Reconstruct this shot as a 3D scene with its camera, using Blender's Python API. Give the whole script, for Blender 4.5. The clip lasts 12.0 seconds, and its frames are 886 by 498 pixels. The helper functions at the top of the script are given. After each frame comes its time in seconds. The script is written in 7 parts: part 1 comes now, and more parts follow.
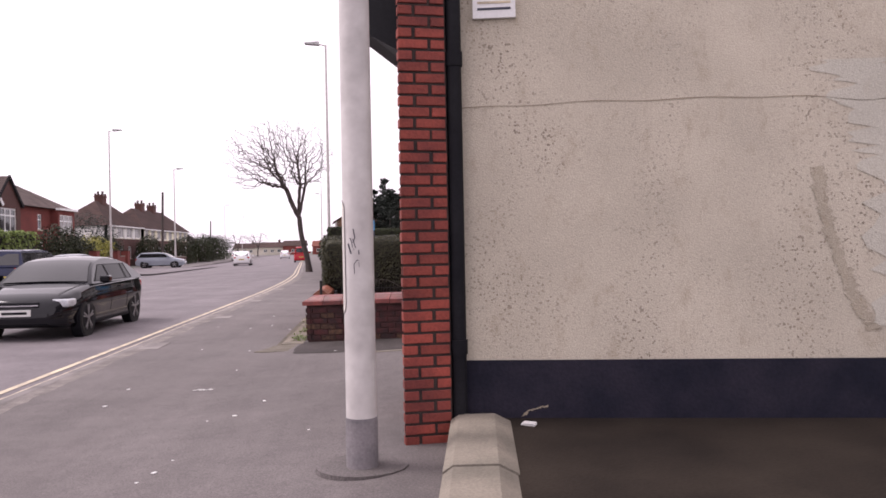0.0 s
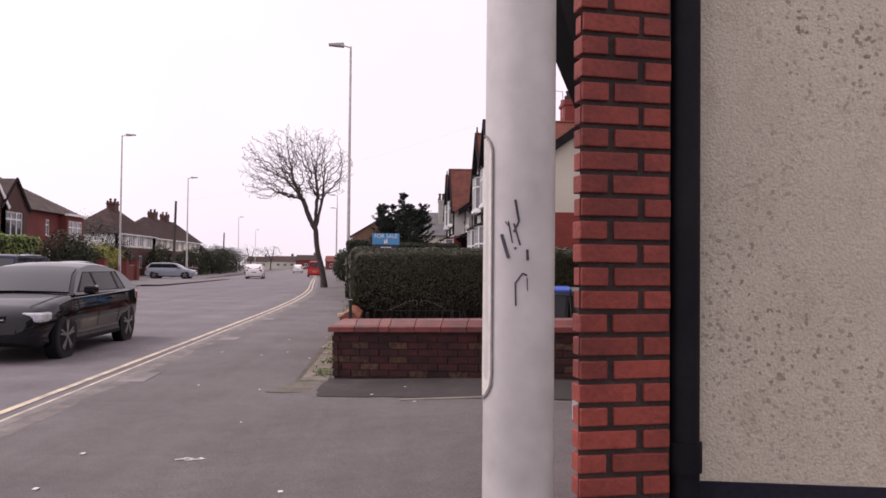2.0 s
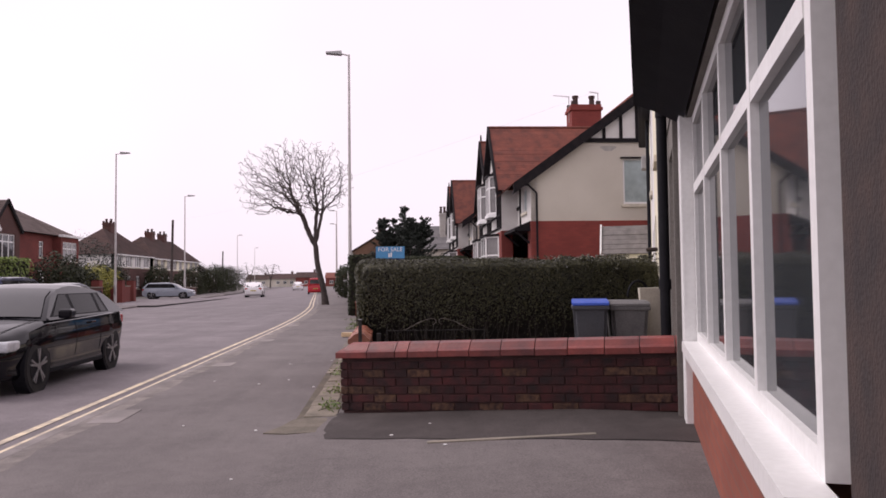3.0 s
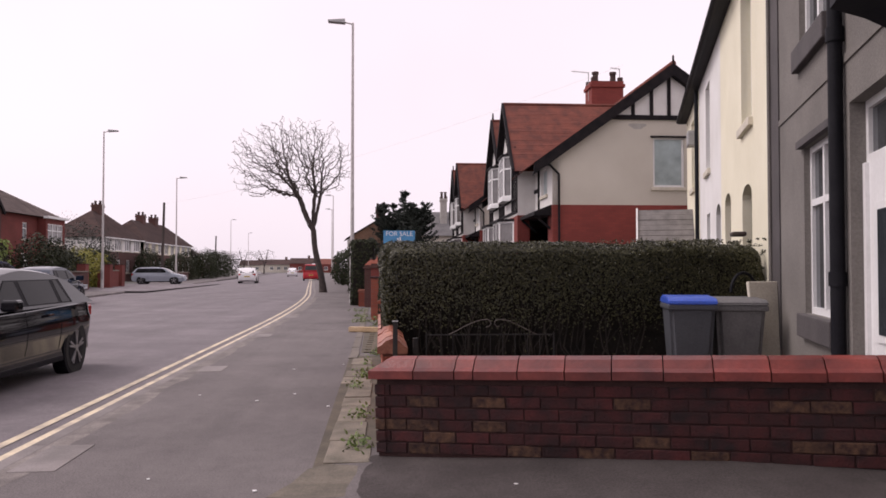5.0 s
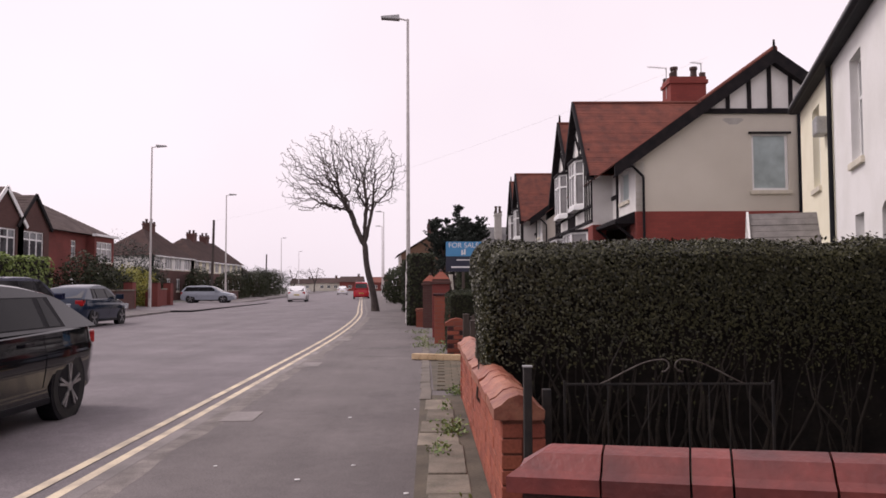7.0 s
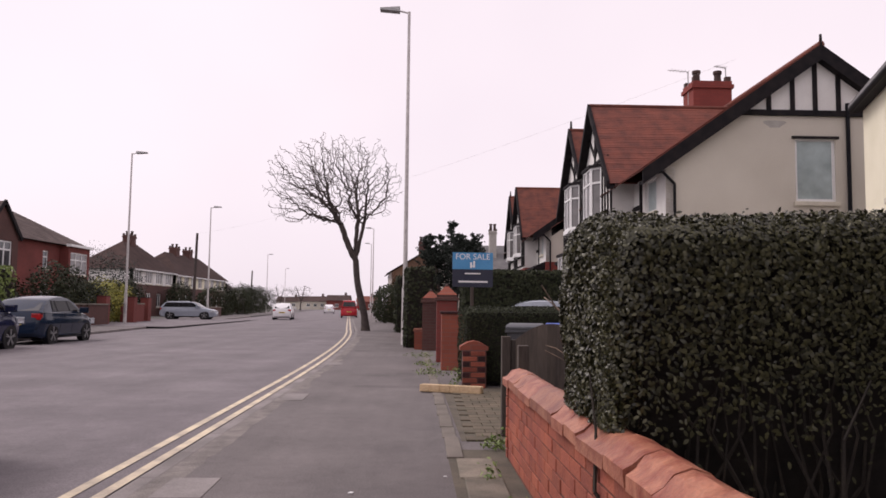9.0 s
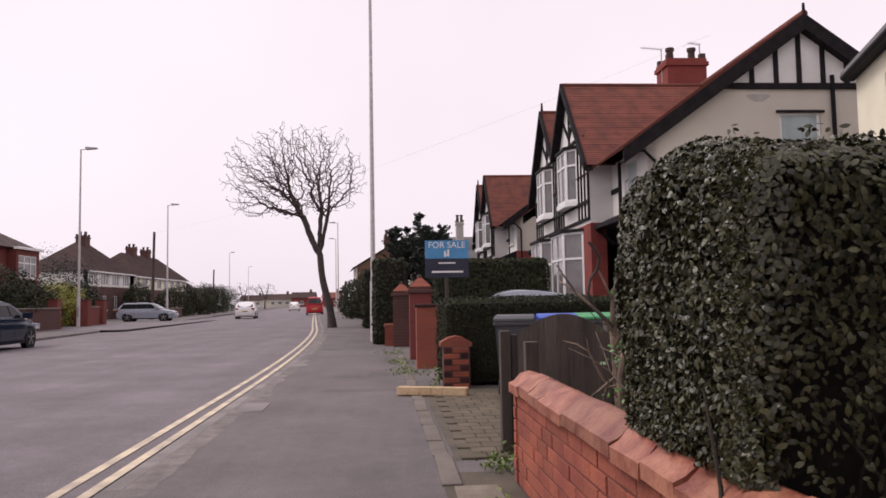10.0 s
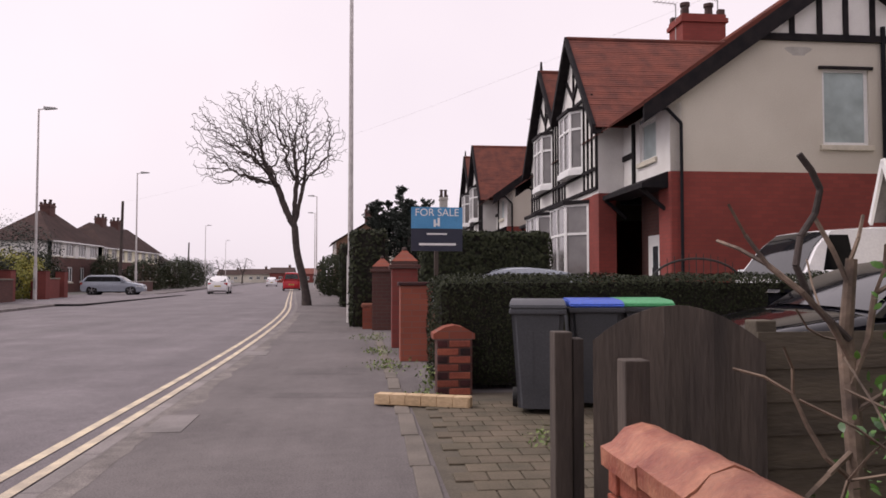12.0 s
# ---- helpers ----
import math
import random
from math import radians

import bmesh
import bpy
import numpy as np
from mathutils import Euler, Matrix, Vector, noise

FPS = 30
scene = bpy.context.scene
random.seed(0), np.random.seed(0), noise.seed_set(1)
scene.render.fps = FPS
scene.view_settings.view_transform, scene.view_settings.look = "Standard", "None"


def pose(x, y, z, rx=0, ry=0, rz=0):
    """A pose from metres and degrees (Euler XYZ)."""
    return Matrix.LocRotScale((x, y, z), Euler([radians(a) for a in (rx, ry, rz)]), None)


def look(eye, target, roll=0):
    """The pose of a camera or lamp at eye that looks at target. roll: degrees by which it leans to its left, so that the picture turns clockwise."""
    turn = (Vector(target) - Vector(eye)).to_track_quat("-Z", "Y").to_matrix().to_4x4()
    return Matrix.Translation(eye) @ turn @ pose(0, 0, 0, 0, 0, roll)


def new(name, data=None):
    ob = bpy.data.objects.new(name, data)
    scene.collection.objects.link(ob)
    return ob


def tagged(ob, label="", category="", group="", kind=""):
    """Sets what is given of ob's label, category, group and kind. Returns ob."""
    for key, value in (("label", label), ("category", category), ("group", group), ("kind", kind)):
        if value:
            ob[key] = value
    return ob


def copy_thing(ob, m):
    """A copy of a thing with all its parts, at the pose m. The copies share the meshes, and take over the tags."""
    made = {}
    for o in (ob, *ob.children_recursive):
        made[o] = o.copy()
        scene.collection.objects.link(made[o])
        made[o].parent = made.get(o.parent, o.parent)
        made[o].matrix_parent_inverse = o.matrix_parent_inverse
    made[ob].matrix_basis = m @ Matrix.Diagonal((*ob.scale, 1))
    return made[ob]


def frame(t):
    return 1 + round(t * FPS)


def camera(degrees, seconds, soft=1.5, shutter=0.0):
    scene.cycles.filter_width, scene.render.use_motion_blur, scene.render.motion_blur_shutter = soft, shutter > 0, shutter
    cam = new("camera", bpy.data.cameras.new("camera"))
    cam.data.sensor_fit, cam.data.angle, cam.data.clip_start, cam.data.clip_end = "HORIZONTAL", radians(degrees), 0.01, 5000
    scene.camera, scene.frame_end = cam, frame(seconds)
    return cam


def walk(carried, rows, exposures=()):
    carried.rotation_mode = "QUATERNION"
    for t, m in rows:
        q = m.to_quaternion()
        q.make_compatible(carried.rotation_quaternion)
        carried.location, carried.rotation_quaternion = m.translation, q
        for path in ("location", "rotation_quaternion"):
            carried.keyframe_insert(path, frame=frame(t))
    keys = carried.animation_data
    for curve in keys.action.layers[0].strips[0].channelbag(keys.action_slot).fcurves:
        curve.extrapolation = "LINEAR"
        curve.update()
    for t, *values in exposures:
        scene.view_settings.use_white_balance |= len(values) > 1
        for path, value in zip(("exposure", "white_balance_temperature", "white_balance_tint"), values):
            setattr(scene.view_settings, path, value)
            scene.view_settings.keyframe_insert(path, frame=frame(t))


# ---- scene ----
cam = camera(60.6, 12.0, soft=1.65)
PATH = [
    (0, (1.17, 0.434, 1.367), (1.319, 2.429, 1.364), -1.1),
    (0.5, (1.02, 0.995, 1.37), (1.072, 2.994, 1.426), -1.4),
    (1, (0.903, 1.592, 1.351), (1.155, 3.575, 1.399), -0.1),
    (1.5, (0.805, 2.211, 1.349), (0.956, 4.206, 1.361), 0.4),
    (2, (0.723, 2.85, 1.323), (0.84, 4.846, 1.37), 0.6),
    (2.5, (0.647, 3.484, 1.3), (0.756, 5.479, 1.393), -0.6),
    (4.5, (0.181, 5.931, 1.333), (0.324, 7.925, 1.374), -0.1),
    (5, (0.083, 6.406, 1.321), (0.217, 8.401, 1.373), 0.0),
    (5.5, (-0.04, 7.135, 1.304), (0.089, 9.131, 1.345), -0.1),
    (6, (-0.149, 7.742, 1.278), (-0.114, 9.74, 1.356), -0.1),
    (6.5, (-0.221, 8.384, 1.274), (-0.218, 10.382, 1.37), 0.3),
    (8.5, (-0.633, 10.935, 1.217), (-0.596, 12.931, 1.344), -2.8),
    (9, (-0.724, 11.533, 1.19), (-0.685, 13.527, 1.344), 0.7),
    (9.5, (-0.813, 12.1, 1.189), (-0.71, 14.093, 1.313), 0.4),
    (10, (-0.843, 12.769, 1.167), (-0.711, 14.76, 1.304), -1.0),
    (10.5, (-0.872, 13.386, 1.161), (-0.637, 15.368, 1.289), -0.7),
    (11, (-0.882, 14.004, 1.158), (-0.642, 15.986, 1.268), 0.3),
    (11.5, (-0.868, 14.631, 1.17), (-0.627, 16.616, 1.229), 1.5),
    (12, (-0.828, 15.263, 1.165), (-0.646, 17.253, 1.244), -0.0),
]
walk(cam, [(t, look(e, g, r)) for t, e, g, r in PATH], [(0, 0.55, 6600, 21), (0.5, 0.24, 6600, 21), (1.2, 0.15, 6600, 21), (6, 0.05, 6700, 20), (12, 0.0, 6700, 18)])

# ---- sky and light: a flat, bright overcast ----
world = bpy.data.worlds.new("overcast_sky")
scene.world = world
world.use_nodes = True
wn = world.node_tree
sky = wn.nodes.new("ShaderNodeTexSky")
sky.sky_type = "NISHITA"
sky.sun_disc = False
sky.sun_elevation, sky.sun_rotation = radians(50), radians(281)
sky.air_density, sky.dust_density, sky.ozone_density = 1.0, 3.0, 1.0
grey = wn.nodes.new("ShaderNodeHueSaturation")
grey.inputs["Saturation"].default_value = 0.12
veil = wn.nodes.new("ShaderNodeMix")
veil.data_type = "RGBA"
veil.inputs[0].default_value = 0.72
clouds, dapple = wn.nodes.new("ShaderNodeTexNoise"), wn.nodes.new("ShaderNodeMix")
clouds.inputs["Scale"].default_value, clouds.inputs["Detail"].default_value = 2.2, 3
dapple.data_type = "RGBA"
dapple.inputs[6].default_value, dapple.inputs[7].default_value = (9.6, 8.9, 9.8, 1), (12.2, 11.5, 12.0, 1)
wn.links.new(clouds.outputs[0], dapple.inputs[0])
wn.links.new(dapple.outputs[2], veil.inputs[7])
wn.links.new(sky.outputs[0], grey.inputs["Color"])
wn.links.new(grey.outputs[0], veil.inputs[6])
wn.links.new(veil.outputs[2], wn.nodes["Background"].inputs[0])
wn.nodes["Background"].inputs[1].default_value = 0.105
sun = new("sun", bpy.data.lights.new("sun", "SUN"))
sun.data.energy, sun.data.angle, sun.data.color = 1.5, radians(24), (1.0, 0.96, 0.92)
sun.matrix_world = look((-36, 19, 45), (0, 12, 0))


# ---- materials ----
def mat(name, c1, c2=None, scale=6.0, rough=0.8, bump=0.0, fine=60.0, metal=0.0, vary=0.0, streak=None, spec=0.5):
    """Two-scale procedural surface: broad blotches between c1 and c2, fine grain, bump, variation from piece to piece."""
    m = bpy.data.materials.new(name)
    m.use_nodes = True
    t = m.node_tree
    b = t.nodes["Principled BSDF"]
    b.inputs["Roughness"].default_value, b.inputs["Metallic"].default_value = rough, metal
    b.inputs["Specular IOR Level"].default_value = spec
    geo = t.nodes.new("ShaderNodeNewGeometry")
    mp = t.nodes.new("ShaderNodeMapping")
    mp.inputs["Scale"].default_value = streak or (1, 1, 1)
    t.links.new(geo.outputs["Position"], mp.inputs["Vector"])
    n1, n2 = t.nodes.new("ShaderNodeTexNoise"), t.nodes.new("ShaderNodeTexNoise")
    n1.inputs["Scale"].default_value, n1.inputs["Detail"].default_value = scale, 5
    n2.inputs["Scale"].default_value, n2.inputs["Detail"].default_value = fine, 3
    for n in (n1, n2):
        t.links.new(mp.outputs[0], n.inputs["Vector"])
    ramp = t.nodes.new("ShaderNodeValToRGB")
    ramp.color_ramp.elements[0].position, ramp.color_ramp.elements[1].position = 0.35, 0.66
    ramp.color_ramp.elements[0].color = (*c1, 1)
    ramp.color_ramp.elements[1].color = (*(c2 or c1), 1)
    t.links.new(n1.outputs[0], ramp.inputs[0])
    mul = t.nodes.new("ShaderNodeMix")
    mul.data_type, mul.blend_type = "RGBA", "OVERLAY"
    mul.inputs[0].default_value = 0.35
    t.links.new(ramp.outputs[0], mul.inputs[6])
    t.links.new(n2.outputs[0], mul.inputs[7])
    out = mul.outputs[2]
    if vary:
        info = t.nodes.new("ShaderNodeObjectInfo")
        hsv = t.nodes.new("ShaderNodeHueSaturation")
        rng = t.nodes.new("ShaderNodeMapRange")
        rng.inputs[3].default_value, rng.inputs[4].default_value = 1 - vary, 1 + vary
        t.links.new(info.outputs["Random"], rng.inputs[0])
        t.links.new(rng.outputs[0], hsv.inputs["Value"])
        t.links.new(out, hsv.inputs["Color"])
        out = hsv.outputs[0]
    t.links.new(out, b.inputs["Base Color"])
    if bump:
        bp = t.nodes.new("ShaderNodeBump")
        bp.inputs["Strength"].default_value, bp.inputs["Distance"].default_value = bump, 0.01
        t.links.new(n2.outputs[0], bp.inputs["Height"])
        t.links.new(bp.outputs[0], b.inputs["Normal"])
    return m


def leaf_mat(name, c1, c2, rough=0.45):
    """Leaves that differ one by one."""
    m = bpy.data.materials.new(name)
    m.use_nodes = True
    t = m.node_tree
    b = t.nodes["Principled BSDF"]
    b.inputs["Roughness"].default_value = rough
    geo = t.nodes.new("ShaderNodeNewGeometry")
    ramp = t.nodes.new("ShaderNodeValToRGB")
    ramp.color_ramp.elements[0].color, ramp.color_ramp.elements[1].color = (*c1, 1), (*c2, 1)
    t.links.new(geo.outputs["Random Per Island"], ramp.inputs[0])
    t.links.new(ramp.outputs[0], b.inputs["Base Color"])
    return m


def glass_mat(name, tint, rough=0.04):
    """Window glass seen from outside: dark room behind, clear reflection of the sky."""
    m = mat(name, tint, tuple(c * 1.5 for c in tint), 1.2, rough, 0, 3)
    m.node_tree.nodes["Principled BSDF"].inputs["Specular IOR Level"].default_value = 0.7
    return m


def pebbledash(name, base, dark, speck=0.5):
    """Roughcast render with dark stones and weather stains."""
    m = mat(name, base, tuple(c * 0.84 for c in base), 1.4, 0.95, 0.6, 115)
    t = m.node_tree
    b = t.nodes["Principled BSDF"]
    link = b.inputs["Base Color"].links[0].from_socket
    geo = t.nodes["Geometry"]
    vor, big = t.nodes.new("ShaderNodeTexVoronoi"), t.nodes.new("ShaderNodeTexNoise")
    vor.inputs["Scale"].default_value, big.inputs["Scale"].default_value = 85, 2.3
    big.inputs["Detail"].default_value = 4
    mp = t.nodes.new("ShaderNodeMapping")
    mp.inputs["Scale"].default_value = (1, 1, 0.55)
    t.links.new(geo.outputs["Position"], vor.inputs["Vector"])
    t.links.new(geo.outputs["Position"], mp.inputs["Vector"])
    t.links.new(mp.outputs[0], big.inputs["Vector"])
    hsv = t.nodes.new("ShaderNodeSeparateColor")
    t.links.new(vor.outputs["Color"], hsv.inputs[0])
    cut = t.nodes.new("ShaderNodeMapRange")
    cut.inputs[1].default_value, cut.inputs[2].default_value = 0.86, 0.95
    t.links.new(hsv.outputs[0], cut.inputs[0])
    wear = t.nodes.new("ShaderNodeMapRange")
    wear.inputs[1].default_value, wear.inputs[2].default_value = 0.42, 0.68
    t.links.new(big.outputs[0], wear.inputs[0])
    both = t.nodes.new("ShaderNodeMath")
    both.operation = "MULTIPLY"
    t.links.new(cut.outputs[0], both.inputs[0])
    t.links.new(wear.outputs[0], both.inputs[1])
    sc = t.nodes.new("ShaderNodeMath")
    sc.operation = "MULTIPLY"
    sc.inputs[1].default_value = speck
    t.links.new(both.outputs[0], sc.inputs[0])
    mix = t.nodes.new("ShaderNodeMix")
    mix.data_type = "RGBA"
    mix.inputs[7].default_value = (*dark, 1)
    t.links.new(sc.outputs[0], mix.inputs[0])
    t.links.new(link, mix.inputs[6])
    blot_n, lim, stain = (t.nodes.new("ShaderNode" + k) for k in ("TexNoise", "MapRange", "Mix"))
    blot_n.inputs["Scale"].default_value, blot_n.inputs["Detail"].default_value = 9.0, 8
    blot_n.inputs["Roughness"].default_value = 0.72
    lim.inputs[1].default_value, lim.inputs[2].default_value, lim.inputs[4].default_value = 0.54, 0.74, 0.55 * speck
    stain.data_type = "RGBA"
    stain.inputs[7].default_value = (dark[0] * 1.35, dark[1] * 1.25, dark[2] * 1.05, 1)
    t.links.new(mp.outputs[0], blot_n.inputs["Vector"])
    t.links.new(blot_n.outputs[0], lim.inputs[0])
    t.links.new(lim.outputs[0], stain.inputs[0])
    t.links.new(mix.outputs[2], stain.inputs[6])
    t.links.new(stain.outputs[2], b.inputs["Base Color"])
    return m


def brick_mat(name, c1, c2, mortar, rot=0.0, size=0.08):
    """Brickwork of far walls, coursed at true size along a facade."""
    m = bpy.data.materials.new(name)
    m.use_nodes = True
    t = m.node_tree
    b = t.nodes["Principled BSDF"]
    b.inputs["Roughness"].default_value = 0.9
    geo, sep, add, com = (t.nodes.new("ShaderNode" + k) for k in ("NewGeometry", "SeparateXYZ", "Math", "CombineXYZ"))
    t.links.new(geo.outputs["Position"], sep.inputs[0])
    add.operation = "ADD"
    t.links.new(sep.outputs[0], add.inputs[0])
    t.links.new(sep.outputs[1], add.inputs[1])
    t.links.new(add.outputs[0], com.inputs[0])
    t.links.new(sep.outputs[2], com.inputs[1])
    br = t.nodes.new("ShaderNodeTexBrick")
    br.inputs["Color1"].default_value, br.inputs["Color2"].default_value = (*c1, 1), (*c2, 1)
    br.inputs["Mortar"].default_value = (*mortar, 1)
    br.inputs["Scale"].default_value = 1.0
    br.inputs["Mortar Size"].default_value = 0.006
    br.inputs["Brick Width"].default_value, br.inputs["Row Height"].default_value = 0.235, size
    t.links.new(com.outputs[0], br.inputs["Vector"])
    n = t.nodes.new("ShaderNodeTexNoise")
    n.inputs["Scale"].default_value, n.inputs["Detail"].default_value = 0.8, 5
    t.links.new(geo.outputs["Position"], n.inputs["Vector"])
    mix = t.nodes.new("ShaderNodeMix")
    mix.data_type, mix.blend_type = "RGBA", "OVERLAY"
    mix.inputs[0].default_value = 0.4
    t.links.new(br.outputs[0], mix.inputs[6])
    t.links.new(n.outputs[0], mix.inputs[7])
    t.links.new(mix.outputs[2], b.inputs["Base Color"])
    return m


def worn_tarmac(name, c1, c2, scale, track):
    """Rolled stone and bitumen: pale and dark chippings, patchy wear, long tracks along the street."""
    m = mat(name, c1, c2, scale, 0.88, 0.55, 130)
    t = m.node_tree
    b = t.nodes["Principled BSDF"]
    out = b.inputs["Base Color"].links[0].from_socket
    geo = t.nodes["Geometry"]
    for vec, sc, det, lo, hi, amt in (((1, 1, 1), 7.0, 9, 0.30, 0.72, 0.12), ((1.1, 0.05, 1), track, 3, 0.32, 0.68, 0.10), ((1, 1, 1), 0.7, 4, 0.30, 0.70, 0.14), ((1, 1, 1), 75.0, 2, 0.28, 0.72, 0.32)):
        mp, n, mr, mx = (t.nodes.new("ShaderNode" + k) for k in ("Mapping", "TexNoise", "MapRange", "Mix"))
        mp.inputs["Scale"].default_value = vec
        n.inputs["Scale"].default_value, n.inputs["Detail"].default_value = sc, det
        n.inputs["Roughness"].default_value = 0.68
        mr.inputs[1].default_value, mr.inputs[2].default_value = lo, hi
        mx.data_type, mx.blend_type = "RGBA", "OVERLAY"
        mx.inputs[0].default_value = amt
        t.links.new(geo.outputs["Position"], mp.inputs["Vector"])
        t.links.new(mp.outputs[0], n.inputs["Vector"])
        t.links.new(n.outputs[0], mr.inputs[0])
        t.links.new(out, mx.inputs[6])
        t.links.new(mr.outputs[0], mx.inputs[7])
        out = mx.outputs[2]
    t.links.new(out, b.inputs["Base Color"])
    return m


ASPHALT = worn_tarmac("asphalt", (0.148, 0.130, 0.138), (0.172, 0.152, 0.160), 0.35, 1.0)
TARMAC = worn_tarmac("footway_tarmac", (0.118, 0.103, 0.102), (0.150, 0.132, 0.130), 0.6, 1.6)
# Forecourt tarmac, darkened further to carry the shade beside shop and wall.
FORECOURT = worn_tarmac("shade_toned_tarmac", (0.054, 0.046, 0.045), (0.078, 0.067, 0.065), 1.1, 2.0)
FORECOURT.node_tree.nodes["Principled BSDF"].inputs["Specular IOR Level"].default_value = 0.2
PATCH = worn_tarmac("tarmac_patch", (0.104, 0.091, 0.090), (0.134, 0.118, 0.116), 1.2, 2.0)
DRIVE_BLOCK = mat("mossy_paving_block", (0.13, 0.102, 0.072), (0.082, 0.07, 0.047), 3, 0.95, 0.5, 60, vary=0.12)
KERBSTONE = mat("kerb_concrete", (0.23, 0.205, 0.20), (0.15, 0.135, 0.13), 2.0, 0.9, 0.3, 90, vary=0.15)
CONCRETE = mat("weathered_concrete", (0.25, 0.22, 0.18), (0.15, 0.135, 0.11), 2.4, 0.92, 0.5, 70, vary=0.12)
YELLOW = mat("worn_yellow_paint", (0.68, 0.58, 0.42), (0.40, 0.34, 0.27), 4.0, 0.8, 0.3, 60)
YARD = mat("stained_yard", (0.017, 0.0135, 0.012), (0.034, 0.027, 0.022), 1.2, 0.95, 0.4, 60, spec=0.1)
DIRT = mat("dirt", (0.12, 0.10, 0.075), (0.075, 0.065, 0.05), 3, 1.0, 0.6, 50)
GRASSLAND = mat("far_ground", (0.13, 0.125, 0.11), (0.09, 0.09, 0.08), 0.2, 1.0, 0.3, 20)
PILLAR_BRICK = mat("painted_red_brick", (0.265, 0.05, 0.034), (0.16, 0.03, 0.024), 5, 0.75, 0.5, 55, vary=0.22)
BLACK_MORTAR = mat("blackened_mortar", (0.03, 0.022, 0.022), (0.055, 0.035, 0.03), 8, 0.95, 0.6, 90)
WALL_BRICK = mat("dark_red_brick", (0.062, 0.0125, 0.0125), (0.017, 0.0075, 0.0085), 7, 0.85, 0.6, 60, vary=0.3)
WALL_BRICK_PALE = mat("spalled_buff_brick", (0.10, 0.052, 0.030), (0.026, 0.011, 0.011), 22, 0.9, 0.7, 60, vary=0.2)
WALL_BRICK_ORANGE = mat("orange_red_brick", (0.34, 0.095, 0.052), (0.24, 0.06, 0.04), 4, 0.85, 0.5, 60, vary=0.18)
WALL_MORTAR = mat("dark_mortar", (0.034, 0.015, 0.015), (0.058, 0.028, 0.025), 6, 0.95, 0.5, 90)
ORANGE_MORTAR = mat("reddened_mortar", (0.17, 0.062, 0.042), (0.10, 0.04, 0.03), 6, 0.95, 0.5, 90)
COPING = mat("glazed_red_coping", (0.20, 0.040, 0.032), (0.10, 0.024, 0.023), 5.0, 0.38, 0.25, 40, vary=0.22)
COPING_WORN = mat("worn_terracotta_coping", (0.36, 0.150, 0.090), (0.20, 0.052, 0.033), 9, 0.5, 0.5, 55, vary=0.22)
ROUGHCAST = pebbledash("cream_roughcast", (0.58, 0.525, 0.43), (0.22, 0.18, 0.14), 0.9)
ROUGHCAST_PATCH = pebbledash("patched_roughcast", (0.575, 0.55, 0.475), (0.3, 0.27, 0.22), 0.35)
BARE_RENDER = mat("bare_render", (0.34, 0.29, 0.22), (0.28, 0.24, 0.185), 5, 0.95, 0.5, 80)
SCUFF = pebbledash("worn_roughcast", (0.44, 0.39, 0.31), (0.26, 0.22, 0.17), 0.9)
PORCH_SLATE = mat("dark_porch_slate", (0.20, 0.185, 0.18), (0.14, 0.13, 0.126), 5, 0.8, 0.4, 40)
BITUMEN = mat("black_bitumen_paint", (0.011, 0.012, 0.022), (0.024, 0.022, 0.034), 3, 0.75, 0.35, 45, spec=0.15)
BLACK_PLASTIC = mat("black_plastic", (0.007, 0.007, 0.010), (0.012, 0.012, 0.015), 4, 0.6, 0.1, 40, spec=0.15)
POLE_PAINT = mat("grey_pole_paint", (0.52, 0.495, 0.485), (0.49, 0.465, 0.455), 1.2, 0.45, 0.0, 9)
POLE_DARK = mat("bitumen_pole_foot", (0.22, 0.2, 0.21), (0.14, 0.13, 0.14), 5, 0.8, 0.2, 60)
POLE_SHEEN = mat("pale_worn_paint", (0.66, 0.63, 0.58), (0.58, 0.54, 0.49), 6, 0.5, 0.2, 50)
INK = mat("black_marker_ink", (0.035, 0.03, 0.045), (0.06, 0.055, 0.07), 30, 0.6)
CREAM_WALL = mat("cream_painted_render", (0.83, 0.79, 0.62), (0.77, 0.73, 0.56), 1.2, 0.85, 0.25, 70)
WHITE_WALL = mat("white_painted_render", (0.78, 0.77, 0.75), (0.70, 0.69, 0.66), 1.2, 0.85, 0.25, 70)
DARK_SILL = mat("dark_painted_sill", (0.085, 0.075, 0.075), (0.06, 0.053, 0.054), 3, 0.8, 0.2, 60)
GREY_WALL = mat("grey_render", (0.20, 0.185, 0.168), (0.15, 0.138, 0.126), 1.5, 0.92, 0.35, 60)
STUCCO = mat("pale_stucco", (0.60, 0.56, 0.485), (0.53, 0.49, 0.42), 0.6, 0.92, 0.3, 60)
STAIN = mat("patched_plaster", (0.42, 0.40, 0.37), (0.36, 0.34, 0.31), 5, 0.95, 0.3, 60)
TUDOR_WHITE = mat("white_infill", (0.78, 0.765, 0.74), (0.68, 0.66, 0.63), 1.6, 0.85, 0.2, 60)
TUDOR_BLACK = mat("black_timber", (0.011, 0.010, 0.012), (0.022, 0.018, 0.019), 5, 0.8, 0.3, 50, spec=0.15)
RED_BRICK = brick_mat("bright_red_brick", (0.235, 0.046, 0.036), (0.20, 0.04, 0.032), (0.17, 0.045, 0.036))
DULL_BRICK = brick_mat("dull_red_brick", (0.105, 0.044, 0.036), (0.085, 0.036, 0.031), (0.095, 0.062, 0.055))
HOUSE_BRICK = brick_mat("house_red_brick", (0.20, 0.046, 0.038), (0.17, 0.04, 0.034), (0.15, 0.055, 0.047))
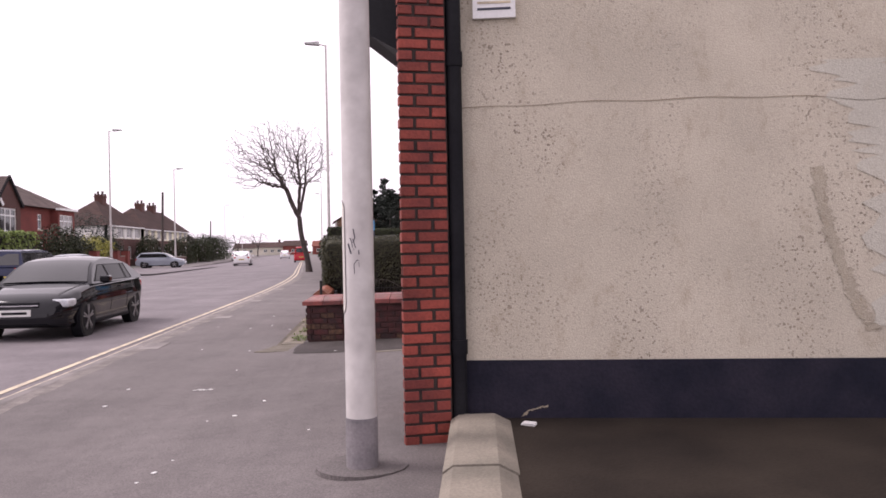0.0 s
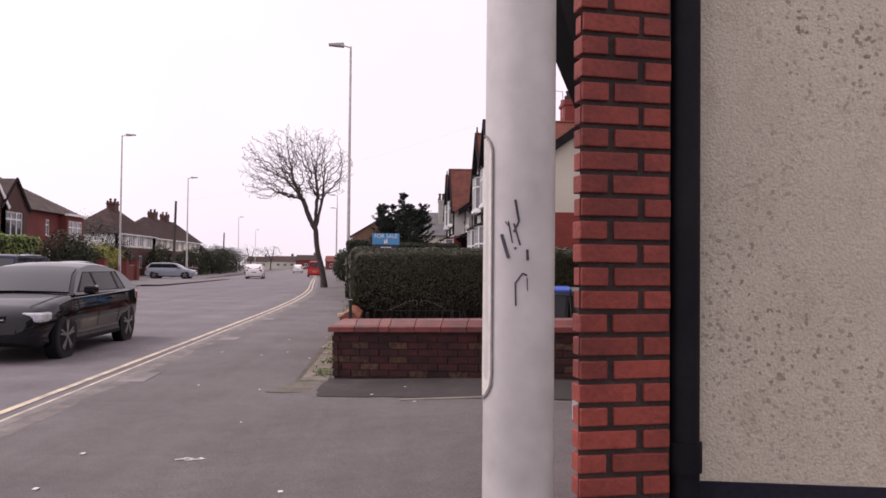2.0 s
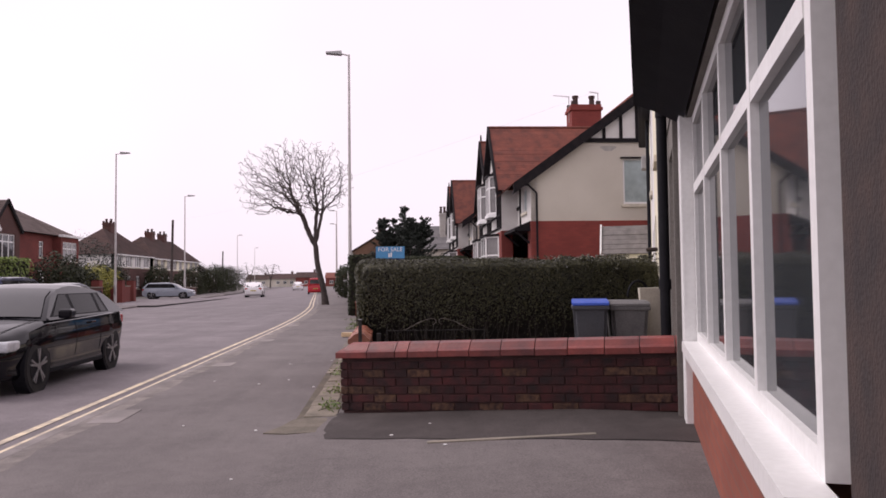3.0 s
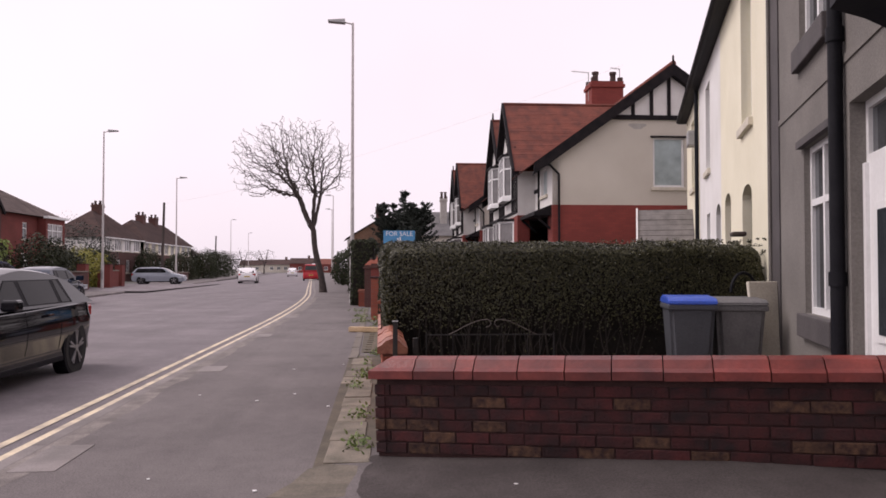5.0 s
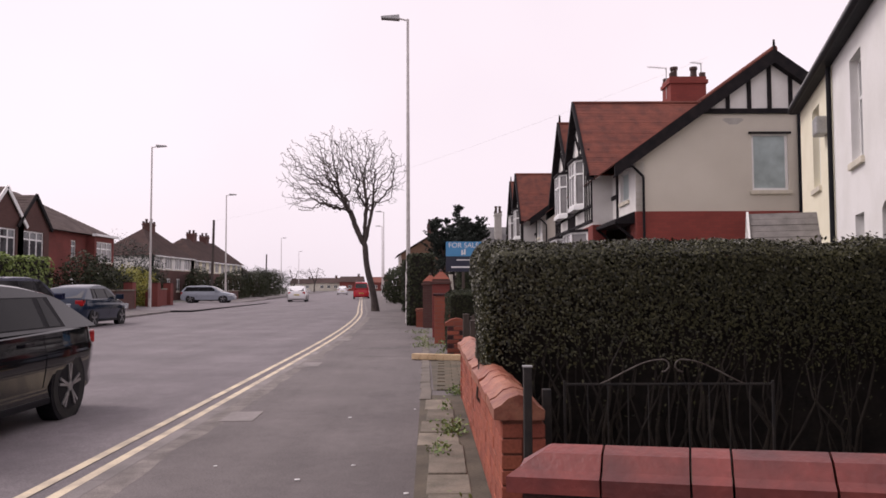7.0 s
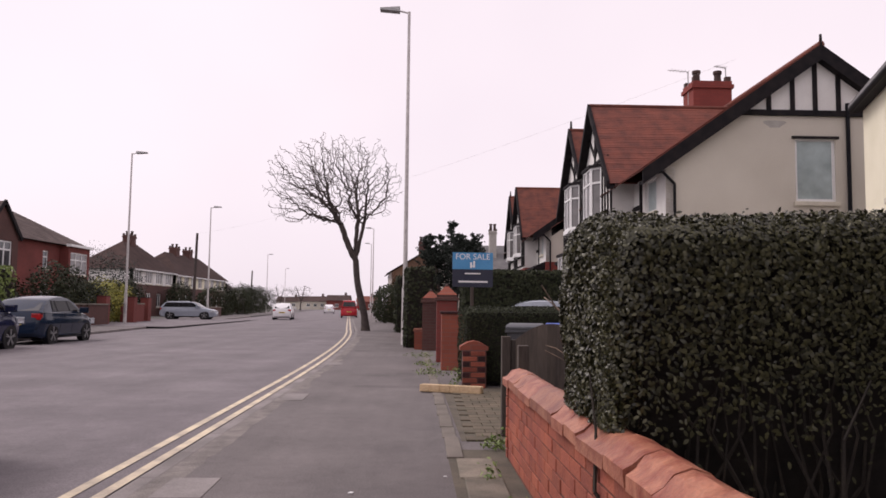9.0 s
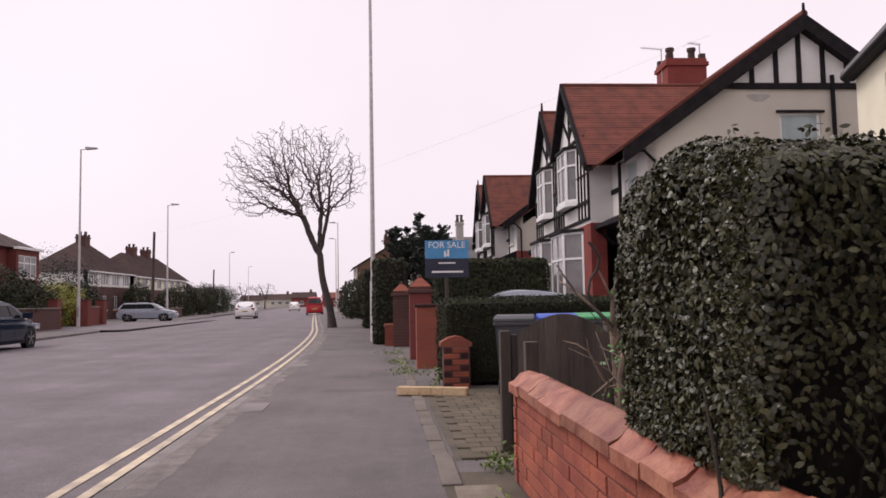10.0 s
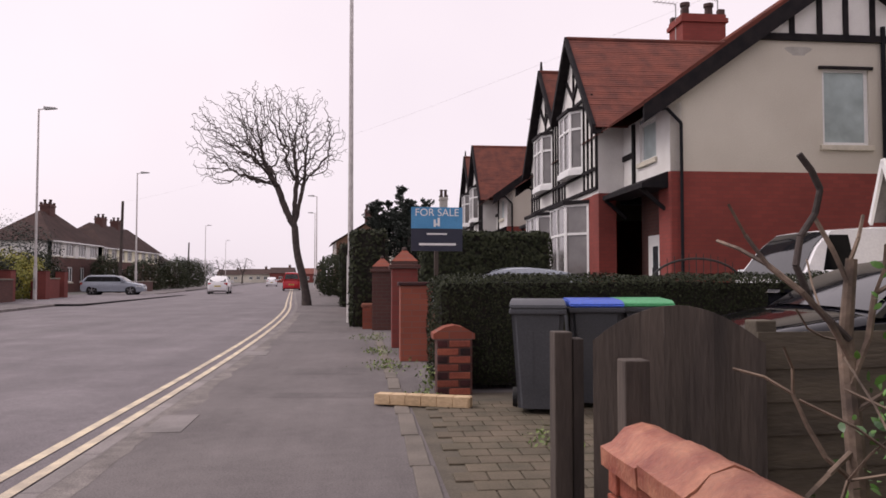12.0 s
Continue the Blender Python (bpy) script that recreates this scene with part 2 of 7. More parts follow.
ORANGE_BRICK = brick_mat("orange_pier_brick", (0.27, 0.075, 0.045), (0.23, 0.062, 0.04), (0.20, 0.085, 0.065))
ROOF_RED = mat("red_clay_tile", (0.19, 0.066, 0.048), (0.115, 0.046, 0.038), 2.6, 0.9, 0.3, 30, vary=0.13, spec=0.25)
ROOF_BROWN = mat("brown_concrete_tile", (0.08, 0.052, 0.047), (0.055, 0.038, 0.036), 1.2, 0.95, 0.4, 25, vary=0.12, spec=0.15)
ROOF_GREYBROWN = mat("weathered_brown_tile", (0.135, 0.105, 0.098), (0.085, 0.066, 0.062), 1.2, 0.95, 0.4, 25, vary=0.12, spec=0.15)
TAN_BRICK = brick_mat("tan_brick", (0.17, 0.095, 0.06), (0.14, 0.08, 0.05), (0.15, 0.10, 0.075))
ROOF_SLATE = mat("grey_slate", (0.17, 0.165, 0.165), (0.12, 0.115, 0.118), 1.5, 0.7, 0.3, 25, vary=0.15)
UPVC = mat("white_window_plastic", (0.80, 0.80, 0.79), (0.74, 0.74, 0.73), 2, 0.4, 0.03, 30)
SILL = mat("painted_sill", (0.66, 0.61, 0.50), (0.56, 0.52, 0.43), 3, 0.8, 0.2, 60)
GLASS = glass_mat("window_glass", (0.035, 0.04, 0.045))
CURTAIN_GLASS = glass_mat("curtained_glass", (0.12, 0.113, 0.112), 0.1)
FROSTED = glass_mat("frosted_glass", (0.30, 0.36, 0.36), 0.3)
WOOD_GREY = mat("weathered_grey_timber", (0.085, 0.066, 0.054), (0.042, 0.033, 0.029), 7, 0.9, 0.6, 60, vary=0.22, streak=(1, 1, 0.15))
WOOD_FENCE = mat("fence_timber", (0.14, 0.115, 0.085), (0.085, 0.07, 0.055), 6, 0.9, 0.5, 60, vary=0.2, streak=(0.2, 1, 1))
PALE_WOOD = mat("pale_raw_timber", (0.58, 0.42, 0.26), (0.47, 0.33, 0.19), 8, 0.75, 0.3, 60, streak=(0.3, 1, 1))
BARK = mat("dark_bark", (0.075, 0.058, 0.052), (0.045, 0.036, 0.034), 6, 0.95, 0.7, 40)
TWIG = mat("brown_twig", (0.075, 0.056, 0.048), (0.055, 0.042, 0.037), 6, 0.9, 0.3, 40)
DEAD_WOOD = mat("pale_dead_wood", (0.24, 0.175, 0.13), (0.075, 0.055, 0.045), 9, 0.85, 0.4, 50)
HEDGE_STEM = mat("hedge_stem", (0.04, 0.032, 0.024), (0.022, 0.018, 0.015), 9, 0.9, 0.4, 50)
# Near-black so that the colour itself holds the shade inside a hedge.
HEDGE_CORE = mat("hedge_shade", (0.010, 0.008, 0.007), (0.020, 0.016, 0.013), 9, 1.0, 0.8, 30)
PRIVET = leaf_mat("privet_leaf", (0.014, 0.015, 0.007), (0.072, 0.070, 0.030), 0.34)
PRIVET_FAR = leaf_mat("hedge_leaf", (0.010, 0.014, 0.006), (0.034, 0.040, 0.017), 0.6)
PRIVET_FAR.node_tree.nodes["Principled BSDF"].inputs["Specular IOR Level"].default_value = 0.2
PRIVET.node_tree.nodes["Principled BSDF"].inputs["Specular IOR Level"].default_value = 0.4
BRIGHT_LEAF = leaf_mat("bright_ivy_leaf", (0.016, 0.055, 0.012), (0.13, 0.30, 0.055), 0.4)
LIME_LEAF = leaf_mat("bright_hedge_leaf", (0.10, 0.15, 0.03), (0.19, 0.25, 0.06), 0.7)
YELLOW_LEAF = leaf_mat("yellow_leaf", (0.30, 0.27, 0.04), (0.14, 0.16, 0.035), 0.7)
CONIFER = leaf_mat("conifer_leaf", (0.008, 0.013, 0.010), (0.024, 0.034, 0.024), 0.8)
WEED = leaf_mat("weed_leaf", (0.08, 0.13, 0.03), (0.20, 0.25, 0.08), 0.6)
BIN_GREY = mat("grey_bin_plastic", (0.055, 0.058, 0.068), (0.075, 0.078, 0.088), 2, 0.5, 0.06, 60)
BIN_OLD = mat("faded_bin_plastic", (0.17, 0.165, 0.165), (0.12, 0.118, 0.12), 3, 0.6, 0.08, 50)
BLUE_LID = mat("blue_bin_plastic", (0.03, 0.085, 0.44), (0.045, 0.11, 0.5), 3, 0.4, 0.05, 50)
GREEN_LID = mat("green_bin_plastic", (0.05, 0.30, 0.12), (0.07, 0.35, 0.15), 3, 0.4, 0.05, 50)
RUBBER = mat("tyre_rubber", (0.013, 0.013, 0.014), (0.022, 0.021, 0.02), 8, 0.85, 0.2, 60)
ALLOY = mat("alloy_rim", (0.42, 0.42, 0.43), (0.34, 0.34, 0.35), 6, 0.35, 0, 40, metal=0.8)
CHROME = mat("bright_metal", (0.62, 0.62, 0.64), (0.55, 0.55, 0.57), 6, 0.2, 0, 40, metal=1.0)
CAR_GLASS = mat("car_glass", (0.010, 0.010, 0.012), (0.018, 0.018, 0.020), 2, 0.05, 0, 3, spec=0.9)
SIDE_GLASS = mat("tinted_side_glass", (0.004, 0.004, 0.005), (0.009, 0.009, 0.010), 2, 0.05, 0, 3, spec=0.08)
LAMP_CLEAR = mat("headlamp_lens", (0.62, 0.64, 0.67), (0.45, 0.47, 0.5), 9, 0.12, 0, 30)
LAMP_RED = mat("tail_lamp_lens", (0.42, 0.018, 0.018), (0.34, 0.012, 0.014), 9, 0.15, 0, 30)
PLATE = mat("plate_plastic", (0.72, 0.72, 0.70), (0.66, 0.66, 0.64), 6, 0.5)
PLATE_YELLOW = mat("plate_plastic_yellow", (0.66, 0.52, 0.10), (0.62, 0.48, 0.09), 6, 0.5)
SIGN_BLUE = mat("sign_blue", (0.06, 0.26, 0.50), (0.075, 0.29, 0.54), 3, 0.5)
SIGN_NAVY = mat("sign_navy", (0.018, 0.022, 0.045), (0.025, 0.028, 0.05), 3, 0.5)
SIGN_WHITE = mat("sign_white", (0.80, 0.80, 0.80), (0.76, 0.76, 0.76), 3, 0.5)
IRON = mat("black_iron", (0.012, 0.012, 0.013), (0.03, 0.024, 0.02), 14, 0.6, 0.2, 60)
WORN_IRON = mat("worn_rusty_iron", (0.10, 0.085, 0.075), (0.05, 0.036, 0.03), 14, 0.7, 0.2, 60)
GALV = mat("galvanised_steel", (0.40, 0.40, 0.40), (0.33, 0.33, 0.33), 4, 0.5, 0.05, 50, metal=0.5)
TERRACOTTA = mat("chimney_pot_clay", (0.075, 0.045, 0.04), (0.045, 0.03, 0.028), 5, 0.9, 0.3, 40)
EDGING = mat("dark_concrete_edging", (0.175, 0.15, 0.128), (0.125, 0.108, 0.092), 3, 0.92, 0.4, 70, vary=0.1)
MARGIN = mat("dirty_broken_concrete", (0.22, 0.188, 0.15), (0.13, 0.115, 0.09), 4.5, 0.95, 0.7, 60, vary=0.2)
LITTER = mat("white_litter", (0.75, 0.73, 0.72), (0.6, 0.6, 0.6), 20, 0.8)


def paint(name, c, flake=0.1):
    m = mat(name, c, tuple(v * 0.92 for v in c), 1.5, flake, 0, 30, spec=0.3)
    m.node_tree.nodes["Principled BSDF"].inputs["Coat Weight"].default_value = 0.12
    return m


CAR_BLACK, CAR_WHITE = paint("black_car_paint", (0.007, 0.007, 0.010), 0.06), paint("white_car_paint", (0.74, 0.73, 0.74))
CAR_NAVY, CAR_BLUE = paint("navy_car_paint", (0.016, 0.02, 0.055)), paint("dark_blue_car_paint", (0.012, 0.022, 0.045))
CAR_SILVER, CAR_RED = paint("silver_blue_car_paint", (0.30, 0.33, 0.38)), paint("red_van_paint", (0.50, 0.03, 0.04))


# ---- shape helpers ----
def box(bm, x0, x1, y0, y1, z0, z1, bev=0.0):
    r = bmesh.ops.create_cube(bm, size=1.0)
    for v in r["verts"]:
        v.co = Vector((x0 + (v.co.x + 0.5) * (x1 - x0), y0 + (v.co.y + 0.5) * (y1 - y0), z0 + (v.co.z + 0.5) * (z1 - z0)))
    if bev:
        es = {e for v in r["verts"] for e in v.link_edges}
        bmesh.ops.bevel(bm, geom=list(es), offset=bev, segments=2, affect="EDGES", profile=0.5)
    return bm


def tube(bm, p0, p1, r0, r1=None, n=12, cap=True):
    p0, p1 = Vector(p0), Vector(p1)
    d = p1 - p0
    r = bmesh.ops.create_cone(bm, cap_ends=cap, segments=n, radius1=r0, radius2=r0 if r1 is None else r1, depth=d.length)
    m = Matrix.Translation((p0 + p1) / 2) @ d.to_track_quat("Z", "Y").to_matrix().to_4x4()
    for v in r["verts"]:
        v.co = m @ v.co
    return bm


def prism(bm, pts, axis, a, b):
    """Extrude a polygon, given in the plane across an axis, from a to b."""
    def put(p, h):
        return {"x": (h, p[0], p[1]), "y": (p[0], h, p[1]), "z": (p[0], p[1], h)}[axis]
    lo = [bm.verts.new(put(p, a)) for p in pts]
    hi = [bm.verts.new(put(p, b)) for p in pts]
    n = len(pts)
    bm.faces.new(lo[::-1])
    bm.faces.new(hi)
    for i in range(n):
        bm.faces.new((lo[i], lo[(i + 1) % n], hi[(i + 1) % n], hi[i]))
    return bm


def bar(bm, p0, p1, w, h):
    """A straight square bar between two points."""
    p0, p1 = Vector(p0), Vector(p1)
    d = p1 - p0
    q = d.to_track_quat("Y", "Z").to_matrix().to_4x4()
    r = bmesh.ops.create_cube(bm, size=1.0)
    m = Matrix.Translation((p0 + p1) / 2) @ q @ Matrix.Diagonal((w, d.length, h, 1))
    for v in r["verts"]:
        v.co = m @ v.co
    return bm


def B():
    return bmesh.new()


def mesh_of(name, bm, material, smooth=False):
    bmesh.ops.recalc_face_normals(bm, faces=bm.faces)
    me = bpy.data.meshes.new(name)
    bm.to_mesh(me)
    bm.free()
    for m in material if isinstance(material, (list, tuple)) else (material,):
        me.materials.append(m)
    if smooth:
        me.shade_smooth()
        me.set_sharp_from_angle(angle=radians(38))
    return me


def part(name, bm, material, parent, label="", smooth=False, kind=""):
    ob = new(name, mesh_of(name, bm, material, smooth))
    ob.parent = parent
    return tagged(ob, label, kind=kind)


def thing(name, label, category, m=None, group="", kind=""):
    ob = new(name)
    ob.empty_display_size = 0.2
    if m is not None:
        ob.matrix_basis = m
    return tagged(ob, label, category, group, kind)


def single(name, bm, material, label, category, m=None, kind="", group="", smooth=False):
    ob = new(name, mesh_of(name, bm, material, smooth))
    if m is not None:
        ob.matrix_basis = m
    return tagged(ob, label, category, group, kind)


def stuff_mesh(name, verts, faces, material, parent=None):
    me = bpy.data.meshes.new(name)
    me.from_pydata(verts.tolist() if hasattr(verts, "tolist") else verts, [], faces.tolist() if hasattr(faces, "tolist") else faces)
    me.materials.append(material)
    ob = new(name, me)
    ob.parent = parent
    return tagged(ob, kind="stuff")


def leaves(name, pts, normals, size, material, parent, rng, spread=0.8):
    """Folded little leaves at points, turned roughly along the normals."""
    n = len(pts)
    nn = normals + rng.normal(0, spread, (n, 3))
    nn /= np.linalg.norm(nn, axis=1)[:, None]
    a = np.cross(nn, rng.normal(0, 1, (n, 3)))
    a /= np.linalg.norm(a, axis=1)[:, None]
    b = np.cross(nn, a)
    s = (size * rng.uniform(0.65, 1.3, n))[:, None]
    w, up = b * s * 0.46, nn * s * 0.14
    v = np.stack([pts - a * s, pts - a * s * 0.35 + w + up, pts + a * s * 0.4 + w * 0.9 + up, pts + a * s, pts + a * s * 0.4 - w * 0.9 + up, pts - a * s * 0.35 - w + up], 1).reshape(-1, 3)
    o = np.arange(n)[:, None] * 6
    tri = np.concatenate([o + np.array([k]) for k in ((0, 1, 5), (1, 2, 4), (1, 4, 5), (2, 3, 4))], 0)
    return stuff_mesh(name, v, tri, material, parent)


def text(name, body, size, m, material, parent, label=""):
    cu = bpy.data.curves.new(name, "FONT")
    cu.body, cu.size, cu.align_x, cu.align_y, cu.extrude = body, size, "CENTER", "CENTER", 0.002
    tmp = new(name, cu)
    me = bpy.data.meshes.new_from_object(tmp.evaluated_get(bpy.context.evaluated_depsgraph_get()))
    bpy.data.objects.remove(tmp)
    me.materials.clear()
    me.materials.append(material)
    ob = new(name, me)
    ob.parent = parent
    ob.matrix_basis = m
    return tagged(ob, label)


def bend(y):
    """How far the street has swung to one side, y metres along it."""
    s = -0.018 * (y - 8)
    if y > 24:
        s -= 0.0016 * (min(y, 54) - 24) ** 2 + max(0, y - 54) * 0.085
    return s


def rise(x, y):
    """The footway climbs a little towards the corner shop."""
    near = 0.16 * min(1, max(0, (x + 0.9) / 1.9))
    far = 0.13 * min(1, max(0, (x + 0.3) / 2.5)) * min(1, max(0, (12.2 - y) / 0.8))
    w = min(1, max(0, (8.5 - y) / 2.2))
    return near * w + far * (1 - w)


# ---- ground, road, footways ----
def strip(name, x0, x1, ys, z, material, label, category, cols=1, kind="structure", relief=None):
    """A sheet that follows the street between two offsets from its line."""
    bm = B()
    rows = []
    for y in ys:
        row = []
        for c in range(cols + 1):
            a, b = (f(y) if callable(f) else f for f in (x0, x1))
            x = a + (b - a) * c / cols + bend(y)
            row.append(bm.verts.new((x, y, z + (relief(x, y) if relief else 0))))
        rows.append(row)
    for r0, r1 in zip(rows, rows[1:]):
        for c in range(cols):
            bm.faces.new((r0[c], r0[c + 1], r1[c + 1], r1[c]))
    return single(name, bm, material, label, category, kind=kind)


Y_ALL = [-14 + 2 * i for i in range(72)] + [140, 170, 210, 260]
bm = B()
for (x0, x1, y0, y1) in ((-900, 900, -500, 1500),):
    bm.faces.new([bm.verts.new(p) for p in ((x0, y0, -0.13), (x1, y0, -0.13), (x1, y1, -0.13), (x0, y1, -0.13))])
single("ground", bm, GRASSLAND, "dull open ground reaching to the horizon", "ground", kind="structure")
KERB_R, KERB_L = -2.53, -13.4
strip("road", KERB_L, KERB_R, Y_ALL, -0.1, ASPHALT, "grey worn asphalt road with double yellow lines", "road", 6, relief=lambda x, y: 0.05 * (1 - ((x - bend(y) + 7.8) / 5.6) ** 2))
Y_FINE = [-14 + 0.5 * i for i in range(60)] + [16 + 2 * i for i in range(57)] + [140, 170, 210]
strip("pavement", KERB_R, 10.0, Y_FINE, 0.0, TARMAC, "dark patched tarmac footway beside the road", "pavement", 24, relief=lambda x, y: rise(x, y))
strip("far_pavement", -18.4, KERB_L, Y_ALL, 0.0, TARMAC, "tarmac footway on the far side of the road", "pavement", 2)
strip("far_gardens", -60, -18.4, Y_ALL, 0.02, GRASSLAND, "garden ground behind the far footway", "ground", 2)
for off in (-0.15, -0.36):
    strip("road_line", KERB_R + off - 0.085, KERB_R + off, [y for y in Y_ALL if y < 128], -0.083, YELLOW, "worn yellow no-parking line on asphalt", "road line")


def kerbs(name, x, w, ys, label):
    k = thing(name, label, "kerb", kind="structure")
    bm = box(B(), -w / 2, w / 2, 0.006, 0.909, -0.12, 0.004, 0.012)
    me = mesh_of("kerbstone", bm, KERBSTONE)
    for y in ys:
        o = new("kerbstone", me)
        o.parent = k
        o.matrix_basis = pose(x + bend(y) + w / 2 * (1 if x > -8 else -1), y, 0, 0, 0, math.degrees(-math.atan((bend(y + 0.9) - bend(y)) / 0.915)))


# Dark forecourt sheet up to the garden wall; shade there is in its colour.
bm = B()
rows = []
for j in range(17):
    f = j / 16
    y = 10.45 + 1.32 * f
    left = -0.22 + 0.18 * f + 0.07 * noise.noise(Vector((0, y * 6.3, 1))) + 0.15 * (1 - f) ** 3
    row = []
    for i in range(15):
        x = left + (3.1 - left) * i / 14
        yy = y - (0.36 - 0.03 * f) * (x - 0.05) + (0.05 * noise.noise(Vector((x * 2.6, 0, 4))) + 0.04 * noise.noise(Vector((x * 9, 0, 9)))) * (1 - f)
        row.append(bm.verts.new((x, yy, rise(x, yy) + 0.006)))
    rows.append(row)
for r0, r1 in zip(rows, rows[1:]):
    for i in range(14):
        bm.faces.new((r0[i], r0[i + 1], r1[i + 1], r1[i]))
single("forecourt", bm, FORECOURT, "dark tarmac forecourt with the shade by the wall in its colour", "pavement", kind="structure")
KERB_DIRT = worn_tarmac("pale_gritty_kerb_margin", (0.135, 0.118, 0.112), (0.22, 0.195, 0.18), 3.5, 2.5)
strip("kerb_margin", KERB_R + 0.12, lambda y: KERB_R + 0.30 + 0.10 * noise.noise(Vector((0, y * 0.9, 3))) + 0.05 * noise.noise(Vector((0, y * 4.3, 5))), [-4 + 0.2 * i for i in range(230)], 0.0012, KERB_DIRT, "pale gritty worn strip between kerb and tarmac", "pavement")
kerbs("kerb", KERB_R, 0.13, [-6 + 0.915 * i for i in range(110)], "low worn concrete kerb along the footway")
kerbs("far_kerb", KERB_L, 0.13, [26 + 0.915 * i for i in range(28)] + [76 + 0.915 * i for i in range(20)], "concrete kerb on the far side")


# ---- building helpers: local X along a face, Y outwards, Z up ----
def panel(bm, u0, u1, z0, z1, holes=(), t=0.25, y=0.0):
    """A wall with openings cut through it."""
    us = sorted({u0, u1, *(h[0] for h in holes), *(h[1] for h in holes)})
    zs = sorted({z0, z1, *(h[2] for h in holes), *(h[3] for h in holes)})
    for a, b in zip(us, us[1:]):
        run = None
        for c, d in zip(zs, zs[1:]):
            cut = any(h[0] <= a and b <= h[1] and h[2] <= c and d <= h[3] for h in holes)
            if not cut:
                run = (run[0], d) if run else (c, d)
            if run and (cut or d == zs[-1]):
                box(bm, a, b, y - t, y, run[0], run[1])
                run = None
    return bm


def window(parent, m, w, h, cols=2, transom=0.0, deep=0.09, fw=0.055, glass=None, frame_mat=None, sill=True, name="window", sill_mat=None, sill_h=0.11):
    """A framed window in an opening; m: the opening's lower corner on the face."""
    bm = B()
    y0, y1 = -deep - 0.06, -deep
    box(bm, 0, fw, y0, y1, 0, h)
    box(bm, w - fw, w, y0, y1, 0, h)
    box(bm, fw, w - fw, y0, y1, 0, fw)
    box(bm, fw, w - fw, y0, y1, h - fw, h)
    for c in range(1, cols):
        u = w * c / cols
        box(bm, u - fw / 2, u + fw / 2, y0, y1 + 0.006, fw, h - fw)
    if transom:
        box(bm, fw, w - fw, y0, y1 + 0.004, transom - fw / 2, transom + fw / 2)
    bm.transform(m)
    wob = part(name, bm, frame_mat or UPVC, parent)
    zs = [fw, transom, h - fw] if transom else [fw, h - fw]
    for c in range(cols):
        for za, zb in zip(zs, zs[1:]):
            p = box(B(), w * c / cols + fw * 0.4, w * (c + 1) / cols - fw * 0.4, y0 + 0.02, y0 + 0.032, za, zb)
            p.transform(m)
            part("pane", p, glass or GLASS, wob)
    if sill:
        p = box(B(), -0.07, w + 0.07, -deep - 0.02, 0.06, -sill_h, -0.002, 0.01)
        p.transform(m)
        part("sill", p, sill_mat or SILL, wob)
    return wob


def tiled_slope(parent, name, corners, material, courses, per, rng, thick=0.02):
    """A roof plane with courses that overlap; corners: eave start, eave end, ridge end, ridge start."""
    a, b, c, d = (Vector(p) for p in corners)
    nrm = (b - a).cross(d - a).normalized()
    if nrm.z < 0:
        nrm = -nrm
    bm = B()
    for i in range(courses):
        f0, f1 = i / courses, (i + 1.15) / courses
        f1 = min(1, f1)
        p = [a.lerp(d, f0), b.lerp(c, f0), b.lerp(c, f1), a.lerp(d, f1)]
        up0, up1 = nrm * (thick + rng.uniform(0, 0.008)), nrm * (thick * 0.25)
        lo = [bm.verts.new(q - nrm * 0.02) for q in p]
        hi = [bm.verts.new(q + (up0 if k < 2 else up1)) for k, q in enumerate(p)]
        bm.faces.new(lo[::-1])
        bm.faces.new(hi)
        for k in range(4):
            bm.faces.new((lo[k], lo[(k + 1) % 4], hi[(k + 1) % 4], hi[k]))
    return part(name, bm, material, parent)


def chimney(parent, x, y, z0, z1, w, d, pots=3, brick=None, aerial=False, pot=0.62):
    bm = box(B(), x - w / 2, x + w / 2, y - d / 2, y + d / 2, z0, z1 - 0.25)
    box(bm, x - w / 2 - 0.06, x + w / 2 + 0.06, y - d / 2 - 0.06, y + d / 2 + 0.06, z1 - 0.25, z1 - 0.12)
    box(bm, x - w / 2 - 0.01, x + w / 2 + 0.01, y - d / 2 - 0.01, y + d / 2 + 0.01, z1 - 0.12, z1)
    ch = part("chimney", bm, brick or RED_BRICK, parent)
    for i in range(pots):
        px = x - w * 0.28 + w * 0.56 * i / max(1, pots - 1)
        p = tube(B(), (px, y, z1), (px, y, z1 + pot), 0.13, 0.105, 12)
        tube(p, (px, y, z1 + pot - 0.08), (px, y, z1 + pot + 0.02), 0.145, 0.145, 12)
        part("chimney_pot", p, TERRACOTTA, ch)
    for sx in (-1, 1):
        for sy in (-1, 1):
            part("crown_block", box(B(), x + sx * w * 0.42 - 0.09, x + sx * w * 0.42 + 0.09, y + sy * d * 0.4 - 0.09, y + sy * d * 0.4 + 0.09, z1, z1 + 0.16), TERRACOTTA, ch)
    if aerial:
        for sx, h, ln in ((-w / 2, 0.45, -0.7), (w / 2, 0.62, -0.4)):
            p = tube(B(), (x + sx, y, z1 - 0.7), (x + sx, y, z1 + h), 0.018, None, 6)
            tube(p, (x + sx, y, z1 + h), (x + sx + ln, y, z1 + h + 0.05), 0.012, None, 6)
            for k in range(6):
                u = ln * k / 6
                tube(p, (x + sx + u, y - 0.14, z1 + h + 0.01 * k), (x + sx + u, y + 0.14, z1 + h + 0.01 * k), 0.007, None, 5)
            part("aerial", p, GALV, ch)
    return ch


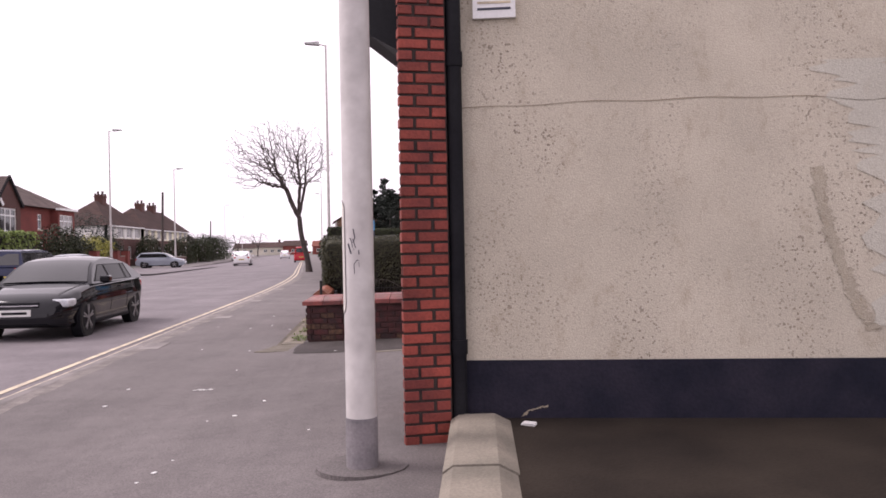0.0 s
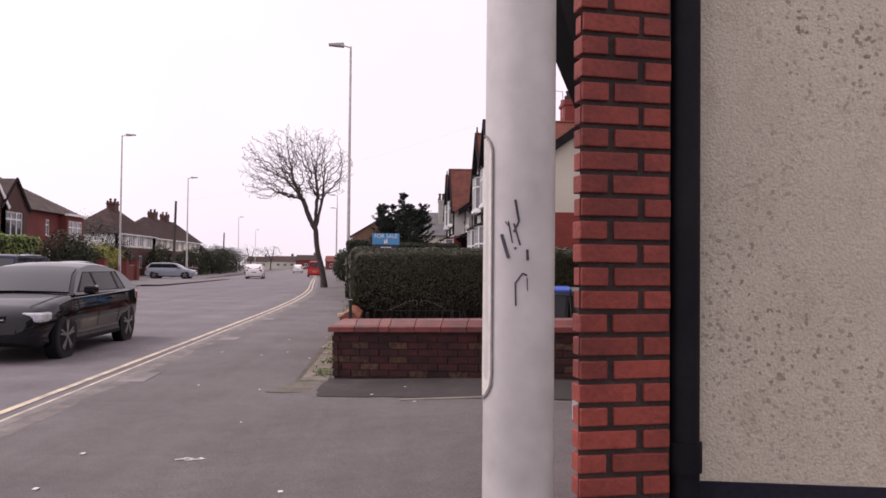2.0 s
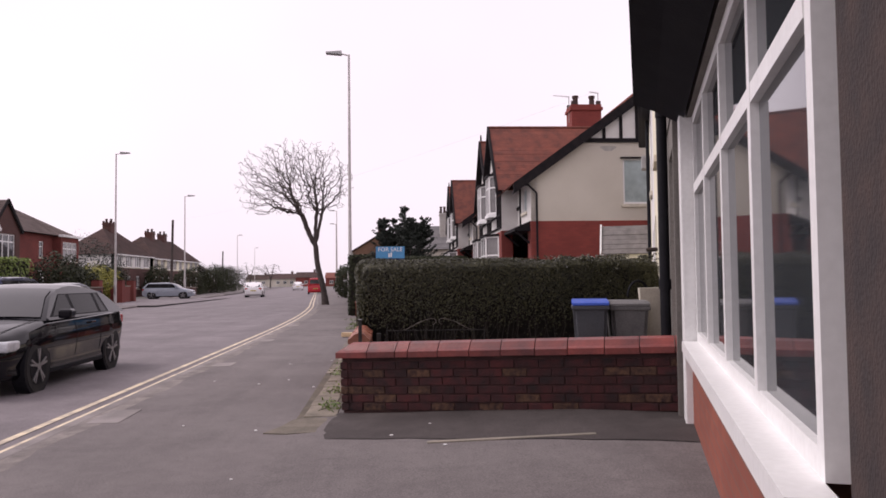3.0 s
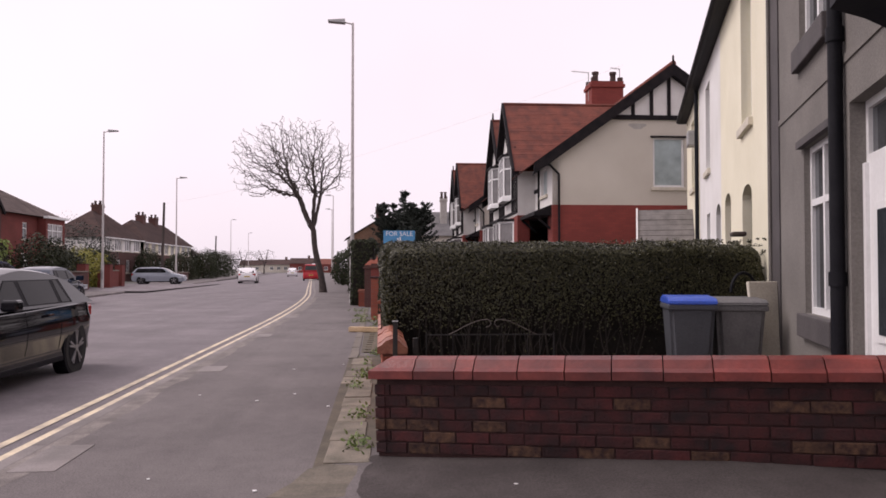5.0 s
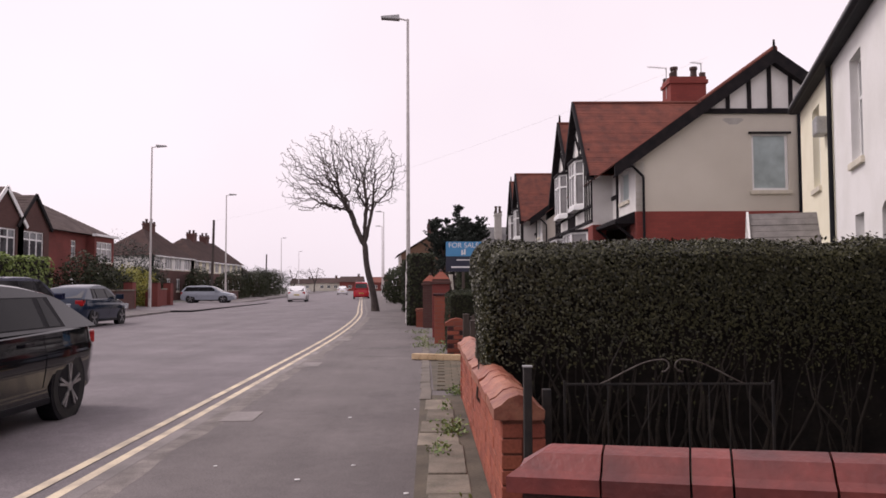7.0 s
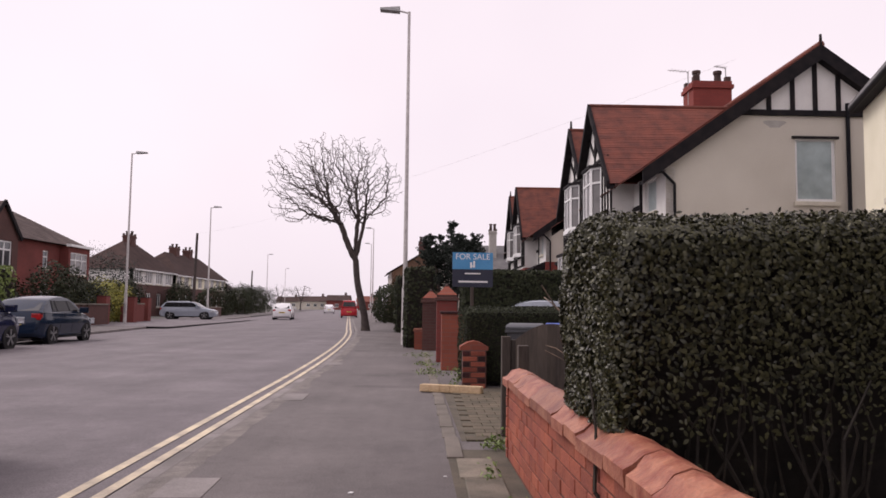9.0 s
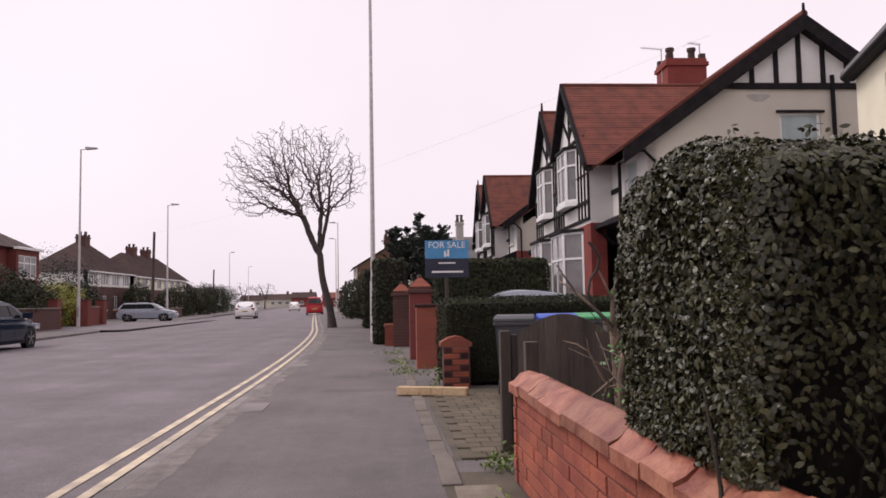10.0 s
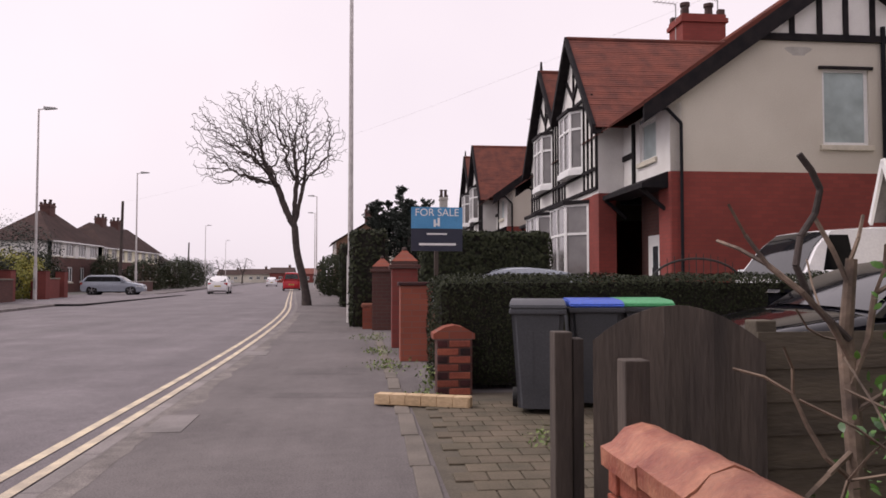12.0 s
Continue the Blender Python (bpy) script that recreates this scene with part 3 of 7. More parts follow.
# ---- corner shop: brick pillar, roughcast flank, shop front ----
T = pose(1.22, 5.3, 0, 0, 0, 72)          # the terrace's facade line
SHOP_END = 5.45
shop = thing("corner_shop", "corner shop with roughcast flank wall and black fascia", "shop", kind="structure")
flank_m = pose(1.60, 5.262, 0, 0, 0, -9)
bm = B()
panel(bm, 0.0, 9.0, 0.646, 7.2, (), 0.3, 0.30)
bm.transform(flank_m)
part("wall", bm, ROUGHCAST, shop, "cream roughcast wall with a long crack and dark specks")
bm = box(B(), 0.0, 9.0, -0.012, 0.30, -0.1, 0.646)
bm.transform(flank_m)
part("plinth", bm, BITUMEN, shop, "black painted plinth, chipped at the foot")
rng = np.random.default_rng(5)
# the crack runs across the wall and dips near the patched part
bm = B()
prev = None
for i in range(90):
    u = i * 0.1
    z = 2.25 + 0.008 * math.sin(u * 2.1) + 0.006 * math.sin(u * 9) + 0.012 * u - (0.05 * math.exp(-((u - 2.55) / 0.3) ** 2))
    w = 0.0018 + 0.002 * rng.random()
    row = [bm.verts.new((u, -0.004, z - w)), bm.verts.new((u, -0.004, z + w))]
    if prev:
        bm.faces.new((prev[0], row[0], row[1], prev[1]))
    prev = row
bm.transform(flank_m)
part("crack", bm, BARE_RENDER, shop, "thin horizontal crack in the roughcast")


def blot(bm, line, width, y, seed):
    """A ragged band along a line of (u, z) points."""
    r = np.random.default_rng(seed)
    prev = None
    for i in range(len(line) - 1):
        for k in range(14):
            f = k / 14
            u = line[i][0] * (1 - f) + line[i + 1][0] * f
            z = line[i][1] * (1 - f) + line[i + 1][1] * f
            a, b = width * r.uniform(0.25, 1.15), width * r.uniform(0.25, 1.15)
            row = [bm.verts.new((u - a, y, z)), bm.verts.new((u + b, y, z + r.uniform(-0.01, 0.01)))]
            if prev:
                bm.faces.new((prev[0], row[0], row[1], prev[1]))
            prev = row
    return bm


bm = blot(B(), [(2.25, 1.82), (2.27, 1.6), (2.34, 1.35), (2.42, 1.1), (2.5, 0.92), (2.58, 0.8)], 0.05, -0.005, 4)
bm.transform(flank_m)
part("bare_patch", bm, SCUFF, shop, "bare brown render where the roughcast has fallen off")
bm = blot(B(), [(2.85, 0.84), (2.75, 1.8), (2.62, 2.2), (2.5, 2.5)], 0.28, -0.004, 9)
bm.transform(flank_m)
part("repair_patch", bm, ROUGHCAST_PATCH, shop, "smoother grey repair in the roughcast")
bm = blot(B(), [(0.42, 0.29), (0.46, 0.33), (0.58, 0.36)], 0.014, -0.015, 3)
bm.transform(flank_m)
part("chipped_paint", bm, BARE_RENDER, shop, "paint flaked off the plinth")

# downpipe and black cable beside the pillar
bm = tube(B(), (1.612, 5.165, 0.2), (1.612, 5.165, 6.9), 0.048, None, 14)
for z in (0.7, 2.5, 4.3):
    tube(bm, (1.612, 5.165, z), (1.612, 5.165, z + 0.09), 0.056, None, 14)
part("downpipe", bm, BLACK_PLASTIC, shop, "black rainwater pipe in the corner", True)
bm = box(B(), 1.54, 1.66, 5.20, 5.40, 0.1, 6.9)
part("corner_filler", bm, BLACK_PLASTIC, shop)

# pillar core; the bricks are added at the end of the file
PIL_M = pose(1.261, 5.085, 0, 0, 0, 8)
bm = prism(B(), [(0.004, 0.008), (0.299, 0.008), (0.5, 0.45), (0.27, 0.53)], "z", 0.0, 6.9)
bm.transform(PIL_M)
pillar = part("pillar", bm, BLACK_MORTAR, shop, "painted red brick pillar with black joints")

# street front of the shop, along the terrace line
bm = B()
panel(bm, 0.45, SHOP_END, 0.1, 0.72, (), 0.25, -0.10)
bm.transform(T)
part("stall_riser", bm, ORANGE_BRICK, shop, "worn orange brick below the shop window")
bm = panel(B(), 0.45, SHOP_END, 2.62, 7.0, [(1.2, 2.2, 4.2, 5.6), (3.4, 4.4, 4.2, 5.6)], 0.25, -0.10)
bm.transform(T)
part("upper_wall", bm, GREY_WALL, shop)
w1 = window(shop, T @ pose(0.75, -0.10, 0.80), 4.38, 1.82, 4, 1.22, 0.04, 0.075, name="shop_window", sill=False)
bm = box(B(), 0.6, SHOP_END - 0.32, -0.14, -0.02, 0.72, 0.80)
bm.transform(T)
part("sill", bm, UPVC, shop)
bm = box(B(), SHOP_END - 0.30, SHOP_END - 0.04, -0.28, -0.04, 0.1, 2.75, 0.012)
bm.transform(T)
part("corner_post", bm, UPVC, shop, "white painted post at the end of the shop front")
bm = prism(B(), [(-0.08, 2.62), (0.14, 2.75), (0.32, 2.82), (0.32, 3.5), (-0.08, 3.5)], "x", 0.03, SHOP_END)
bm.transform(T)
part("fascia", bm, BLACK_PLASTIC, shop, "black projecting shop fascia")
bm = box(B(), SHOP_END - 0.002, SHOP_END + 0.02, -0.02, 0.28, 2.86, 3.46)
bm.transform(T)
part("fascia_end", bm, GREY_WALL, shop)
for z in (0.98, 1.92):
    bm = box(B(), 1.1, 4.7, -0.215, -0.21, z, z + 0.06)
    bm.transform(T)
    part("window_stripe", bm, YELLOW, shop, "yellow stripe on the shop glass")
bm = box(B(), 0.5, SHOP_END, -0.75, -0.70, 0.1, 2.7)
bm.transform(T)
part("back_board", bm, GREY_WALL, shop)
bm = prism(B(), [(-0.55, 6.9), (0.25, 6.9), (-3.5, 9.2), (-7.6, 6.9)], "x", 0.02, SHOP_END)
bm.transform(T)
part("roof", bm, ROOF_SLATE, shop)
bm = tube(B(), (0, 0, 0), (0, 0.05, 0), 0.28, 0.31, 24)
tube(bm, (0, 0.05, -0.1), (0, 0.35, -0.12), 0.012, None, 6)
tube(bm, (0, 0.34, -0.12), (0, 0.42, -0.12), 0.035, None, 8)
tube(bm, (0, -0.3, -0.2), (0, 0.0, 0), 0.02, None, 6)
bm.transform(T @ pose(SHOP_END + 0.6, 0.35, 4.6, 0, 0, 30))
part("satellite_dish", bm, GALV, shop)

# notice on the flank wall
notice = thing("wall_notice", "white framed notice with coloured lines on the roughcast wall", "sign")
bm = box(B(), 0.15, 0.42, -0.03, 0.0, 2.815, 3.215)
bm.transform(flank_m)
part("board", bm, SIGN_WHITE, notice)
for i, (mm, z) in enumerate(((SIGN_NAVY, 2.865), (YELLOW, 2.905), (SIGN_NAVY, 2.945), (YELLOW, 2.995), (SIGN_NAVY, 3.055))):
    bm = box(B(), 0.18, 0.39, -0.034, -0.03, z, z + 0.014)
    bm.transform(flank_m)
    part("line", bm, mm, notice)

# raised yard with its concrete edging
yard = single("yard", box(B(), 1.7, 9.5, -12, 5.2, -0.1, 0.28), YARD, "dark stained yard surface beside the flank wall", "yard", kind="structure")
edge = thing("edging_wall", "low worn concrete edging with a bevelled side", "low wall")
EM = pose(1.545, 5.09, 0.06, 0, 0, -7)
bm = prism(B(), [(0.0, 0), (0.0, 0.235), (0.05, 0.27), (0.27, 0.275), (0.37, 0.225), (0.40, 0)], "y", -1.05, 0.05)
bm.transform(EM)
part("slab", bm, CONCRETE, edge)
bm = prism(B(), [(0.0, 0), (0.0, 0.225), (0.05, 0.262), (0.27, 0.267), (0.37, 0.215), (0.40, 0)], "y", -2.6, -1.06)
bm.transform(EM)
part("slab", bm, CONCRETE, edge)
bm = prism(B(), [(0.0, 0), (0.0, 0.23), (0.05, 0.266), (0.27, 0.27), (0.37, 0.22), (0.40, 0)], "y", -12, -2.61)
bm.transform(EM)
part("slab", bm, CONCRETE, edge)
bm = box(B(), 0, 0.13, -0.04, 0.04, 0, 0.006)
box(bm, 0.05, 0.16, -0.05, 0.0, 0.004, 0.02)
single("paper_scrap", bm, LITTER, "crumpled white paper scrap on the yard", "litter", pose(1.98, 5.02, 0.285, 12, 0, -35) @ Matrix.Diagonal((0.6, 0.7, 1, 1)))

# ---- the near lamp column ----
col = thing("lamp_column", "grey painted steel lamp column with pen marks and a door", "lamp post", pose(1.015, 4.67, 0.14))
bm = tube(B(), (0, 0, 0.30), (0, 0, 7.5), 0.0855, 0.080, 40)
tube(bm, (0, 0, 7.5), (0, 0, 10.6), 0.080, 0.05, 24)
part("shaft", bm, POLE_PAINT, col, smooth=True)
bm = tube(B(), (0, 0, 0.0), (0, 0, 0.30), 0.090, 0.088, 40)
part("foot", bm, POLE_DARK, col, "blackened foot of the column", True)
bm = prism(B(), [(0.26 * math.cos(a) * (1.0 if math.sin(a) < 0 else 0.8), 0.24 * math.sin(a) + 0.02) for a in [i * math.pi / 9 + 0.17 for i in range(18)]], "z", -0.03, 0.028)
part("collar", bm, PATCH, col, "dark tarmac collar round the foot")
bm = tube(B(), (0, 0, 10.6), (-0.7, 0.1, 10.75), 0.04, 0.03, 12)
part("arm", bm, POLE_PAINT, col)
part("lantern", box(B(), -1.2, -0.65, 0.0, 0.22, 10.70, 10.82, 0.03), GALV, col)


def on_shaft(bm, ang, z, r, w, h, seg=6):
    """A small curved plate lying on the shaft."""
    for s in range(seg):
        a0, a1 = ang + (s / seg - 0.5) * w / r, ang + ((s + 1) / seg - 0.5) * w / r
        vs = [bm.verts.new((r * math.sin(a), -r * math.cos(a), zz)) for a, zz in ((a0, z), (a1, z), (a1, z + h), (a0, z + h))]
        bm.faces.new(vs)


# access door: a long round-ended cover outlined on the road side
bm = B()
ring = [(0.055 * math.cos(a) if abs(math.cos(a)) > 1e-3 else 0.0, (1.44 if math.sin(a) > 0 else 0.93) + 0.055 * math.sin(a)) for a in [i * math.pi / 10 for i in range(20)]]
vs = []
for u, z in ring:
    a = radians(-92) + u / 0.092
    vs.append([bm.verts.new((0.0878 * math.sin(a), -0.0878 * math.cos(a), z)), bm.verts.new((0.08 * math.sin(a), -0.08 * math.cos(a), z))])
mid = [bm.verts.new((0.0880 * math.sin(radians(-92)), -0.0880 * math.cos(radians(-92)), z)) for z in (0.93, 1.44)]
for i in range(20):
    j = (i + 1) % 20
    bm.faces.new((vs[i][0], vs[j][0], vs[j][1], vs[i][1]))
    c0 = mid[1] if i < 10 else mid[0]
    bm.faces.new((vs[i][0], vs[j][0], c0))
bm.faces.new((vs[10][0], mid[1], mid[0]))
bm.faces.new((vs[0][0], mid[1], mid[0]))
door = part("access_door", bm, POLE_SHEEN, col, "pale worn oval cover on the column")
bm = B()
for i in range(20):
    j = (i + 1) % 20
    p, q = vs_co = [Vector((0.0872 * math.sin(radians(-92) + ring[k][0] * 1.1 / 0.092), -0.0872 * math.cos(radians(-92) + ring[k][0] * 1.1 / 0.092), ring[k][1] + (0.006 if k < 10 else -0.006))) for k in (i, j)]
    bar(bm, p, q, 0.0032, 0.0032)
part("seam", bm, POLE_DARK, door)
# pen marks
bm = B()
for (a0, z0, a1, z1, wd) in ((8, 1.480, 14, 1.43, .010), (14, 1.43, 6, 1.405, .008), (6, 1.425, 16, 1.375, .008), (-3, 1.43, 4, 1.38, .006), (-14, 1.40, -2, 1.345, .013),
                             (-8, 1.43, -3, 1.42, .004), (8, 1.37, 9, 1.366, .010), (27, 1.365, 28, 1.34, .010), (8, 1.285, 20, 1.31, .007), (20, 1.31, 27, 1.305, .007), (9, 1.285, 10, 1.235, .007), (27, 1.30, 28, 1.27, .004)):
    for k in range(5):
        f0, f1 = k / 5, (k + 1) / 5
        pp = [Vector((0.0858 * math.sin(radians(a0 - 24 + (a1 - a0) * f)), -0.0858 * math.cos(radians(a0 - 24 + (a1 - a0) * f)), z0 + (z1 - z0) * f - 0.14)) for f in (f0, f1)]
        bar(bm, pp[0], pp[1], wd * 0.35, wd * 0.55)
part("pen_marks", bm, INK, col, "black scribbled pen marks")


# ---- the terrace: grey, cream, white and cream houses in one line ----
def terraced(s0, s1, material, holes, label, end=False):
    h = thing("terraced_house", label, "house", group="terrace", kind="structure")
    bm = panel(B(), s0, s1, 0.0, 5.35, [q[:4] for q in holes], 0.28, 0.0)
    bm.transform(T)
    part("wall", bm, material, h)
    for (a, b, z0, z1, what) in holes:
        if what == "door":
            bm = box(B(), a, b, -0.16, -0.10, z0, z1 - 0.42)
            box(bm, a + 0.12, b - 0.12, -0.10, -0.09, z0 + 0.12, z0 + 0.60, 0.003)
            box(bm, a, a + 0.06, -0.10, -0.075, z0, z1 - 0.42)
            box(bm, b - 0.06, b, -0.10, -0.075, z0, z1 - 0.42)
            box(bm, a + 0.22, b - 0.22, -0.10, -0.085, z0 + 0.80, z0 + 1.70, 0.003)
            bm.transform(T)
            d = part("door", bm, UPVC, h, "white panelled plastic door")
            bm = box(B(), a + 0.28, b - 0.28, -0.089, -0.080, z0 + 0.85, z0 + 1.65, 0.003)
            bm.transform(T)
            part("door_glass", bm, GLASS, d)
            bm = box(B(), a + 0.26, b - 0.26, -0.10, -0.080, z0 + 0.66, z0 + 0.72)
            bm.transform(T)
            part("letter_box", bm, BLACK_PLASTIC, d)
            window(h, T @ pose(a, -0.04, z1 - 0.42), b - a, 0.42, 1, 0, 0.06, sill=False, name="toplight")
        elif what == "arch":
            bm = panel(B(), a, b, z0, z1, (), 0.02, -0.2)
            bm.transform(T)
            part("doorway_back", bm, TUDOR_BLACK if material is not GREY_WALL else GREY_WALL, h, "dark recessed doorway")
            bm = B()
            n = 8
            mid, r = (a + b) / 2, (b - a) / 2
            pts = [(a, z1)] + [(mid - r * math.cos(math.pi * i / n), z1 - 0.17 + 0.165 * math.sin(math.pi * i / n)) for i in range(n + 1)] + [(b, z1)]
            prism(bm, pts, "y", -0.2, 0.001)
            bm.transform(T)
            part("arch_head", bm, material, h)
        else:
            window(h, T @ pose(a, 0, z0), b - a, z1 - z0, 1 if b - a < 0.8 else 2, (z1 - z0) * (0.62 if material is not GREY_WALL else 0.66), 0.13 if material is not GREY_WALL else 0.05, sill_mat=SILL if material is not GREY_WALL else DARK_SILL, sill_h=0.11 if material is not GREY_WALL else 0.2)
    bm = box(B(), s0, s1 + (0.15 if end else 0), 0.0, 0.20, 5.32, 5.44)
    tube(bm, (s0, 0.22, 5.36), (s1, 0.22, 5.36), 0.06, None, 10)
    bm.transform(T)
    part("gutter", bm, BLACK_PLASTIC, h)
    bm = prism(B(), [(0.24, 5.40), (0.22, 5.52), (-3.6, 8.3), (-7.6, 5.4)], "x", s0, s1 + (0.2 if end else 0))
    bm.transform(T)
    part("roof", bm, ROOF_SLATE, h)
    return h


grey = terraced(SHOP_END + 0.02, 9.42, GREY_WALL, [(5.56, 6.34, 0.05, 2.45, "door"), (6.78, 7.78, 0.94, 2.36, "win"), (6.9, 7.9, 3.25, 4.7, "win")],
                "grey rendered terraced house with a white door")
bm = tube(B(), (6.45, 0.06, 0.1), (6.45, 0.06, 5.3), 0.05, None, 12)
for z in (1.2, 2.9, 4.5):
    tube(bm, (6.45, 0.06, z), (6.45, 0.06, z + 0.1), 0.06, None, 12)
bm.transform(T)
part("downpipe", bm, BLACK_PLASTIC, grey, smooth=True)
bm = tube(B(), (9.30, 0.03, 0.1), (9.30, 0.03, 5.3), 0.02, None, 8)
box(bm, SHOP_END, 9.4, 0.0, 0.012, 2.74, 2.80)
bm.transform(T)
part("pipe", bm, GREY_WALL, grey)
bm = box(B(), 8.86, 9.38, -0.01, 0.014, 0.1, 5.3)
bm.transform(T)
part("quoin_strip", bm, DARK_SILL, grey, "dark brown painted strip at the party wall")
bm = box(B(), 6.72, 7.86, 0.0, 0.05, 2.36, 2.42)
bm.transform(T)
part("drip_mould", bm, DARK_SILL, grey)
cream = terraced(9.42, 14.15, CREAM_WALL, [(10.75, 11.62, 0.05, 2.42, "arch"), (10.68, 11.62, 3.2, 5.05, "win"), (12.85, 13.62, 0.05, 2.5, "arch")], "cream painted terraced house with arched doorways")
bm = box(B(), 11.08, 11.32, 0.02, 0.2, 1.74, 1.80, 0.02)
bm.transform(T)
part("hanging_basket", bm, TWIG, cream)
white = terraced(14.15, 18.35, WHITE_WALL, [(14.25, 14.98, 0.05, 2.45, "arch"), (16.0, 16.85, 3.25, 4.95, "win"), (16.1, 16.75, 1.0, 2.4, "win")], "white painted terraced house")
cream2 = terraced(18.35, 22.45, CREAM_WALL, [(19.85, 20.75, 3.28, 4.95, "win"), (20.0, 20.8, 0.9, 2.3, "win")], "cream painted end terraced house", True)
bm = tube(B(), (18.4, 0.06, 0.1), (18.4, 0.06, 5.3), 0.045, None, 10)
bm.transform(T)
part("downpipe", bm, BLACK_PLASTIC, cream2, smooth=True)
bm = box(B(), 18.9, 19.3, 0.0, 0.22, 4.15, 4.5, 0.03)
bm.transform(T)
part("wall_box", bm, GALV, cream2)
bm = panel(B(), 0.02, 6.5, 0, 5.35, (), 0.25, 0)
prism(bm, [(0.02, 5.35), (6.5, 5.35), (3.4, 7.9)], "y", -0.25, 0)
bm.transform(T @ pose(22.45, 0, 0, 0, 0, 0) @ pose(0, 0, 0, 0, 0, -90))
part("end_wall", bm, CREAM_WALL, cream2)

# small slate-roofed porch before the end house
porch = thing("porch", "small cream porch with a slate roof and white bargeboards", "porch", T @ pose(20.5, 0.22, 0, 0, 0, 0), kind="structure")
bm = panel(B(), -0.48, 0.48, 0, 2.1, [(-0.22, 0.22, 0.5, 1.75)], 0.15, 0.95)
prism(bm, [(-0.48, 2.1), (0.48, 2.1), (0.0, 2.72)], "y", 0.8, 0.95)
box(bm, -0.48, -0.38, -0.22, 0.95, 0, 2.1)
box(bm, 0.38, 0.48, -0.22, 0.95, 0, 2.1)
part("wall", bm, CREAM_WALL, porch)
for sx in (-1, 1):
    tiled_slope(porch, "roof_slope", [(sx * 0.58, -0.22, 2.0), (sx * 0.58, 1.1, 2.0), (0, 1.1, 2.80), (0, -0.22, 2.80)], PORCH_SLATE, 6, 1, rng, 0.006)
    bm = bar(B(), (sx * 0.60, 1.13, 1.98), (0, 1.13, 2.82), 0.04, 0.10)
    part("bargeboard", bm, UPVC, porch)
part("pane", box(B(), -0.22, 0.22, 0.85, 0.86, 0.5, 1.75), GLASS, porch)
part("pane_frame", box(box(B(), -0.25, -0.20, 0.85, 0.97, 0.5, 1.75), 0.20, 0.25, 0.85, 0.97, 0.5, 1.75), UPVC, porch)


# ---- half-timbered pair of houses ----
def oriel(parent, yc, x_wall, x_front, half, half_root, z0, z1, name, cols=2, transom=0.0, y_glass=None):
    """A canted bay of three lights between z0 and z1, on a wall that faces the street."""
    pts = [(x_wall, yc - half_root), (x_front, yc - half), (x_front, yc + half), (x_wall, yc + half_root)]
    bay = None
    for (a, b), c in zip(zip(pts, pts[1:]), (1, cols, 1)):
        va, vb = Vector((*a, 0)), Vector((*b, 0))
        w = (vb - va).length
        ang = math.degrees(math.atan2(b[1] - a[1], b[0] - a[0]))
        m = Matrix.Translation((a[0], a[1], z0)) @ pose(0, 0, 0, 0, 0, ang)
        window(parent, m, w, z1 - z0, c, transom, -0.01, 0.06, CURTAIN_GLASS, sill=False, name="bay_window")
    for za, zb, out, mm, nm in ((z1, z1 + 0.09, 0.06, TUDOR_BLACK, "bay_roof"), (z0 - 0.14, z0, 0.05, UPVC, "bay_sill")):
        bm = prism(B(), [(x_wall, yc - half_root - out), (x_front - out, yc - half - out * 0.6), (x_front - out, yc + half + out * 0.6), (x_wall, yc + half_root + out)], "z", za, zb)
        part(nm, bm, mm, parent)


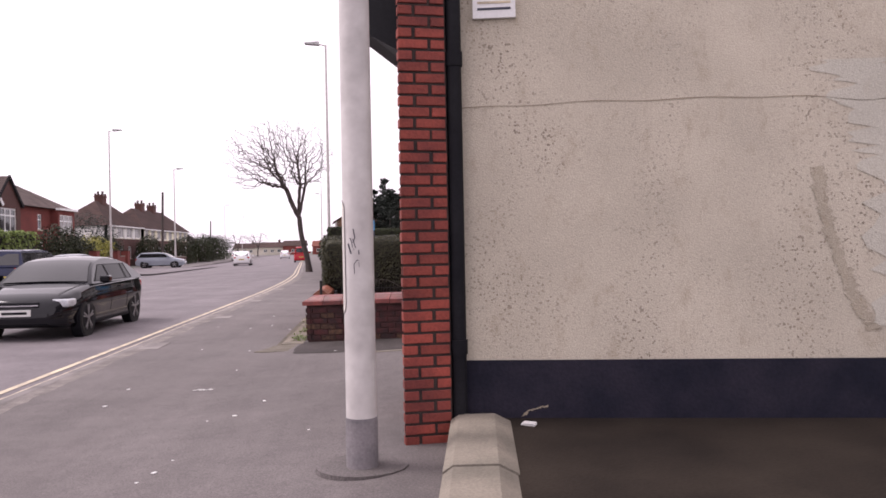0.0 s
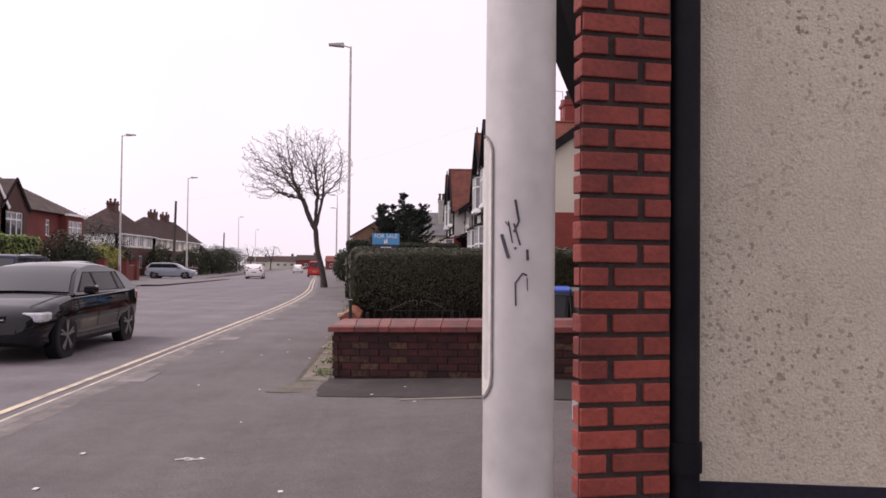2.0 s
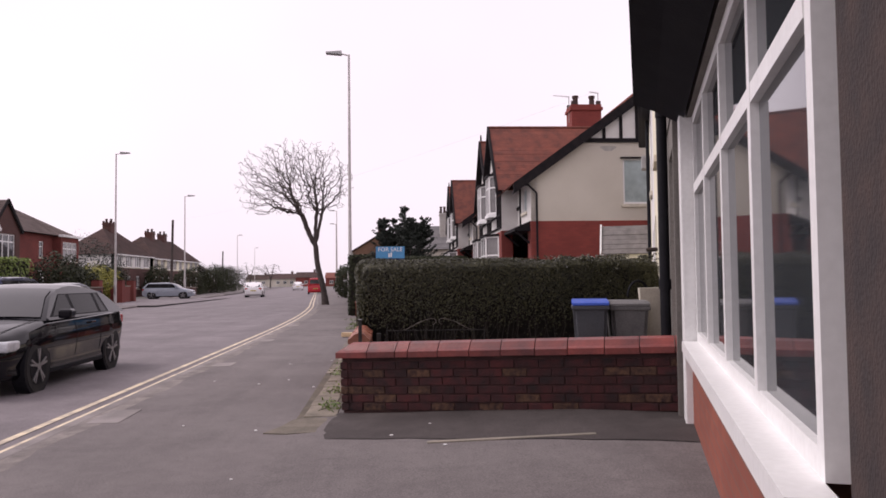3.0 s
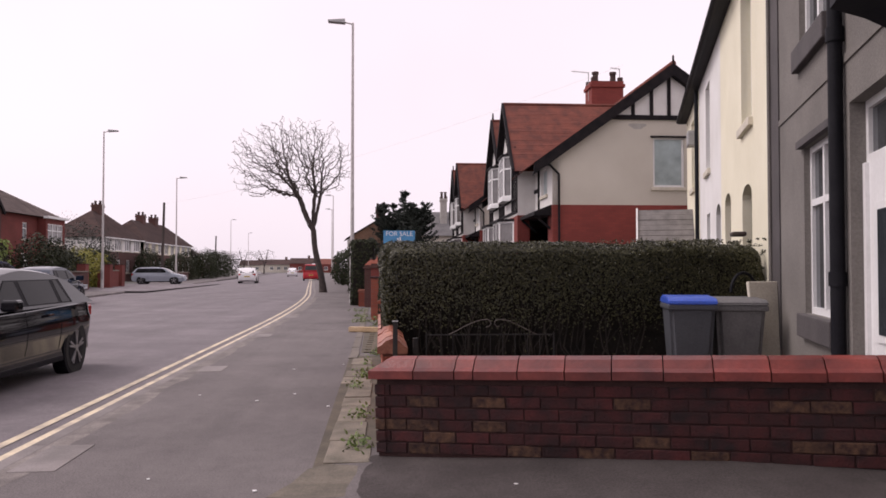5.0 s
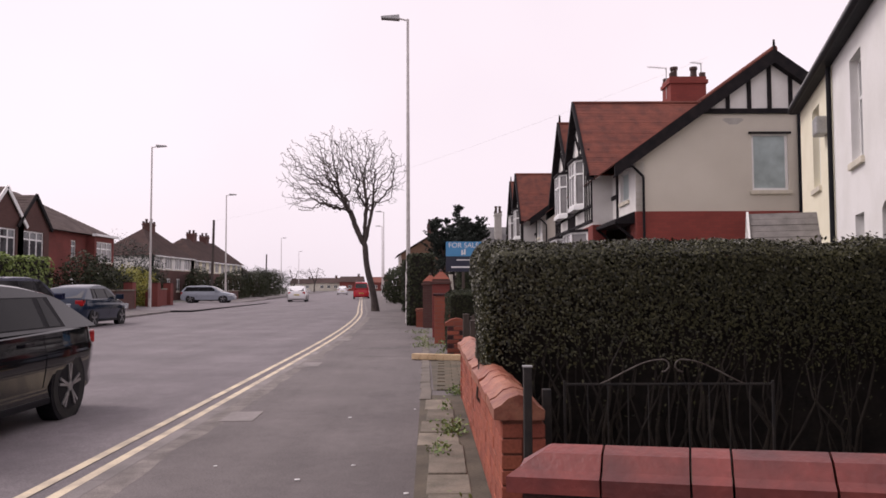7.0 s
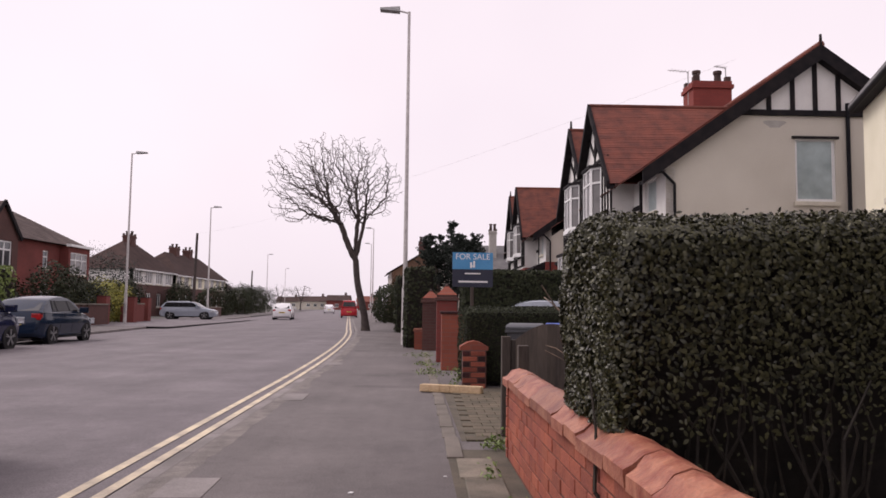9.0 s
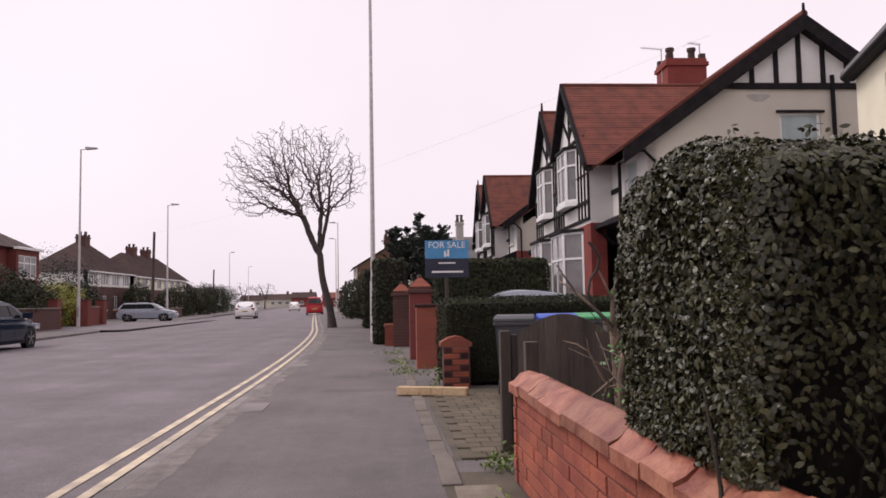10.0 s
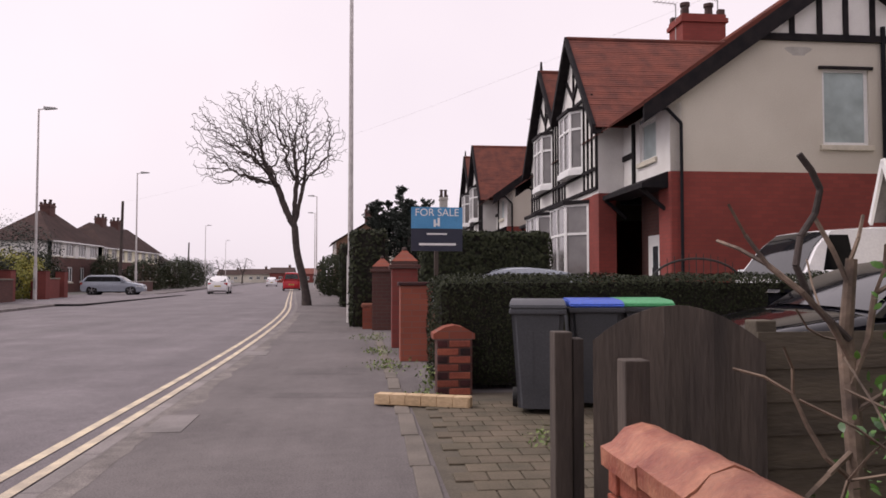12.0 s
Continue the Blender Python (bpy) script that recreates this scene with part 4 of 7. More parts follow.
def half_timber_pair(m, label):
    h = thing("half_timbered_house", label, "house", m, group="half-timbered houses", kind="structure")
    yS, yN, yM = 30.0, 43.24, 36.62
    xr, zr, xe, ze = 8.98, 7.72, 4.75, 4.68
    # main gables
    for y, out in ((yS, -1), (yN, 1)):
        f = 180 if out < 0 else 0
        o = pose(xr, y, 0, 0, 0, f)
        sg = -1 if out < 0 else 1
        hole = (-0.42, 0.60) if sg < 0 else (-0.60, 0.42)
        bm = panel(B(), -3.85, 3.85, 3.34, 4.75, [(hole[0], hole[1], 3.92, 4.75)], 0.28)
        panel(bm, -3.85, 3.85, 4.75, 4.752, [(hole[0], hole[1], 4.75, 4.752)], 0.28)
        zt = 5.52
        def half(z):
            return (zr - z) * (xr - xe) / (zr - ze) - 0.05
        prism(bm, [(-3.85, 4.752), (hole[0], 4.752), (hole[0], zt), (-half(zt), zt)], "y", -0.28, 0)
        prism(bm, [(hole[1], 4.752), (3.85, 4.752), (half(zt), zt), (hole[1], zt)], "y", -0.28, 0)
        prism(bm, [(-half(zt), zt), (half(zt), zt), (0, zr - 0.1)], "y", -0.28, 0)
        bm.transform(o)
        part("gable_wall", bm, STUCCO, h, "pale stucco gable with a patched stain")
        bm = panel(B(), -3.85, 3.85, 0, 3.34, (), 0.28, 0.02)
        bm.transform(o)
        part("lower_wall", bm, RED_BRICK, h, "bright red brick lower wall")
        window(h, o @ pose(hole[0], 0, 3.92), hole[1] - hole[0], 1.6, 1, 0, 0.05, 0.07, FROSTED)
        bm = box(B(), hole[0] - 0.08, hole[1] + 0.08, 0, 0.05, 5.50, 5.56)
        bm.transform(o)
        part("drip_mould", bm, TUDOR_BLACK, h)
        zb = 6.07
        hb = half(zb)
        bm = box(B(), -hb, hb, 0.004, 0.07, zb, zb + 0.14)
        bm.transform(o)
        part("gable_beam", bm, TUDOR_BLACK, h)
        bm = prism(B(), [(-hb + 0.15, zb + 0.14), (hb - 0.15, zb + 0.14), (0, zr - 0.12)], "y", 0.001, 0.02)
        bm.transform(o)
        part("gable_infill", bm, TUDOR_WHITE, h)
        for u in (-1.68, -1.1, -0.51, 0.08, 0.65, 1.25, 1.8):
            top = max(zb + 0.16, zr - abs(u) * (zr - ze) / (xr - xe) - 0.1)
            bm = box(B(), u - 0.055, u + 0.055, 0.004, 0.06, zb + 0.14, top)
            bm.transform(o)
            part("gable_batten", bm, TUDOR_BLACK, h)
        for sd in (-1, 1):
            e = (xr - xe) + 0.25
            bm = prism(B(), [(sd * e, ze - 0.42), (0, zr - 0.27), (0, zr + 0.12), (sd * e, ze - 0.05)], "y", 0.18, 0.26)
            prism(bm, [(sd * e, ze - 0.42), (0, zr - 0.27), (0, zr - 0.2), (sd * e, ze - 0.35)], "y", 0.0, 0.18)
            bm.transform(o)
            part("bargeboard", bm, TUDOR_BLACK, h, "black bargeboard")
        bm = tube(B(), (0, 0.22, zr), (0, 0.22, zr + 0.38), 0.05, 0.03, 8)
        bm.transform(o)
        part("finial", bm, TUDOR_BLACK, h)
        if out < 0:
            bm = B()
            vs = [bm.verts.new((1.1 + 0.25 * math.cos(a) * (1 + 0.35 * math.sin(3 * a)), 0.004, 5.86 + 0.12 * math.sin(a) * (1 + 0.25 * math.cos(2 * a)))) for a in [i * math.pi / 9 for i in range(18)]]
            bm.faces.new(vs)
            bm.transform(o)
            part("plaster_patch", bm, STAIN, h)
        bm = tube(B(), (-0.72, 0.06, 3.3), (-0.72, 0.06, 6.4), 0.05, None, 10)
        bm.transform(o)
        part("soil_pipe", bm, BLACK_PLASTIC, h)
    # main roof
    for sd in (-1, 1):
        e = (xr - xe) + 0.3
        tiled_slope(h, "roof_slope", [(xr + sd * e, yS - 0.25, ze - 0.08), (xr + sd * e, yN + 0.25, ze - 0.08), (xr, yN + 0.25, zr + 0.1), (xr, yS - 0.25, zr + 0.1)], ROOF_RED, 64, 1, rng, 0.005)
    bm = tube(B(), (xr, yS - 0.25, zr + 0.12), (xr, yN + 0.25, zr + 0.12), 0.09, None, 10)
    part("ridge", bm, ROOF_RED, h)
    bm = panel(B(), 0, yN - yS, 0, 4.6, (), 0.25)
    bm.transform(pose(12.85, yN, 0, 0, 0, -90))
    part("back_wall", bm, STUCCO, h)
    # street front, one half and its mirror image
    for sg in (1, -1):
        def Y(y):
            return yM + sg * (y - yM)
        x1, x2 = 5.12, 4.50
        yr, ye, zq = 34.97, 32.45, 4.72
        fm = pose(x1, 0, 0, 0, 0, 90)
        a, b = sorted((Y(30.0), Y(32.85)))
        wa, wb = sorted((Y(30.75), Y(31.75)))
        bm = panel(B(), a, b, 3.34, 4.75, [(wa, wb, 3.75, 4.62)], 0.25)
        bm.transform(fm)
        part("front_wall", bm, TUDOR_WHITE, h)
        window(h, fm @ pose(wa, 0, 3.75), wb - wa, 0.87, 1, 0, 0.06, 0.06, FROSTED)
        bm = box(B(), *sorted((Y(32.0), Y(32.14))), 0.0, 0.05, 3.34, 4.7)
        bm.transform(fm)
        part("post", bm, TUDOR_BLACK, h)
        bm = box(B(), *sorted((Y(32.14), Y(32.8))), 0.0, 0.05, 3.95, 4.07)
        bm.transform(fm)
        part("beam", bm, TUDOR_BLACK, h)
        # porch: brick piers, dark recess, white door, canopy
        bm = box(B(), x1, x1 + 0.3, *sorted((Y(30.02), Y(30.62))), 0, 3.34)
        part("pier", bm, RED_BRICK, h)
        bm = box(B(), x2 - 0.03, x2 + 0.4, *sorted((Y(32.75), Y(33.25))), 0, 3.2)
        part("pier", bm, RED_BRICK, h)
        bm = box(B(), x1 + 0.45, x1 + 0.55, *sorted((Y(30.3), Y(32.9))), 0, 3.34)
        part("porch_wall", bm, DULL_BRICK, h)
        bm = box(B(), x1 + 0.37, x1 + 0.45, *sorted((Y(31.35), Y(32.25))), 0.1, 2.15)
        d = part("front_door", bm, UPVC, h, "white front door in a deep porch")
        part("door_glass", box(B(), x1 + 0.36, x1 + 0.37, *sorted((Y(31.65), Y(31.95))), 1.1, 1.9), GLASS, d)
        bm = prism(B(), [(x1 - 0.55, 3.02), (x1 - 0.55, 3.12), (x1 + 0.05, 3.38), (x1 + 0.05, 3.02)], "y", *sorted((Y(30.1), Y(32.9))))
        part("porch_canopy", bm, TUDOR_BLACK, h)
        for yy in (30.3, 32.7):
            bm = bar(B(), (x1 - 0.5, Y(yy), 3.02), (x1 + 0.0, Y(yy), 2.6), 0.07, 0.07)
            part("canopy_brace", bm, TUDOR_BLACK, h)
        # gabled wing
        fm = pose(x2, 0, 0, 0, 0, 90)
        a, b = sorted((Y(32.85), yM))
        bm = panel(B(), a, b, 3.2, 4.72, (), 0.25)
        pk = [(Y(32.62), 4.72), (yM, 4.72), (yM, 5.75), (Y(yr), 7.5)]
        prism(bm, pk, "y", -0.25, 0.0)
        bm.transform(fm)
        part("wing_wall", bm, TUDOR_WHITE, h, "white infill with black timber framing")
        bm = box(B(), x2 + 0.25, x1 + 0.2, *sorted((Y(32.86), Y(33.1))), 3.2, 4.9)
        part("wing_return", bm, TUDOR_WHITE, h)
        bm = panel(B(), a, b, 0, 3.2, (), 0.25)
        bm.transform(fm)
        part("wing_base", bm, RED_BRICK, h)
        for k, y in enumerate((32.92, 33.3, 33.66, 34.97, 34.0, 35.95, 36.25, 36.54)):
            wdt = 0.12 if k == 0 else 0.062
            top = 4.72 if k in (0,) else min(5.7, zq + 1.0)
            if k == 3:
                bm = box(B(), Y(y) - 0.045, Y(y) + 0.045, 0, 0.045, 5.75, 7.3)
            else:
                bm = box(B(), Y(y) - wdt / 2, Y(y) + wdt / 2, 0, 0.045, 3.3, top)
            bm.transform(fm)
            part("stud", bm, TUDOR_BLACK, h)
        for z in (3.3, 3.78, 5.68):
            bm = box(B(), *sorted((Y(32.85 if z < 5 else 33.6), yM - sg * 0.02)), 0.002, 0.055, z, z + 0.08)
            bm.transform(fm)
            part("beam", bm, TUDOR_BLACK, h)
        for dy in (-1, 1):
            bm = bar(B(), (Y(yr), 0.025, 5.95), (Y(yr + dy * 0.75), 0.025, 6.6), 0.05, 0.09)
            bm.transform(fm)
            part("brace", bm, TUDOR_BLACK, h)
        oriel(h, Y(yr), x2, 4.22, 0.54, 0.84, 3.98, 5.5, "oriel", 2, 1.05)
        oriel(h, Y(yr), x2, 4.02, 0.80, 1.3, 0.75, 3.05, "bay", 2, 1.55)
        bm = prism(B(), [(x2, Y(yr) - 1.25), (4.07, Y(yr) - 0.78), (4.07, Y(yr) + 0.78), (x2, Y(yr) + 1.25)], "z", 0, 0.62)
        part("bay_base", bm, RED_BRICK, h)
        # wing roof and bargeboards
        xf = 4.30
        zt = zr - 0.12
        for s2, ylow, zl in ((-1, ye, zq), (1, 36.62, 5.72)):
            back0 = xr - (zl - ze) * (xr - xe) / (zr - ze) + 0.5
            tiled_slope(h, "wing_slope", [(xf, Y(ylow), zl), (min(back0, xr + 0.3) if s2 < 0 else 7.7, Y(ylow), zl), (xr + 0.2, Y(yr), zt), (xf, Y(yr), zt)], ROOF_RED, 44, 1, rng, 0.005)
            bm = prism(B(), [(Y(ylow), zl - 0.17), (Y(yr), zt - 0.17), (Y(yr), zt + 0.05), (Y(ylow), zl + 0.06)], "x", xf - 0.06, xf + 0.03)
            part("bargeboard", bm, TUDOR_BLACK, h, "black bargeboard")
            bm = prism(B(), [(Y(ylow), zl - 0.15), (Y(yr), zt - 0.15), (Y(yr), zt - 0.11), (Y(ylow), zl - 0.11)], "x", xf + 0.03, x2)
            part("soffit", bm, TUDOR_BLACK, h)
        bm = tube(B(), (xf, Y(yr), zt - 0.005), (xr, Y(yr), zt - 0.005), 0.065, None, 10)
        part("ridge", bm, ROOF_RED, h)
        if sg < 0:
            bm = tube(B(), (xf + 0.05, Y(yr), zt), (xf + 0.05, Y(yr), zt + 0.32), 0.05, 0.03, 8)
            part("finial", bm, TUDOR_BLACK, h)
        # gutter and downpipe at the corner
        bm = tube(B(), (x1 - 0.35, Y(29.95), 4.55), (x1 - 0.1, Y(29.9), 4.6), 0.036, None, 8)
        tube(bm, (x1 - 0.1, Y(29.9), 4.6), (x1 + 0.2, Y(29.9), 4.3), 0.036, None, 8)
        tube(bm, (x1 + 0.2, Y(29.9), 4.3), (x1 + 0.2, Y(29.9), 0), 0.036, None, 8)
        part("downpipe", bm, BLACK_PLASTIC, h)
    chimney(h, 8.75, yM + 0.2, 7.0, 8.9, 1.3, 1.0, 2, RED_BRICK, True, 0.46)
    return h


house_a = half_timber_pair(None, "half-timbered pair of houses, white and black over red brick")
house_b = copy_thing(house_a, pose(-0.33, 16.9, 0.05))


# ---- front gardens along the footway ----
def coping_piece(length, w=0.30, h=0.15, seed=0):
    """A half-round-topped clay coping tile with a drip edge, along +X."""
    prof = [(-w / 2, 0.0), (-w / 2, 0.055), (-w / 2 + 0.035, 0.075), (-w * 0.22, h * 0.86), (0, h), (w * 0.22, h * 0.86), (w / 2 - 0.035, 0.075), (w / 2, 0.055), (w / 2, 0.0)]
    bm = prism(B(), prof, "x", 0.004, length - 0.004)
    return bm


SIDE_M = pose(-0.02, 11.74, 0, 0, -1.8, -19)      # garden wall across, facing the shop
SIDE_L, SIDE_H = 3.44, 0.555
FRONT_M = pose(0.0, 12.95, 0, 0, 0, 90.95)      # garden wall along the footway
FRONT_L, FRONT_H = 4.68, 0.592
side = thing("garden_wall", "dark red brick garden wall with glazed red copings", "wall", kind="structure")
bm = box(B(), 0.012, SIDE_L, 0.012, 0.215, -0.06, SIDE_H)
bm.transform(SIDE_M)
side_core = part("wall_core", bm, WALL_MORTAR, side)
front = thing("garden_wall", "orange-red brick garden wall with worn terracotta copings", "wall", kind="structure")
bm = box(B(), 0.012, FRONT_L - 0.012, -0.21, -0.012, -0.05, FRONT_H)
box(bm, 0.012, FRONT_L - 0.012, -0.012, -0.006, -0.05, FRONT_H)
bm.transform(FRONT_M)
front_core = part("wall_core", bm, ORANGE_MORTAR, front)
lens = [0.33, 0.29, 0.13, 0.30, 0.31, 0.30, 0.32, 0.30, 0.33, 0.31, 0.30, 0.18]
u = -0.04
for i, ln in enumerate(lens):
    bm = coping_piece(ln, 0.29, 0.145)
    if i == 0:
        for v in bm.verts:
            if v.co.x < 0.1 and v.co.z > 0.06:
                v.co.x += 0.14 * (v.co.z - 0.055) / 0.09
    bm.transform(SIDE_M @ pose(u, 0.11, SIDE_H, 0.8 * math.sin(i * 3), 0, 0))
    part("coping", bm, COPING, side)
    u += ln
r4 = random.Random(7)
u = -0.03
i = 0
while u < FRONT_L - 0.05:
    ln = min(r4.choice([0.30, 0.30, 0.31, 0.28, 0.46]), FRONT_L + 0.02 - u)
    bm = coping_piece(ln, 0.255, 0.13)
    bmesh.ops.subdivide_edges(bm, edges=[e for e in bm.edges if abs(e.verts[0].co.x - e.verts[1].co.x) > 0.1], cuts=5)
    for v in bm.verts:
        q = noise.noise(Vector((v.co.x * 9 + i * 5, v.co.y * 9, v.co.z * 9)))
        v.co += Vector((0.012 * q if 0.02 < v.co.x < ln - 0.02 else 0.014 * q, 0.004 * q, 0.006 * q))
        if i > 11 and v.co.z > 0.07:
            v.co.z += 0.012 * noise.noise(Vector((v.co.x * 25 + i, v.co.y * 25, 3)))
    bm.transform(FRONT_M @ pose(u, -0.088, FRONT_H + 0.004 * math.sin(i * 2.3), 1.5 * math.sin(i * 1.7), 0.8 * math.sin(i * 2.9), 0.6 * math.sin(i * 4)))
    part("coping", bm, COPING_WORN, front, smooth=True)
    u += ln
    i += 1

# concrete margin of broken slabs beside the walls
margin = thing("footway_margin", "strip of broken concrete slabs with weeds along the garden walls", "paving", kind="structure")
r5 = random.Random(11)
y = 11.6
while y < 31:
    ln = r5.uniform(0.45, 0.95)
    xa, xb = -0.40 - 0.02 * (y - 12) + r5.uniform(-0.04, 0.05), -0.10 - 0.02 * (y - 12) + r5.uniform(-0.03, 0.03)
    if y > 17.6:
        xa = -0.44 - 0.02 * (y - 12)
        xb = xa + 0.13
    bm = box(B(), xa, xb, y, y + ln - 0.025, -0.03, 0.012 + r5.uniform(-0.004, 0.008), 0.006)
    part("slab", bm, MARGIN if y < 17.6 else EDGING, margin)
    y += ln
bm = B()
bm.faces.new([bm.verts.new(p) for p in ((-0.44, 11.5, 0.003), (0.1, 11.5, 0.003), (0.0, 18.0, 0.003), (-0.55, 18.0, 0.003))])
single("margin_dirt", bm, DIRT, "dirt between the broken slabs", "ground", kind="structure")
bm = B()
bm.faces.new([bm.verts.new(p) for p in ((0.2, 12.3, 0.005), (3.3, 12.3, 0.005), (4.9, 18.0, 0.005), (0.05, 18.0, 0.005))])
single("garden_ground", bm, DIRT, "bare dark earth of the front garden", "ground", kind="structure")
# repairs and ironwork in the footway
for k, (x, y, w, l, a) in enumerate(((-1.5, 25.0, 1.1, 0.7, 0), (-1.2, 23.0, 1.3, 0.35, -2), (-1.9, 32.2, 1.5, 0.5, 3))):
    rr = random.Random(k)
    bm = B()
    n = 16
    vs = []
    for i in range(n):
        a2 = 2 * math.pi * i / n
        sx, sy = math.copysign(abs(math.cos(a2)) ** 0.1, math.cos(a2)), math.copysign(abs(math.sin(a2)) ** 0.1, math.sin(a2))
        q = Vector((sx * w / 2 * rr.uniform(0.93, 1.05), sy * l / 2 * rr.uniform(0.95, 1.04), 0))
        vs.append(bm.verts.new(q))
    bm.faces.new(vs)
    bm.transform(pose(x, y, 0.0018 + rise(x, y), 0, 0 if x < -0.3 else -3.0, a))
    single("tarmac_patch", bm, PATCH, "darker repaired patch in the footway tarmac", "paving patch", kind="structure")
for k, (x, y, w, l) in enumerate(((-2.2, 11.9, 0.30, 0.75), (-2.2, 21.6, 0.3, 0.75), (-2.25, 27.4, 0.3, 0.7), (-2.12, 16.6, 0.32, 0.55))):
    bm = box(B(), -w / 2, w / 2, -l / 2, l / 2, -0.03, 0.006, 0.004)
    single("paving_slab", bm, KERBSTONE, "pale concrete slab set in the tarmac", "slab", pose(x + bend(y), y, 0, 0, 0, 2), kind="structure")
bm = box(B(), -0.65, 0.65, -0.03, 0.03, -0.02, 0.005, 0.003)
single("paving_edge", bm, CONCRETE, "thin pale concrete edging in the shop forecourt", "edging", pose(1.40, 10.0, 0.094, 0, -3, -7), kind="structure")
bm = B()
rr = random.Random(8)
edge_pts = [(-0.62, 10.82), (-0.4, 10.78), (-0.2, 10.84), (0.0, 10.92), (-0.03, 11.2), (-0.08, 11.5), (-0.3, 11.55), (-0.44, 11.48), (-0.5, 11.15)]
prism(bm, [(x + rr.uniform(-0.03, 0.03), y + rr.uniform(-0.03, 0.03)) for x, y in edge_pts], "z", -0.03, 0.010)
single("paving_slab", bm, MARGIN, "broken brown concrete slab by the wall corner", "slab", kind="structure")
bm = B()
for x, y, l, a in ((-0.07, 0.0, 0.07, 25), (-0.02, 0.025, 0.06, -20), (0.035, -0.005, 0.08, 8), (0.07, 0.02, 0.05, -40), (-0.01, -0.025, 0.05, 5)):
    b2 = box(B(), -l / 2, l / 2, -0.009, 0.009, 0, 0.0015)
    b2.transform(pose(x, y, 0, 0, 0, a))
    me = bpy.data.meshes.new("tmp")
    b2.to_mesh(me)
    bm.from_mesh(me)
    bpy.data.meshes.remove(me)
single("paint_mark", bm, LITTER, "small white painted scrawl on the footway tarmac", "paint mark", pose(-0.66, 8.09, rise(-0.66, 8.09) + 0.004, 0, 0, 0), kind="structure")
rr = random.Random(3)
for i in range(34):
    x, y = rr.uniform(-2.2, 1.0), rr.uniform(4.5, 17)
    if x > -0.45 and y > 11.3:
        continue
    s = rr.uniform(0.008, 0.02)
    bm = box(B(), -s, s, -s * 0.8, s * 0.8, 0, s * 0.4, s * 0.2)
    single("litter_bit", bm, LITTER, "tiny white scrap on the footway", "litter", pose(x, y, rise(x, y) + 0.002, 0, 0, rr.uniform(0, 180)), group="scraps on the footway")
# weeds
rng = np.random.default_rng(21)
for k, (x, y, n, sp) in enumerate(((-0.18, 12.1, 90, .10), (-0.32, 14.9, 60, .08), (-0.22, 15.7, 160, .12), (-0.28, 16.9, 40, .06), (-0.12, 18.1, 150, .11), (0.1, 18.35, 80, .1), (-0.35, 22.5, 120, .12), (-0.62, 25.2, 200, .25), (-0.75, 27.2, 160, .22), (-0.85, 30.0, 160, .3), (-0.2, 13.2, 70, .1), (0.4, 20.6, 80, .16), (-0.28, 22.95, 90, 0.07))):
    w = thing("weed", "tuft of green weeds at the foot of a wall", "weed", pose(x, y, 0), group="weeds")
    p = np.column_stack([rng.normal(0, sp * 0.6, n), rng.normal(0, sp, n), np.abs(rng.normal(0, 0.05, n)) + 0.01 + (0.25 * rng.random(n) if k == 12 else 0)])
    leaves("leaves", p, np.tile([0, 0, 0.6], (n, 1)), 0.02, WEED, w, rng)


